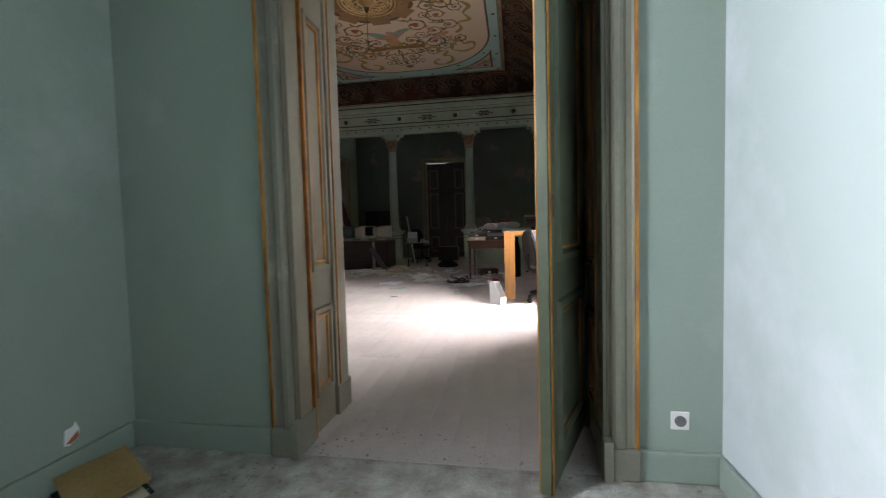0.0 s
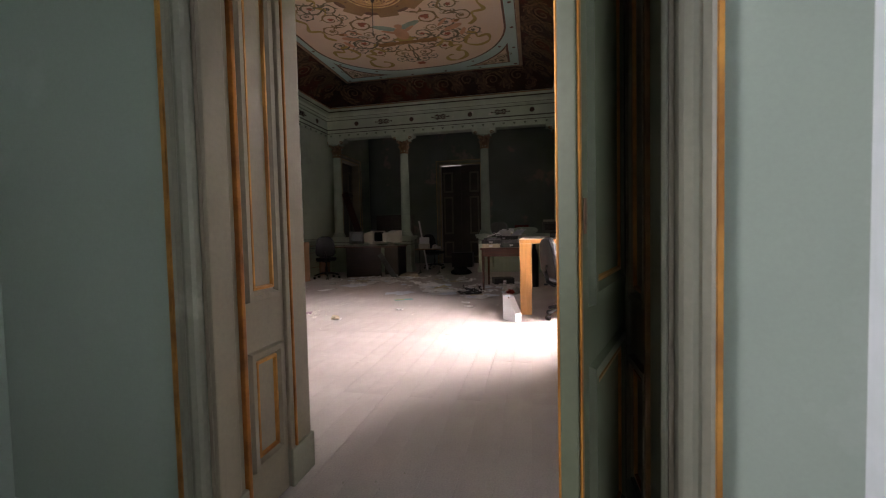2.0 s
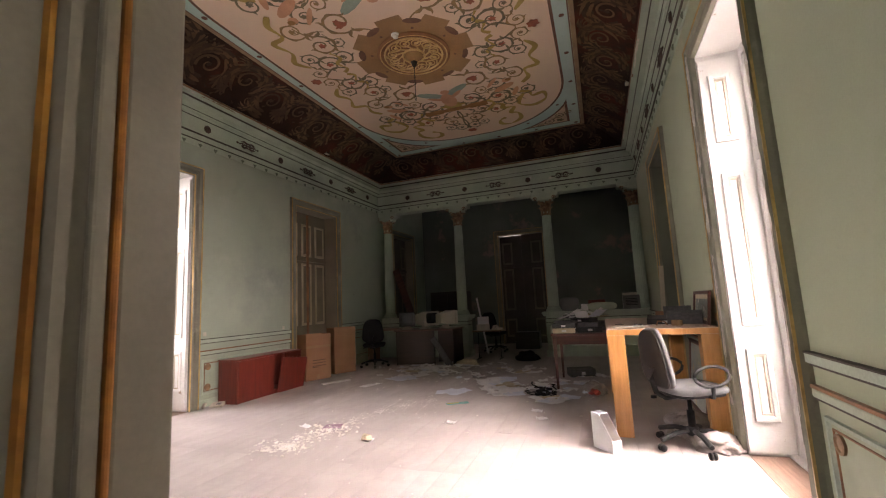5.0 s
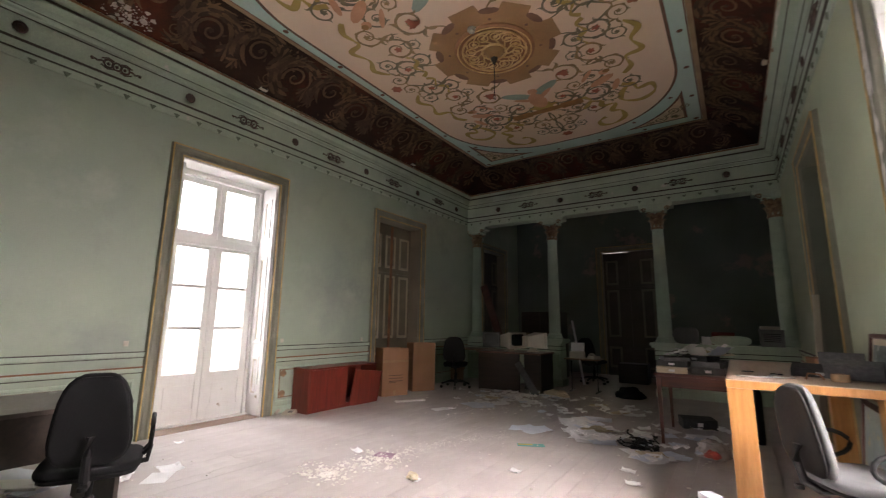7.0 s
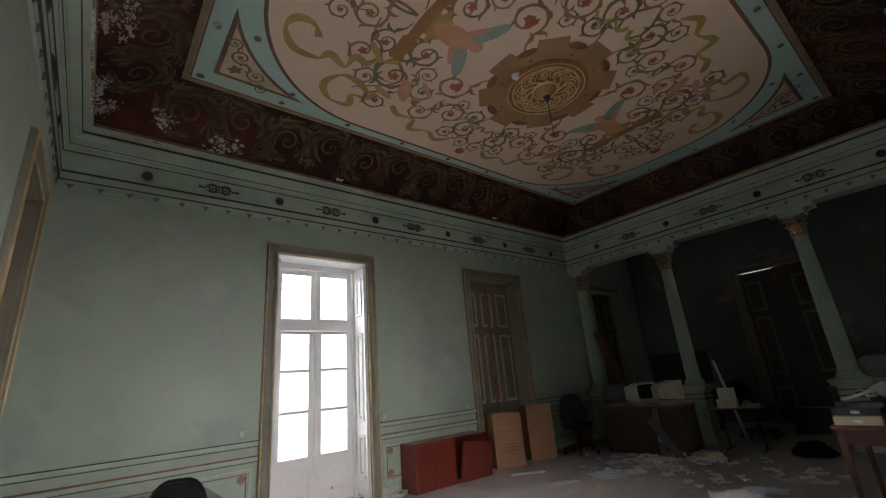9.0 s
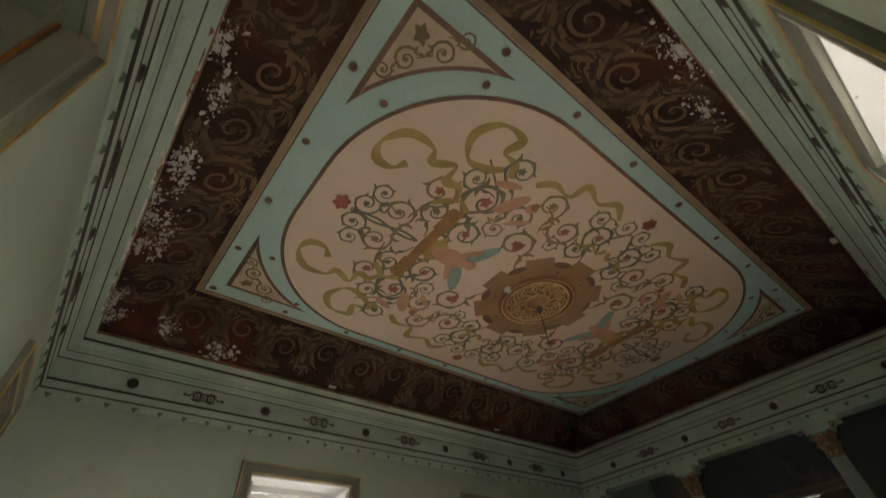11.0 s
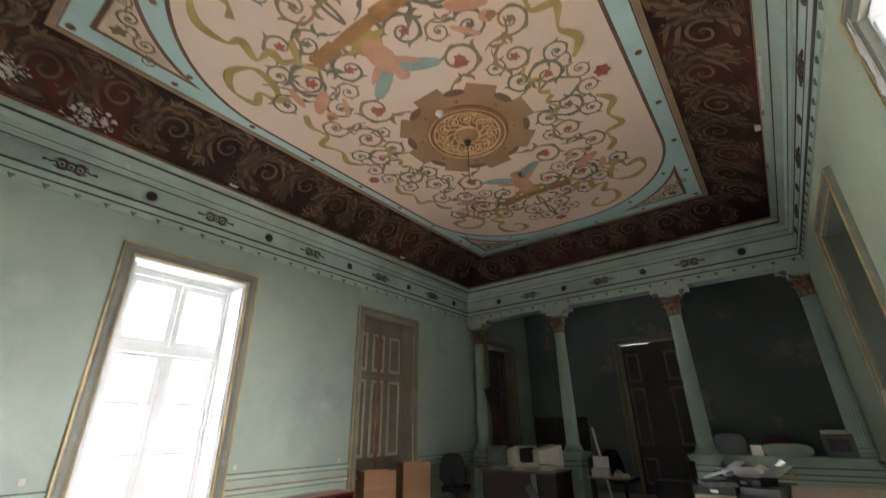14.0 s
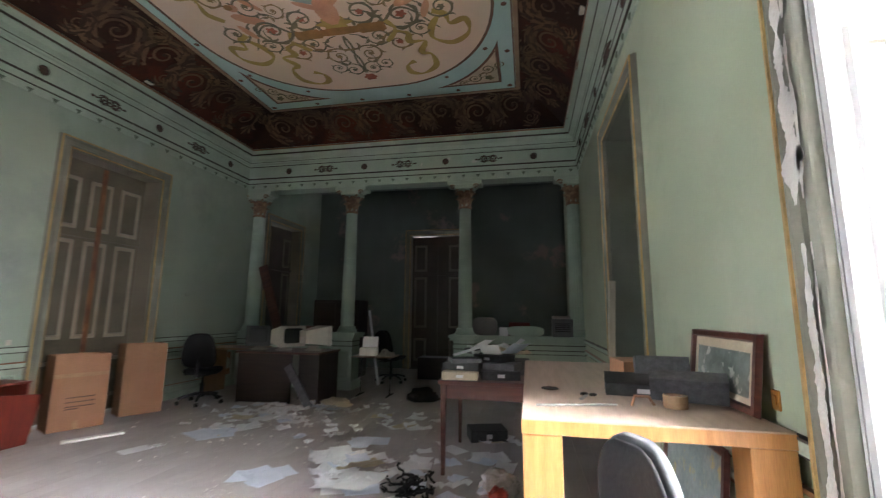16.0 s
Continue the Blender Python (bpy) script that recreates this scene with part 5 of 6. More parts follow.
def table_beech():
    th = tagged(empty("table"), "tall orange beech table with thick block legs", "table")
    x0, x1, y0, y1, h = 1.80, 2.672, 2.47, 4.42, 0.925
    part("tabletop", boxes(((x0, y0, h - 0.055), (x1, y1, h)), bev=0.003), TABLETOP, th, "dusty beech tabletop")
    part("edge_band", boxes(((x0 - 0.002, y0 - 0.003, h - 0.053), (x1 + 0.002, y0 - 0.0005, h - 0.006))), ORANGEWOOD, th)
    for a in (x0, x1 - 0.14):
        for b in (y0, y1 - 0.14):
            part("leg", boxes(((a, b, 0), (a + 0.14, b + 0.14, h - 0.055)), bev=0.006), ORANGEWOOD, th)
    part("cable_hole", lathe(bmesh.new(), [(0.035, 0.001), (0.042, 0.004), (0.042, 0.0)], 20, (1.93, 3.12, h)), BLACKP, th, "black cable hole ring")
    return th


table_beech()


def box_file(m, w, d, h, material, label, open_lid=0.0):
    th = tagged(empty("box_file", m), label, "box file", group="box files")
    local("case", boxes(((-w / 2, -d / 2, 0), (w / 2, d / 2, 0.004)), ((-w / 2, -d / 2, 0.004), (-w / 2 + 0.004, d / 2, h)), ((w / 2 - 0.004, -d / 2, 0.004), (w / 2, d / 2, h)), ((-w / 2, -d / 2, 0.004), (w / 2, -d / 2 + 0.004, h)), ((-w / 2, d / 2 - 0.004, 0.004), (w / 2, d / 2, h))), material, th)
    bm = boxes(((-w / 2, 0, 0), (w / 2, d + 0.004, 0.004)))
    bm.transform(Matrix.Translation((0, -d / 2 - 0.002, h)) @ Matrix.Rotation(radians(open_lid), 4, "X"))
    local("lid", bm, material, th)
    local("contents", boxes(((-w / 2 + 0.008, -d / 2 + 0.008, 0.005), (w / 2 - 0.012, d / 2 - 0.01, h * 0.7))), PAPER, th, "stack of white sheets")
    if material is not BINDERG:
        local("label", boxes(((-0.03, -d / 2 - 0.0015, h * 0.3), (0.03, -d / 2 - 0.0005, h * 0.7))), PAPER, th, "white spine label")
    return th


T = Matrix.Translation
R = Matrix.Rotation
Z0 = 0.926
box_file(T((2.36, 3.10, Z0)) @ R(radians(-8), 4, "Z"), 0.33, 0.24, 0.05, BINDER, "marbled black box file lying on the table", 6)
box_file(T((2.50, 2.90, Z0 + 0.02)) @ R(radians(-18), 4, "Z") @ R(radians(22), 4, "X"), 0.29, 0.08, 0.10, BINDERG, "marbled grey box file tipped on its side")
box_file(T((2.49, 3.22, Z0 + 0.055)) @ R(radians(-6), 4, "Z") @ R(radians(-18), 4, "X"), 0.25, 0.07, 0.10, BINDERG, "marbled grey box file stacked on another")
box_file(T((2.52, 3.75, Z0)) @ R(radians(5), 4, "Z"), 0.30, 0.30, 0.09, CARDBOARD, "open brown cardboard tray on the table", 0)

th = tagged(empty("picture_frame", T((2.645, 2.95, Z0)) @ R(radians(7), 4, "Y") @ Matrix.Diagonal((1, 0.95, 0.85, 1))), "dark wooden frame with a faded landscape print, leaning on the wall", "picture")
local("frame", panel_frame(lambda s, z, p: Vector((-p, s, z)), -0.34, 0.34, 0.0, 0.36, 0.045, 0.0, 0.022), DARKWOOD, th)
local("backing", boxes(((-0.004, -0.335, 0.005), (0.0, 0.335, 0.355))), CARDBOARD, th)
local("mount", boxes(((-0.007, -0.30, 0.04), (-0.0045, 0.30, 0.32))), PAPERY, th, "cream mount")
local("print", boxes(((-0.009, -0.26, 0.07), (-0.0075, 0.26, 0.27))), stained(mat("faded_landscape_print", (0.24, 0.28, 0.24), (0.09, 0.11, 0.09), 0.4, 7, 40), (0.50, 0.50, 0.44), 12, 0.55, 0.6), th, "faded green landscape print")

th = tagged(empty("picture_frame", T((2.61, 3.42, 0.0)) @ R(radians(6), 4, "Y")), "large brown framed print with yellow flowers, leaning under the table", "picture")
local("frame", panel_frame(lambda s, z, p: Vector((-p, s, z)), -0.42, 0.42, 0.0, 0.72, 0.05, 0.0, 0.022), DARKWOOD, th)
local("backing", boxes(((-0.004, -0.415, 0.005), (0.0, 0.415, 0.715))), CARDBOARD, th)
local("print", boxes(((-0.009, -0.37, 0.05), (-0.0045, 0.37, 0.67))), stained(mat("blue_green_print", (0.36, 0.42, 0.40), (0.26, 0.32, 0.30), 0.4, 5, 40), (0.50, 0.44, 0.20), 7, 0.56, 0.62), th, "blue-green print with yellow patches")

th = tagged(empty("tape_roll", T((2.41, 2.78, Z0))), "roll of brown packing tape lying on the table", "tape roll")
local("roll", lathe(bmesh.new(), [(0.028, 0.0), (0.045, 0.0), (0.047, 0.004), (0.047, 0.046), (0.045, 0.05), (0.028, 0.05), (0.028, 0.0)], 24), TAPE, th, smooth=False)
local("core", lathe(bmesh.new(), [(0.025, 0.001), (0.0279, 0.001), (0.0279, 0.049), (0.025, 0.049), (0.025, 0.001)], 24), CARDBOARD, th)
th = tagged(empty("tape_dispenser", T((2.28, 2.76, Z0)) @ R(0.4, 4, "Z")), "bent strip of pale cardboard on the table", "card strip")
local("strip", tube(bmesh.new(), [(-0.05, 0, 0.006), (-0.035, 0, 0.045), (0.03, 0.0, 0.04), (0.055, 0.0, 0.006)], 0.006, 6), CARDBOARD, th)
th = tagged(empty("pen", T((2.02, 2.72, Z0 + 0.005)) @ R(0.25, 4, "Z") @ R(radians(90), 4, "Y")), "thin steel ruler bar lying on the table", "ruler")
local("bar", lathe(bmesh.new(), [(0.004, -0.17), (0.005, -0.16), (0.005, 0.16), (0.003, 0.17)], 8), METAL, th)
th = tagged(empty("scissors", T((2.08, 2.92, Z0 + 0.003)) @ R(1.2, 4, "Z")), "small steel scissors lying on the table", "scissors")
local("blade", boxes(((-0.09, -0.006, 0), (0.02, 0.003, 0.003))), METAL, th)
local("blade", boxes(((-0.085, -0.003, 0.003), (0.02, 0.008, 0.006))), METAL, th)
for sg in (1, -1):
    local("handle", tube(bmesh.new(), [(0.045 + 0.022 * math.cos(i * 0.628), sg * 0.02 + 0.014 * math.sin(i * 0.628), 0.004) for i in range(11)], 0.004, 6), BLACKP, th)

# white magazine file on the floor
th = tagged(empty("magazine_file", T((1.715, 2.14, 0.0)) @ R(radians(-48), 4, "Z") @ Matrix.Diagonal((0.92, 1.0, 0.95, 1))), "white cardboard magazine file with a brown inside, on the floor", "magazine file")
for sg in (0, 1):
    bm = bmesh.new()
    y = -0.045 + sg * 0.087
    a = [bm.verts.new((x, yy, z)) for yy in (y, y + 0.003) for x, z in ((-0.12, 0), (0.12, 0), (0.12, 0.10), (-0.02, 0.29), (-0.12, 0.29))]
    bm.faces.new(a[:5])
    bm.faces.new(a[5:][::-1])
    for i in range(5):
        j = (i + 1) % 5
        bm.faces.new((a[i], a[j], a[5 + j], a[5 + i]))
    local("side", bm, PAPER, th)
local("spine", boxes(((-0.12, -0.042, 0.0), (-0.117, 0.042, 0.29))), PAPER, th)
local("front", boxes(((0.117, -0.042, 0.0), (0.12, 0.042, 0.10))), PAPER, th)
local("inside", boxes(((-0.116, -0.0415, 0.001), (0.116, 0.0415, 0.02)), ((-0.1165, -0.0415, 0.02), (-0.1145, 0.0415, 0.285))), CARDBOARD, th, "brown cardboard inside")
local("blue_edge", boxes(((-0.122, -0.046, 0.286), (-0.02, 0.046, 0.292))), PAPERB, th, "bluish worn edge")

# dark writing desk with papers
th = tagged(empty("writing_desk"), "dark mahogany writing desk with thin legs", "desk")
dx0, dx1, dy0, dy1, dh = 1.10, 1.86, 4.40, 5.35, 0.745
part("desktop", boxes(((dx0 - 0.02, dy0 - 0.02, dh - 0.03), (dx1 + 0.02, dy1 + 0.02, dh)), bev=0.006), DARKWOOD, th)
part("apron", boxes(((dx0 + 0.02, dy0 + 0.02, dh - 0.15), (dx1 - 0.02, dy1 - 0.02, dh - 0.03))), DARKWOOD, th)
for a in (dx0, dx1 - 0.05):
    for b in (dy0, dy1 - 0.05):
        bm = bmesh.new()
        r1 = [bm.verts.new((a + 0.025 + sx * 0.025, b + 0.025 + sy * 0.025, dh - 0.03)) for sx, sy in ((-1, -1), (1, -1), (1, 1), (-1, 1))]
        r2 = [bm.verts.new((a + 0.025 + sx * 0.015, b + 0.025 + sy * 0.015, 0)) for sx, sy in ((-1, -1), (1, -1), (1, 1), (-1, 1))]
        for i in range(4):
            bm.faces.new((r1[i], r1[(i + 1) % 4], r2[(i + 1) % 4], r2[i]))
        bm.faces.new(r1)
        bm.faces.new(r2[::-1])
        part("leg", bm, DARKWOOD, th)
for i, (x, y, z, w, d, h, mt, a) in enumerate(((1.25, 4.55, 0, 0.30, 0.24, 0.06, PAPERY, 4), (1.26, 4.66, 0.062, 0.32, 0.26, 0.06, BINDER, -6), (1.58, 4.62, 0, 0.32, 0.26, 0.07, BINDER, 9), (1.60, 4.68, 0.072, 0.28, 0.24, 0.05, BINDERG, -14), (1.35, 4.95, 0, 0.33, 0.27, 0.11, BINDER, 15), (1.66, 5.02, 0, 0.3, 0.3, 0.12, BINDERG, -8), (1.27, 4.64, 0.124, 0.26, 0.2, 0.035, BINDERG, 22), (1.52, 4.80, 0.124, 0.30, 0.22, 0.055, BINDER, -32), (1.40, 4.95, 0.18, 0.28, 0.2, 0.04, BINDERG, 40))):
    box_file(T((x, y, dh + 0.001 + z)) @ R(radians(a), 4, "Z"), w, d, h, mt, "yellowed cardboard file on the dark desk" if mt is PAPERY else "dark box file piled on the desk")


# sheets of paper
def sheet_mesh(name, w, h, curl, material, seed):
    r = random.Random(seed)
    bm = bmesh.new()
    n = 5
    g = [[bm.verts.new(((i / n - 0.5) * w, (j / n - 0.5) * h, 0.0015 + curl * (abs(i / n - 0.5) * 2) ** 2.5 * r.uniform(0.4, 1) + curl * 0.5 * (j / n) ** 3)) for j in range(n + 1)] for i in range(n + 1)]
    for i in range(n):
        for j in range(n):
            bm.faces.new((g[i][j], g[i + 1][j], g[i + 1][j + 1], g[i][j + 1]))
    me = bpy.data.meshes.new(name)
    bm.to_mesh(me)
    bm.free()
    me.materials.append(material)
    return me


SHEETS = [sheet_mesh("paper_sheet", 0.21, 0.297, 0.004, PAPER, 1), sheet_mesh("paper_sheet", 0.21, 0.297, 0.018, PAPER, 2), sheet_mesh("paper_sheet", 0.21, 0.297, 0.012, PAPERB, 3), sheet_mesh("paper_sheet", 0.297, 0.42, 0.012, PAPERB, 4), sheet_mesh("paper_sheet", 0.15, 0.21, 0.01, PAPERY, 5), sheet_mesh("paper_sheet", 0.10, 0.14, 0.02, PAPER, 6), sheet_mesh("paper_sheet", 0.22, 0.31, 0.02, PAPERY, 7)]
LABELS = ["loose white paper sheet on the dusty floor", "curled white paper sheet on the dusty floor", "bluish paper sheet on the dusty floor", "large bluish unfolded sheet on the floor", "small yellowed paper on the dusty floor", "torn white scrap of paper on the floor", "yellowed cardboard folder on the floor"]


def torn_mesh(name, size, curl, material, seed):
    """A torn, buckled piece of paper with an uneven outline."""
    r = random.Random(seed)
    bm = bmesh.new()
    n = 9
    c = bm.verts.new((0, 0, 0.012 + curl * 0.4))
    rim = [bm.verts.new((size * r.uniform(0.6, 1.2) * math.cos(6.28318 * k / n), size * 1.3 * r.uniform(0.6, 1.2) * math.sin(6.28318 * k / n), 0.002 + curl * r.random())) for k in range(n)]
    for k in range(n):
        bm.faces.new((c, rim[k], rim[(k + 1) % n]))
    me = bpy.data.meshes.new(name)
    bm.to_mesh(me)
    bm.free()
    me.materials.append(material)
    return me


SHEETS += [torn_mesh("paper_sheet", 0.085, 0.05, PAPER, 8), torn_mesh("paper_sheet", 0.07, 0.05, PAPER, 9), torn_mesh("paper_sheet", 0.09, 0.035, PAPERB, 10)]
LABELS += ["torn buckled white paper on the dusty floor", "crumpled white scrap of paper on the floor", "torn bluish paper on the dusty floor"]


def sheet(x, y, kind, z=0.0, tilt=4.0):
    ob = new("paper_sheet", SHEETS[kind])
    q = radians(rnd.uniform(-tilt, tilt)) if z > 0.003 else 0.0
    ob.matrix_world = T((x, y, z + 0.002 + 0.15 * abs(math.sin(q)))) @ R(rnd.uniform(0, 6.28), 4, "Z") @ R(q, 4, "X") @ Matrix.Diagonal((0.84, 0.84, 1, 1))
    tagged(ob, LABELS[kind], "paper", group="scattered papers")
    return ob


for cx, cy, sx, sy, n, pile in ((-0.25, 4.05, 0.06, 0.05, 5, 0.002), (0.28, 4.27, 0.12, 0.10, 22, 0.004), (0.52, 4.00, 0.10, 0.08, 12, 0.004), (1.03, 3.72, 0.11, 0.06, 11, 0.003), (1.33, 3.92, 0.07, 0.05, 3, 0.001), (1.25, 4.86, 0.16, 0.12, 9, 0.001), (0.34, 5.72, 0.15, 0.08, 7, 0.001), (0.24, 5.12, 0.09, 0.05, 4, 0.001), (-1.52, 5.0, 0.14, 0.06, 4, 0.001), (-1.35, 5.75, 0.35, 0.28, 14, 0.001), (-1.15, 6.35, 0.28, 0.16, 14, 0.002), (1.55, 5.45, 0.14, 0.12, 7, 0.001), (0.80, 4.55, 0.2, 0.14, 9, 0.001), (0.1, 6.3, 0.3, 0.25, 8, 0.001)):
    for k in range(n):
        kind = rnd.choice((0, 1, 2, 0, 1, 5, 5, 7, 8, 6)) if n > 5 else rnd.choice((3, 2))
        tl = 2.0 + 900 * pile * rnd.random()
        sheet(rnd.gauss(cx, sx), rnd.gauss(cy, sy), kind, 0.004 + 1.4 * k * pile if pile > 0.003 else k * pile * 0.6, min(1.6 * tl, 8) if pile > 0.002 else 3)
for cx, cy, sx, sy, n in ((0.40, 4.12, 0.22, 0.16, 10), (1.20, 4.25, 0.20, 0.15, 10), (-1.35, 5.85, 0.45, 0.35, 46), (0.3, 5.4, 0.6, 0.35, 14), (-1.0, 6.5, 0.30, 0.15, 18)):
    for k in range(n):
        sheet(rnd.gauss(cx, sx), rnd.gauss(cy, sy), rnd.choice((7, 8, 9, 8, 5, 5)), 0.02 * rnd.random() if cy < 4.3 else 0.0, 12)
for x, y, k in ((-2.2, 0.9, 1), (-2.05, 0.75, 0), (-2.95, 1.3, 5), (-1.81, 4.38, 0), (-1.7, 4.5, 5), (2.30, 1.72, 0), (-0.39, 1.94, 5), (1.1, 2.9, 5), (0.2, 2.6, 5), (-1.3, 2.2, 5), (-2.6, 0.3, 1), (1.0, 3.2, 5)):
    sheet(x, y, k)
for x, y, z, k in ((1.45, 4.75, dh + 0.135, 1), (1.55, 4.85, dh + 0.15, 6), (1.72, 4.70, dh + 0.13, 2), (1.30, 4.62, dh + 0.127, 0), (1.40, 4.9, dh + 0.13, 1), (1.62, 5.0, dh + 0.135, 1), (1.5, 4.6, dh + 0.125, 0), (1.75, 4.9, dh + 0.13, 6), (1.40, 4.72, dh + 0.128, 7), (1.50, 4.95, dh + 0.14, 7), (1.66, 4.78, dh + 0.13, 8), (1.72, 5.05, dh + 0.13, 7), (1.30, 4.85, dh + 0.125, 8)):
    sheet(x, y, k, z + 0.05, 30)
th = tagged(obj("leaflet", boxes(((-0.14, -0.10, 0.0), (0.14, 0.0, 0.003)), bev=0.0), CLOTHM), "teal and yellow leaflet on the floor", "leaflet")
th.matrix_world = T((-0.03, 3.50, 0.002)) @ R(0.5, 4, "Z")
local("yellow_half", boxes(((-0.13, -0.06, 0.0031), (0.02, -0.015, 0.0037))), mat("yellow_card", (0.55, 0.48, 0.08), None, 0.6, 5), th, "yellow printed bar")
th = tagged(obj("booklet", boxes(((-0.09, -0.06, 0.0), (0.09, 0.06, 0.008)), bev=0.001), mat("mauve_card", (0.36, 0.22, 0.30), None, 0.6, 8)), "faded mauve booklet lying in plaster crumbs", "booklet")
th.matrix_world = T((-1.0, 2.28, 0.002)) @ R(0.3, 4, "Z")

# burnt black tangle on the papers
bm = bmesh.new()
for k in range(26):
    p = Vector((0.98 + rnd.gauss(0, 0.11), 4.06 + rnd.gauss(0, 0.07), 0.03))
    pts = []
    for i in range(8):
        pts.append(p.copy())
        p += Vector((rnd.uniform(-0.06, 0.06), rnd.uniform(-0.05, 0.05), rnd.uniform(-0.025, 0.03)))
        p.z = min(max(p.z, 0.012), 0.12)
    tube(bm, pts, rnd.uniform(0.005, 0.012), 5)
tagged(obj("black_cable_tangle", bm, BLACKP), "tangle of black cables and strips on the papers", "cable tangle", kind="stuff")


def heap(name, c, half, material, label, cat, seed, amp=0.35, lo=0.0):
    """A crumpled bag or cloth: a lumpy flattened heap."""
    bm = bmesh.new()
    bmesh.ops.create_icosphere(bm, subdivisions=4, radius=1)
    for v in bm.verts:
        p = v.co.copy()
        k = 1 + amp * (noise.noise(p * 1.7 + Vector((seed, 0, 0))) + 0.7 * noise.noise(p * 4.1 + Vector((0, seed, 0))) + 0.4 * abs(noise.noise(p * 9.0)))
        v.co = Vector((c[0] + half[0] * p.x * k, c[1] + half[1] * p.y * k, max(lo, c[2] + half[2] * max(p.z, -0.4) * k)))
    ob = obj(name, bm, material, True)
    return tagged(ob, label, cat)


FILM = mat("cloudy_plastic_film", (0.66, 0.60, 0.57), (0.52, 0.46, 0.43), 0.18, 9, 40, 0.5)
FILM.node_tree.nodes["Principled BSDF"].inputs["Transmission Weight"].default_value = 0.25
heap("plastic_bag", (2.40, 2.68, 0.05), (0.19, 0.17, 0.13), FILM, "crumpled clear plastic bag on the floor under the table", "plastic bag", 3.0)
heap("plastic_bag", (2.52, 2.30, 0.04), (0.15, 0.13, 0.09), FILM, "crumpled clear plastic bag on the floor beside the table leg", "plastic bag", 7.0)
heap("plastic_bag", (1.60, 4.17, 0.05), (0.14, 0.13, 0.10), FILM, "clear plastic bag with red scraps near the table", "plastic bag", 9.0)
heap("red_wrapper", (1.60, 4.02, 0.05), (0.06, 0.05, 0.04), mat("red_foil", (0.45, 0.06, 0.04), None, 0.3, 9), "crumpled red wrapper beside a plastic bag", "wrapper", 5.0)
heap("plastic_film", (-2.30, -0.42, 0.06), (0.14, 0.34, 0.07), FILM, "crumpled clear plastic film under the desk", "plastic film", 13.0)
heap("paper_ball", (-0.40, 1.95, 0.02), (0.05, 0.04, 0.035), PAPERY, "crumpled paper ball on the dusty floor", "paper ball", 2.0)
heap("crumpled_cloth", (-2.30, 0.55, 0.02), (0.12, 0.10, 0.03), PAPER, "crumpled white paper beside the dark desk", "paper", 4.0)
heap("crumpled_paper", (-0.85, 6.62, 0.03), (0.22, 0.12, 0.07), PAPERY, "crumpled pinkish packing paper near the dark desk", "packing paper", 6.0)
heap("dark_bag", (0.25, 7.25, 0.05), (0.22, 0.16, 0.12), BLACKF, "black bag slumped on the floor near a column", "bag", 8.0)
box_file(T((1.38, 5.50, 0.002)) @ R(0.3, 4, "Z"), 0.38, 0.28, 0.11, BINDER, "black box file on the floor under the desk")

# cardboard boxes
def carton(x, y, ang, w, d, h, flap, label):
    th = tagged(empty("cardboard_box", T((x, y, 0)) @ R(radians(ang), 4, "Z")), label, "box", group="cardboard boxes")
    t = 0.006
    for nm, lo, hi in (("front_wall", (0, 0, 0), (w, t, h)), ("back_wall", (0, d - t, 0), (w, d, h)), ("side_wall", (0, t, 0), (t, d - t, h)), ("side_wall", (w - t, t, 0), (w, d - t, h)), ("bottom", (t, t, 0.001), (w - t, d - t, t))):
        local(nm, boxes((lo, hi)), CARDBOARD, th)
    if flap:
        local("flap", boxes(((0.0, -0.008, h * 0.78), (w, -0.001, h + 0.003))), CARDBOARD, th)
    else:
        local("tape", boxes(((0.0, -0.0012, h * 0.70), (w, -0.0004, h * 0.755))), TAPE, th, "shiny packing tape")
        local("tape", boxes(((w * 0.42, -0.0014, 0.0), (w * 0.52, -0.0006, h * 0.12))), TAPE, th, "shiny packing tape")
        bm = bmesh.new()
        for z in (0.42, 0.36, 0.30, 0.27):
            quadbox(bm, (w * 0.25, -0.0012, h * z), (w * (0.78 if z != 0.27 else 0.5), -0.0004, h * z + 0.012))
        local("print", bm, INK, th, "dark printed bars")
    return th


carton(-3.18, 4.60, 67, 0.50, 0.32, 0.80, False, "tall brown cardboard box with printed bars and tape")
carton(-3.12, 5.36, 62, 0.46, 0.32, 0.87, True, "tall open brown cardboard box with a folded flap")

# red cabinet with a hanging door
th = tagged(empty("low_cabinet"), "low red mahogany cabinet with one door hanging off", "cabinet")
x0, x1, y0, y1, h = -3.375, -3.03, 2.95, 4.28, 0.60
part("top", boxes(((x0, y0 - 0.01, h - 0.02), (x1 + 0.01, y1 + 0.01, h)), bev=0.004), REDWOOD, th)
part("body", boxes(((x0, y0, 0.0), (x1, y0 + 0.02, h - 0.02)), ((x0, y1 - 0.02, 0.0), (x1, y1, h - 0.02)), ((x0, y0 + 0.02, 0.0), (x0 + 0.015, y1 - 0.02, h - 0.02)), ((x0 + 0.015, y0 + 0.02, 0.04), (x1, y1 - 0.02, 0.06)), ((x0 + 0.015, 3.60, 0.06), (x1, 3.62, h - 0.02)), ((x1 - 0.03, y0 + 0.02, 0.0), (x1 - 0.015, y1 - 0.02, 0.04))), REDWOOD, th)
part("door", boxes(((x1, y0 + 0.01, 0.05), (x1 + 0.018, 3.64, h - 0.025)), bev=0.003), REDWOOD, th)
bm = boxes(((0, 0, 0), (0.018, 0.60, 0.53)), bev=0.003)
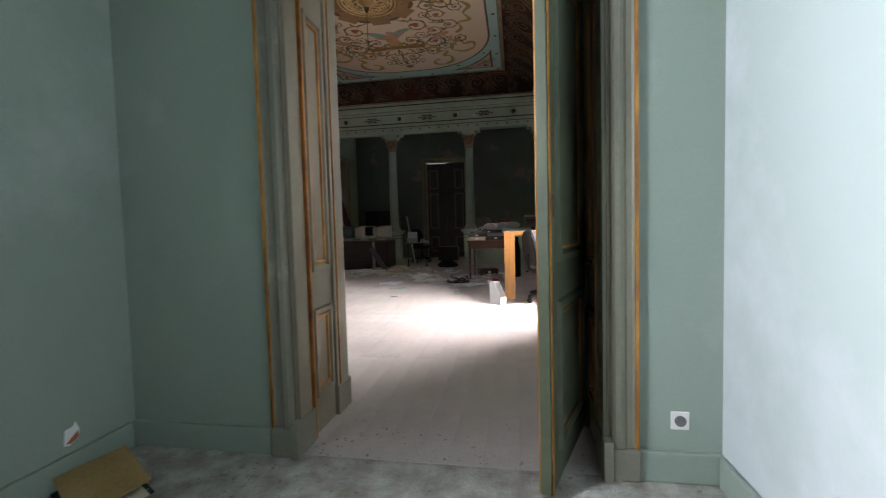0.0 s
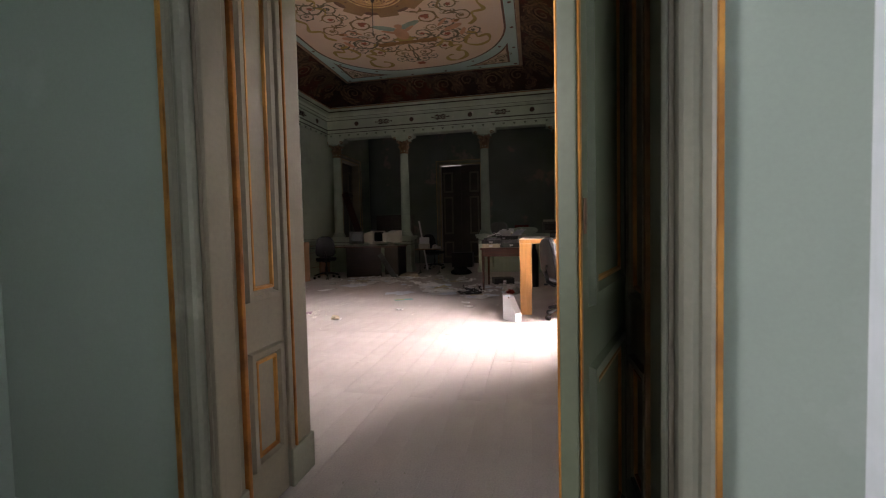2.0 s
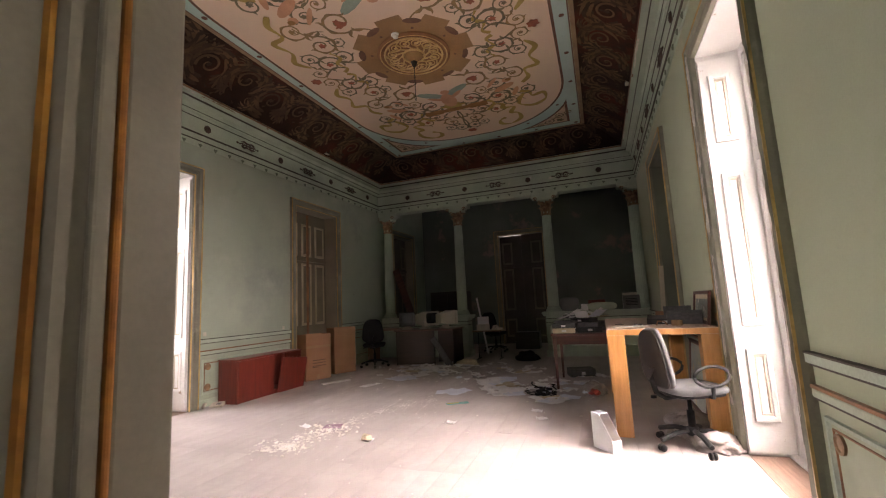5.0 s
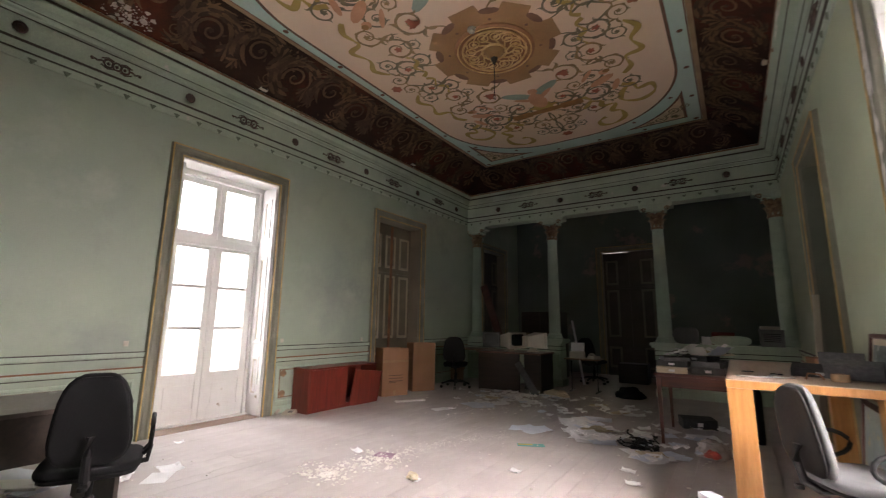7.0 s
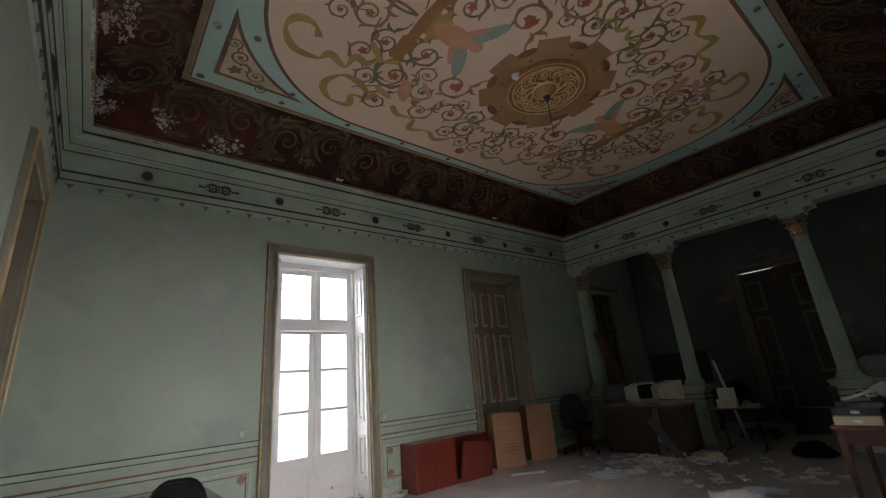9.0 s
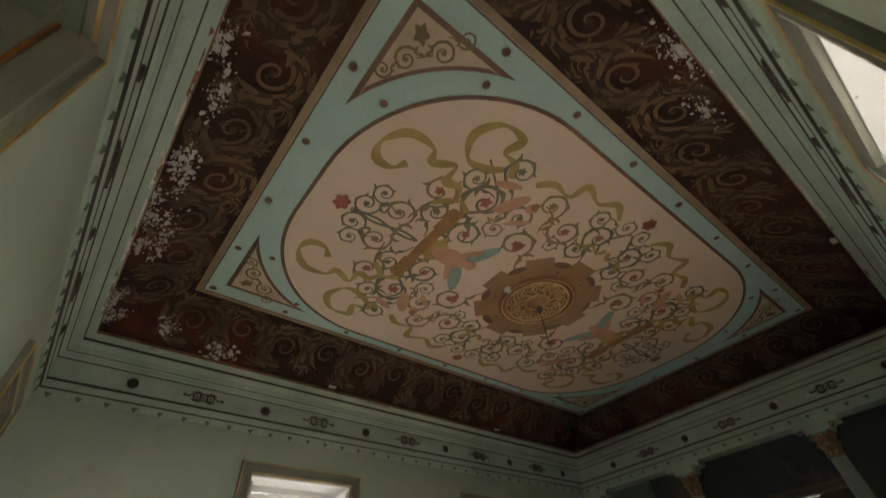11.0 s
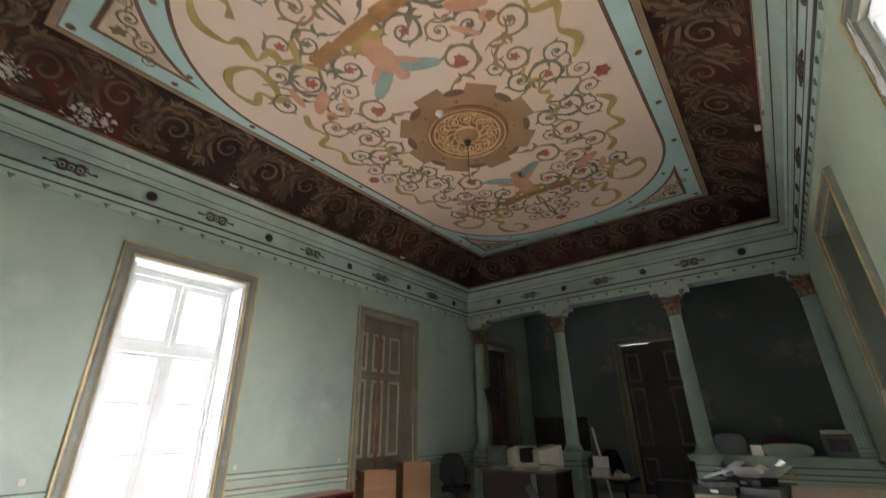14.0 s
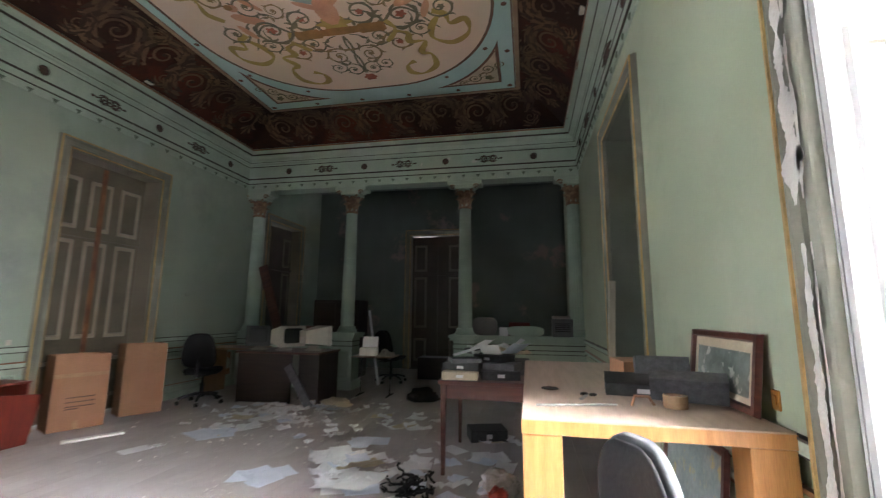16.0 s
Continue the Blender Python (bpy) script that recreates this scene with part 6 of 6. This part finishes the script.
bm.transform(T((x1 + 0.004, 3.70, 0.012)) @ R(radians(-7), 4, "X") @ R(radians(5), 4, "Y"))
part("hanging_door", bm, REDWOOD, th, "askew red door off its hinges")

# telephone by the window
th = tagged(empty("telephone", T((-3.26, 2.84, 0)) @ R(0.6, 4, "Z")), "white desk telephone lying on the floor by the window", "telephone")
bm = boxes(((-0.08, -0.1, 0.0), (0.08, 0.1, 0.045)), bev=0.01)
for v in bm.verts:
    v.co.z *= 0.6 + 0.4 * (v.co.y + 0.1) / 0.2
local("body", bm, CREAMP, th)
local("handset", tube(bmesh.new(), [(-0.15, -0.1, 0.02), (-0.155, -0.03, 0.04), (-0.155, 0.05, 0.04), (-0.15, 0.11, 0.02)], 0.022, 8), CREAMP, th, smooth=True)
local("keypad", boxes(*[((0.0 + 0.02 * i, -0.06 + 0.02 * j, 0.03), (0.012 + 0.02 * i, -0.048 + 0.02 * j, 0.042)) for i in range(3) for j in range(4)]), GREYP, th, "grey keys")
th = tagged(obj("white_board_offcut", boxes(((-0.25, -0.04, 0), (0.25, 0.04, 0.02)), bev=0.002), WHITE), "white painted board offcut on the floor", "board")
th.matrix_world = T((-2.56, 4.60, 0.001)) @ R(1.03, 4, "Z")

# dark desk beside the black chair
th = tagged(empty("office_desk"), "dark brown laminate office desk under dust", "desk")
part("desktop", boxes(((-2.20, -1.00, 0.715), (-1.42, 0.27, 0.74)), bev=0.003), stained(mat("dusty_dark_laminate", (0.10, 0.075, 0.065), (0.06, 0.045, 0.04), 0.35, 3), (0.36, 0.34, 0.32), 4, 0.58, 0.7), th, "dusty dark desktop")
for y in (-0.98, 0.23):
    part("side_panel", boxes(((-2.18, y, 0.0), (-1.44, y + 0.025, 0.715))), BLACKWOOD, th)
part("modesty_panel", boxes(((-1.50, -0.955, 0.44), (-1.475, 0.23, 0.715))), BLACKWOOD, th)
th = tagged(obj("grey_board", boxes(((-0.45, -0.20, 0), (0.45, 0.20, 0.03)), bev=0.003), PAPERB), "grey-white board lying under the desk", "board")
th.matrix_world = T((-2.85, 0.02, 0.002)) @ R(0.35, 4, "Z")
th = tagged(obj("white_board", boxes(((-0.40, -0.10, 0), (0.40, 0.10, 0.02)), bev=0.003), WHITE), "white panel lying beside the desk", "board")
th.matrix_world = T((-2.72, -0.12, 0.036)) @ R(0.75, 4, "Z")
bm = bmesh.new()
rim = []
brk = random.Random(31)
for k in range(15):
    rim.append((-0.42 + 0.06 * k, -0.13 + 0.02 * brk.random()))
for k in range(15):
    rim.append((0.42 - 0.06 * k, 0.10 + 0.05 * brk.random() + 0.05 * math.sin(k * 0.7)))
lower, upper = [[bm.verts.new((x, y, z)) for x, y in rim] for z in (0.0, 0.016)]
bm.faces.new(upper)
bm.faces.new(lower[::-1])
for k in range(len(rim)):
    q = (k + 1) % len(rim)
    bm.faces.new((lower[k], lower[q], upper[q], upper[k]))
th = tagged(obj("broken_board", bm, mat("grey_fibreboard", (0.42, 0.43, 0.42), (0.33, 0.34, 0.33), 0.7, 4)), "broken grey fibreboard with a ragged white edge", "board")
th.matrix_world = T((-2.02, -0.02, 0.003)) @ R(0.45, 4, "Z")

# dark desk with old monitors
th = tagged(empty("dark_desk"), "dark brown office desk with old monitors on it", "desk")
part("desktop", boxes(((-2.38, 6.42, 0.70), (-1.05, 7.12, 0.73)), bev=0.004), wood("brown_desktop", (0.17, 0.085, 0.05), (0.11, 0.055, 0.035), 0.35, 0), th)
part("front_panel", boxes(((-2.34, 6.45, 0.02), (-1.48, 6.475, 0.70))), BLACKWOOD, th)
for x in (-2.36, -1.10):
    part("side_panel", boxes(((x, 6.48, 0.0), (x + 0.025, 7.10, 0.70))), BLACKWOOD, th)
part("drawer_block", boxes(((-1.45, 6.60, 0.06), (-1.105, 7.08, 0.698)), bev=0.004), BLACKWOOD, th)
th = tagged(empty("side_desk"), "pale wooden side desk in the corner", "desk")
part("desktop", boxes(((-3.30, 6.85, 0.70), (-2.42, 7.40, 0.725)), bev=0.004), wood("tan_desktop", (0.32, 0.20, 0.11), (0.24, 0.14, 0.08), 0.4, 0), th)
for x in (-3.28, -2.47):
    part("leg_panel", boxes(((x, 6.88, 0), (x + 0.025, 7.38, 0.70))), wood("tan_panel", (0.30, 0.18, 0.10), (0.22, 0.13, 0.07), 0.4, 2), th)


def crt(m, s, label, face=None):
    th = tagged(empty("monitor", m), label, "monitor", group="old monitors")
    bm = boxes(((-0.18 * s, -0.2 * s, 0.06), (0.18 * s, -0.14 * s, 0.36)), bev=0.012)
    local("bezel", bm, face or CREAMP, th)
    bm = bmesh.new()
    r1 = [bm.verts.new((sx * 0.165 * s, -0.14 * s, 0.21 + sz * 0.14)) for sx, sz in ((-1, -1), (1, -1), (1, 1), (-1, 1))]
    r2 = [bm.verts.new((sx * 0.10 * s, 0.2 * s, 0.20 + sz * 0.09)) for sx, sz in ((-1, -1), (1, -1), (1, 1), (-1, 1))]
    for i in range(4):
        bm.faces.new((r1[i], r1[(i + 1) % 4], r2[(i + 1) % 4], r2[i]))
    bm.faces.new(r2)
    bm.faces.new(r1[::-1])
    local("rear_housing", bm, CREAMP, th)
    local("screen", pad(bmesh.new(), (0, -0.195 * s, 0.22), (0.14 * s, 0.012, 0.11), 0.35), SCREEN, th, "dark glass screen", True)
    local("foot", lathe(bmesh.new(), [(0.12, 0.0), (0.12, 0.015), (0.07, 0.03), (0.07, 0.06), (0, 0.06)], 20), CREAMP, th, smooth=True)
    return th


crt(T((-2.20, 6.74, 0.731)) @ R(radians(24), 4, "Z"), 0.95, "old monitor with a dark screen and bezel on the desk", BINDER)
crt(T((-1.78, 6.72, 0.731)) @ R(radians(64), 4, "Z"), 1.15, "old cream monitor on the dark desk")
crt(T((-1.36, 6.84, 0.731)) @ R(radians(150), 4, "Z"), 1.0, "old cream monitor turned aside on the dark desk")
th = tagged(obj("leaning_board", boxes(((-0.06, -0.012, 0), (0.06, 0.012, 0.66)), bev=0.002), BINDERG), "dark grey board leaning on the desk", "board")
th.matrix_world = T((-1.10, 6.32, 0.006)) @ R(radians(-33), 4, "Y")
th = tagged(obj("red_plank", boxes(((-0.09, -0.012, 0), (0.09, 0.012, 1.25)), bev=0.003), DARKWOOD), "dark red wooden plank leaning by the column", "plank")
th.matrix_world = T((-2.52, 7.72, 0.945)) @ R(radians(-19), 4, "Y")
heap("paper_stack", (-2.15, 7.92, 0.98), (0.45, 0.10, 0.07), mat("brown_wrapping", (0.20, 0.13, 0.09), None, 0.8, 9), "crumpled brown wrapping piled on the parapet", "wrapping", 12.0, lo=0.942)

# small table with a printer
th = tagged(empty("printer_table"), "small wooden table with thin metal legs", "table")
part("tabletop", boxes(((-0.90, 7.22, 0.60), (-0.25, 7.62, 0.622)), bev=0.004), wood("small_table_top", (0.30, 0.20, 0.12), (0.22, 0.14, 0.085), 0.4, 0), th)
for x in (-0.82, -0.33):
    part("leg_frame", tube(bmesh.new(), [(x, 7.26, 0.60), (x, 7.42, 0.56), (x, 7.42, 0.03), (x, 7.26, 0.014), (x, 7.58, 0.014)], 0.014, 6), BLACKP, th, "black metal leg")
th = tagged(empty("printer", T((-0.66, 7.42, 0.623)) @ R(0.2, 4, "Z")), "white desktop printer on a small table", "printer")
local("body", boxes(((-0.17, -0.12, 0), (0.10, 0.12, 0.12)), bev=0.012), CREAMP, th)
bm = boxes(((-0.16, -0.005, 0), (0.09, 0.005, 0.19)), bev=0.003)
bm.transform(T((0, 0.09, 0.10)) @ R(radians(-18), 4, "X"))
local("paper_tray", bm, PAPER, th, "white raised paper tray")
th = tagged(empty("telephone", T((-0.38, 7.40, 0.623)) @ R(-0.5, 4, "Z")), "cream telephone on the small table", "telephone")
local("body", boxes(((-0.08, -0.09, 0), (0.08, 0.09, 0.05)), bev=0.012), CREAMP, th)
local("handset", tube(bmesh.new(), [(-0.07, -0.05, 0.06), (-0.03, -0.05, 0.085), (0.03, -0.05, 0.085), (0.07, -0.05, 0.06)], 0.02, 8), CREAMP, th, smooth=True)

# things on the parapet
th = tagged(empty("chair_back", T((1.13, 7.86, 0.942))), "grey chair back standing on the parapet", "chair back")
bm = pad(bmesh.new(), (0, 0, 0.15), (0.20, 0.03, 0.15), 0.6, 0.8)
local("pad", bm, GREYP, th, smooth=True)
th = tagged(obj("paper_card", boxes(((-0.07, -0.002, 0), (0.07, 0.002, 0.14))), PAPER), "white card propped on the parapet", "card")
th.matrix_world = T((1.44, 7.80, 0.944)) @ R(radians(-12), 4, "X") @ R(0.2, 4, "Z")
th = tagged(obj("curved_headboard", pad(bmesh.new(), (1.78, 7.84, 1.02), (0.30, 0.02, 0.085), 0.7), CORNICE, True), "pale green shaped board lying on the parapet", "board")
th = tagged(obj("red_box", boxes(((1.52, 7.88, 0.942), (1.86, 8.02, 1.16)), bev=0.01), mat("dark_red_card", (0.20, 0.04, 0.03), None, 0.6, 8)), "dark red box standing on the parapet", "box")
th = tagged(empty("typewriter_case", T((2.36, 7.88, 0.942))), "grey office machine on the parapet", "office machine")
local("body", boxes(((-0.16, -0.11, 0), (0.16, 0.11, 0.28)), bev=0.015), GREYP, th)
local("lid", boxes(((-0.15, -0.10, 0.281), (0.12, 0.10, 0.33)), bev=0.015), CREAMP, th)
local("vent", boxes(*[((-0.11, -0.114, 0.08 + 0.03 * i), (0.11, -0.1105, 0.092 + 0.03 * i)) for i in range(5)]), BLACKP, th, "dark vent slots")
th = tagged(obj("dark_bottle", lathe(bmesh.new(), [(0.07, 0), (0.075, 0.02), (0.075, 0.2), (0.05, 0.25), (0.03, 0.27), (0.03, 0.3), (0, 0.3)], 18), BLACKP, True), "dark rounded container beside the desk", "container")
th.matrix_world = T((1.98, 5.05, 0.0)) @ Matrix.Diagonal((1, 1, 2.6, 1))
th = tagged(obj("pale_board", boxes(((-0.03, -0.022, 0), (0.03, 0.022, 1.62)), bev=0.006), PALEWOOD), "pale painted board leaning by the door casing", "board")
th.matrix_world = T((2.55, 5.15, 0.004)) @ R(radians(3.0), 4, "Y")
th = tagged(obj("leaning_lath", boxes(((-0.02, -0.01, 0), (0.02, 0.01, 1.35)), bev=0.002), PAPER), "thin white lath leaning in the rear space", "lath")
th.matrix_world = T((-0.86, 8.35, 0.006)) @ R(radians(-9), 4, "Y")
th = tagged(empty("dark_cupboard"), "dark wooden cupboard in the rear space", "cupboard")
part("body", boxes(((-2.55, 9.0, 0.0), (-1.55, 9.5, 1.55)), bev=0.006), BLACKWOOD, th)
part("door", boxes(((-2.53, 8.975, 0.08), (-2.06, 8.998, 1.5)), bev=0.004), BLACKWOOD, th)
part("door", boxes(((-2.04, 8.975, 0.08), (-1.57, 8.998, 1.5)), bev=0.004), BLACKWOOD, th)
th = tagged(obj("storage_crate", boxes(((-0.35, 9.2, 0.0), (0.25, 9.6, 0.42)), bev=0.008), BLACKWOOD), "dark crate on the floor of the rear space", "crate")

# spotlights on the cornice
def spot(place, s):
    th = tagged(empty("spotlight"), "small white and black spotlight on the cornice", "spotlight", group="cornice spotlights")
    part("bracket", slab(place, s - 0.012, s + 0.012, 4.335, 4.375, 0.19, 0.22, 0.002), BLACKP, th)
    part("housing", slab(place, s - 0.055, s + 0.055, 4.345, 4.42, 0.225, 0.29, 0.008), CREAMP, th)
    part("lens", slab(place, s - 0.04, s + 0.04, 4.355, 4.41, 0.291, 0.296, 0.002), BLACKP, th, "dark lens")


for place, ss in ((west, (1.96, 5.24)), (east, (1.65, 4.9))):
    for s in ss:
        spot(place, s)

# switch and socket plates
def plate(place, s, z, w=0.06, h=0.075, material=None, nm="switch_plate", round_=False):
    th = tagged(empty(nm), "small cream plastic wall plate", "wall plate", group="wall plates")
    part("plate", slab(place, s - w / 2, s + w / 2, z - h / 2, z + h / 2, 0.0, 0.009, 0.003), material or CREAMP, th)
    if round_:
        bm = lathe(bmesh.new(), [(0.021, 0.0), (0.021, 0.004), (0.017, 0.004), (0.015, 0.001), (0.0, 0.001)], 20)
        q = part("socket_well", bm, GREYP, th, "grey socket well")
        q.matrix_world = T(place(s, z, 0.0095)) @ (place(0, 0, 1) - place(0, 0, 0)).to_track_quat("Z", "Y").to_matrix().to_4x4()
    else:
        part("rocker", slab(place, s - w / 4, s + w / 4, z - h / 4, z + h / 4, 0.009, 0.013, 0.002), material or CREAMP, th)


for s, z in ((4.29, 0.96), (0.87, 1.0), (2.74, 0.98)):
    plate(west, s, z, 0.045, 0.055)
plate(ante, 2.55, 0.24, 0.066, 0.07, WHITE, "socket", True)
plate(east, 2.62, 1.0, 0.05, 0.07, GOLD)

# anteroom clutter
th = tagged(empty("cardboard_folder", T((0.33, -1.96, 0.0)) @ R(radians(-28), 4, "Z")), "torn yellow-brown cardboard folder on the rubble", "folder")
bm = boxes(((-0.15, -0.12, 0), (0.15, 0.12, 0.006)), bev=0.001)
bm.transform(T((0, 0, 0.052)) @ R(radians(9), 4, "Y") @ R(radians(8), 4, "X"))
local("cover", bm, mat("yellow_brown_card", (0.42, 0.27, 0.11), (0.33, 0.21, 0.08), 0.8, 5), th)
local("lower_cover", boxes(((-0.18, -0.13, 0.002), (0.17, 0.12, 0.008))), BLACKP, th, "dark lower cover")
local("sheet", boxes(((0.0, -0.11, 0.009), (0.19, 0.10, 0.012))), PAPERY, th, "yellowed sheet")
th = tagged(empty("wall_sticker"), "torn white sticker with red print on the wall", "sticker")
for nm, rim, off, m_, lb in (("paper", ((0, 0), (0.022, -0.006), (0.06, 0.012), (0.064, 0.05), (0.05, 0.085), (0.04, 0.068), (0.006, 0.062)), 0.0015, PAPER, ""), ("red_print", ((0.006, 0.004), (0.03, 0.0), (0.06, 0.014), (0.058, 0.044)), 0.0025, FLOWER, "red printed block")):
    bm = bmesh.new()
    bm.faces.new([bm.verts.new((AW + off, -1.93 + y, 0.155 + z)) for y, z in rim])
    part(nm, bm, m_, th, lb)


def crumbs(name, spots, label, material, seed):
    """Broken plaster: many small angular chips in one mesh."""
    r = random.Random(seed)
    vs, fs = [], []
    for cx, cy, sx, sy, n, size in spots:
        for _ in range(n):
            x, y, s = r.gauss(cx, sx), r.gauss(cy, sy), size * (0.22 + 1.0 * r.random() ** 2.5)
            a = r.uniform(0, 6.28)
            k = len(vs)
            for i in range(4):
                q = a + i * 1.5708 + r.uniform(-0.4, 0.4)
                d = s * r.uniform(0.6, 1.3)
                vs.append((x + d * math.cos(q), y + d * math.sin(q), 0.0005))
            for i in range(4):
                vs.append((0.75 * vs[k + i][0] + 0.25 * x, 0.75 * vs[k + i][1] + 0.25 * y, s * r.uniform(0.25, 0.7)))
            fs += [(k + 4, k + 5, k + 6, k + 7)] + [(k + i, k + (i + 1) % 4, k + 4 + (i + 1) % 4, k + 4 + i) for i in range(4)]
    me = bpy.data.meshes.new(name)
    me.from_pydata(vs, [], fs)
    me.materials.append(material)
    return tagged(new(name, me), label, "rubble", kind="stuff")


crumbs("plaster_crumbs", [(-1.10, 1.60, 0.13, 0.10, 210, 0.02), (-1.04, 1.90, 0.08, 0.08, 70, 0.02), (-0.98, 2.18, 0.14, 0.12, 260, 0.02), (-0.92, 2.5, 0.07, 0.2, 160, 0.010), (-0.80, 2.9, 0.05, 0.2, 260, 0.006), (-0.62, 3.3, 0.05, 0.15, 240, 0.006), (-0.42, 3.65, 0.06, 0.15, 240, 0.006), (-0.5, 3.4, 0.2, 0.35, 60, 0.010), (-0.6, 1.5, 0.9, 0.8, 120, 0.009), (0.2, 5.0, 1.2, 1.2, 260, 0.014), (-1.3, 5.6, 0.7, 0.5, 240, 0.02), (1.2, 2.2, 0.8, 0.9, 60, 0.007), (-2.2, 1.2, 0.5, 0.5, 50, 0.012), (-1.0, 6.3, 0.5, 0.4, 160, 0.024)], "crumbs of fallen white plaster on the floor", PLASTER, 5)
crumbs("anteroom_rubble", [(0.6, -1.95, 0.3, 0.18, 500, 0.012), (2.25, -1.9, 0.2, 0.2, 420, 0.011), (1.4, -2.3, 0.6, 0.5, 700, 0.009), (1.3, -1.5, 0.3, 0.2, 260, 0.008), (0.25, -1.8, 0.1, 0.15, 160, 0.014)], "crumbled plaster and dust on the anteroom floor", RUBBLE, 9)

# ---- floorboards ----
BOARDS = tagged(empty("floorboards"), "wide dusty wooden floorboards of the hall", "floor", kind="structure")
PL = mat("dusty_floorboard", (0.51, 0.46, 0.445), (0.40, 0.36, 0.345), 0.55, 1.3, 120, 0.10, stretch=(1, 1, 1))
stained(PL, (0.56, 0.525, 0.50), 1.6, 0.50, 0.74, 7)
t_ = PL.node_tree
b_ = t_.nodes["Principled BSDF"]
lk = b_.inputs["Base Color"].links[0]
oi = t_.nodes.new("ShaderNodeObjectInfo")
mr = t_.nodes.new("ShaderNodeMapRange")
mr.inputs["To Min"].default_value, mr.inputs["To Max"].default_value = 0.965, 1.03
t_.links.new(oi.outputs["Random"], mr.inputs[0])
mm = t_.nodes.new("ShaderNodeMix")
mm.data_type, mm.blend_type = "RGBA", "MULTIPLY"
mm.inputs[0].default_value = 1
t_.links.new(lk.from_socket, mm.inputs[6])
t_.links.new(mr.outputs[0], mm.inputs[7])
t_.links.new(mm.outputs[2], b_.inputs["Base Color"])
rnd = random.Random(3)
pw = 0.153
nb = 40
cuts = {}
for i in range(nb):
    x0 = W + i * pw
    y = S - 0.5
    first = True
    while y < BACK:
        ln = rnd.choice((2.6, 3.2, 3.8)) if not first else rnd.choice((1.4, 2.2, 3.0))
        first = False
        y1 = min(y + ln, BACK)
        if BACK - y1 < 0.5:
            y1 = BACK
        key = round(y1 - y, 3)
        if key not in cuts:
            bm = boxes(((0.0007, 0.0006, -0.022), (pw - 0.0007, key - 0.0006, 0.0)))
            me = bpy.data.meshes.new("floorboard")
            bm.to_mesh(me)
            bm.free()
            me.materials.append(PL)
            cuts[key] = me
        ob = new("floorboard", cuts[key])
        ob.parent = BOARDS
        ob.location = (x0, y, rnd.uniform(-0.0012, 0.0))
        y = y1
for nm, lo, hi in (("window_threshold_west", (W - 0.5, WW[0], -0.02), (W, WW[1], 0.004)), ("window_threshold_east", (E, EW[0], -0.02), (E + 0.55, EW[1], 0.004))):
    tagged(obj(nm, boxes((lo, hi)), wood("worn_threshold", (0.30, 0.20, 0.15), (0.22, 0.14, 0.10), 0.5, 1)), "worn wooden threshold in the window opening", "threshold", kind="structure")
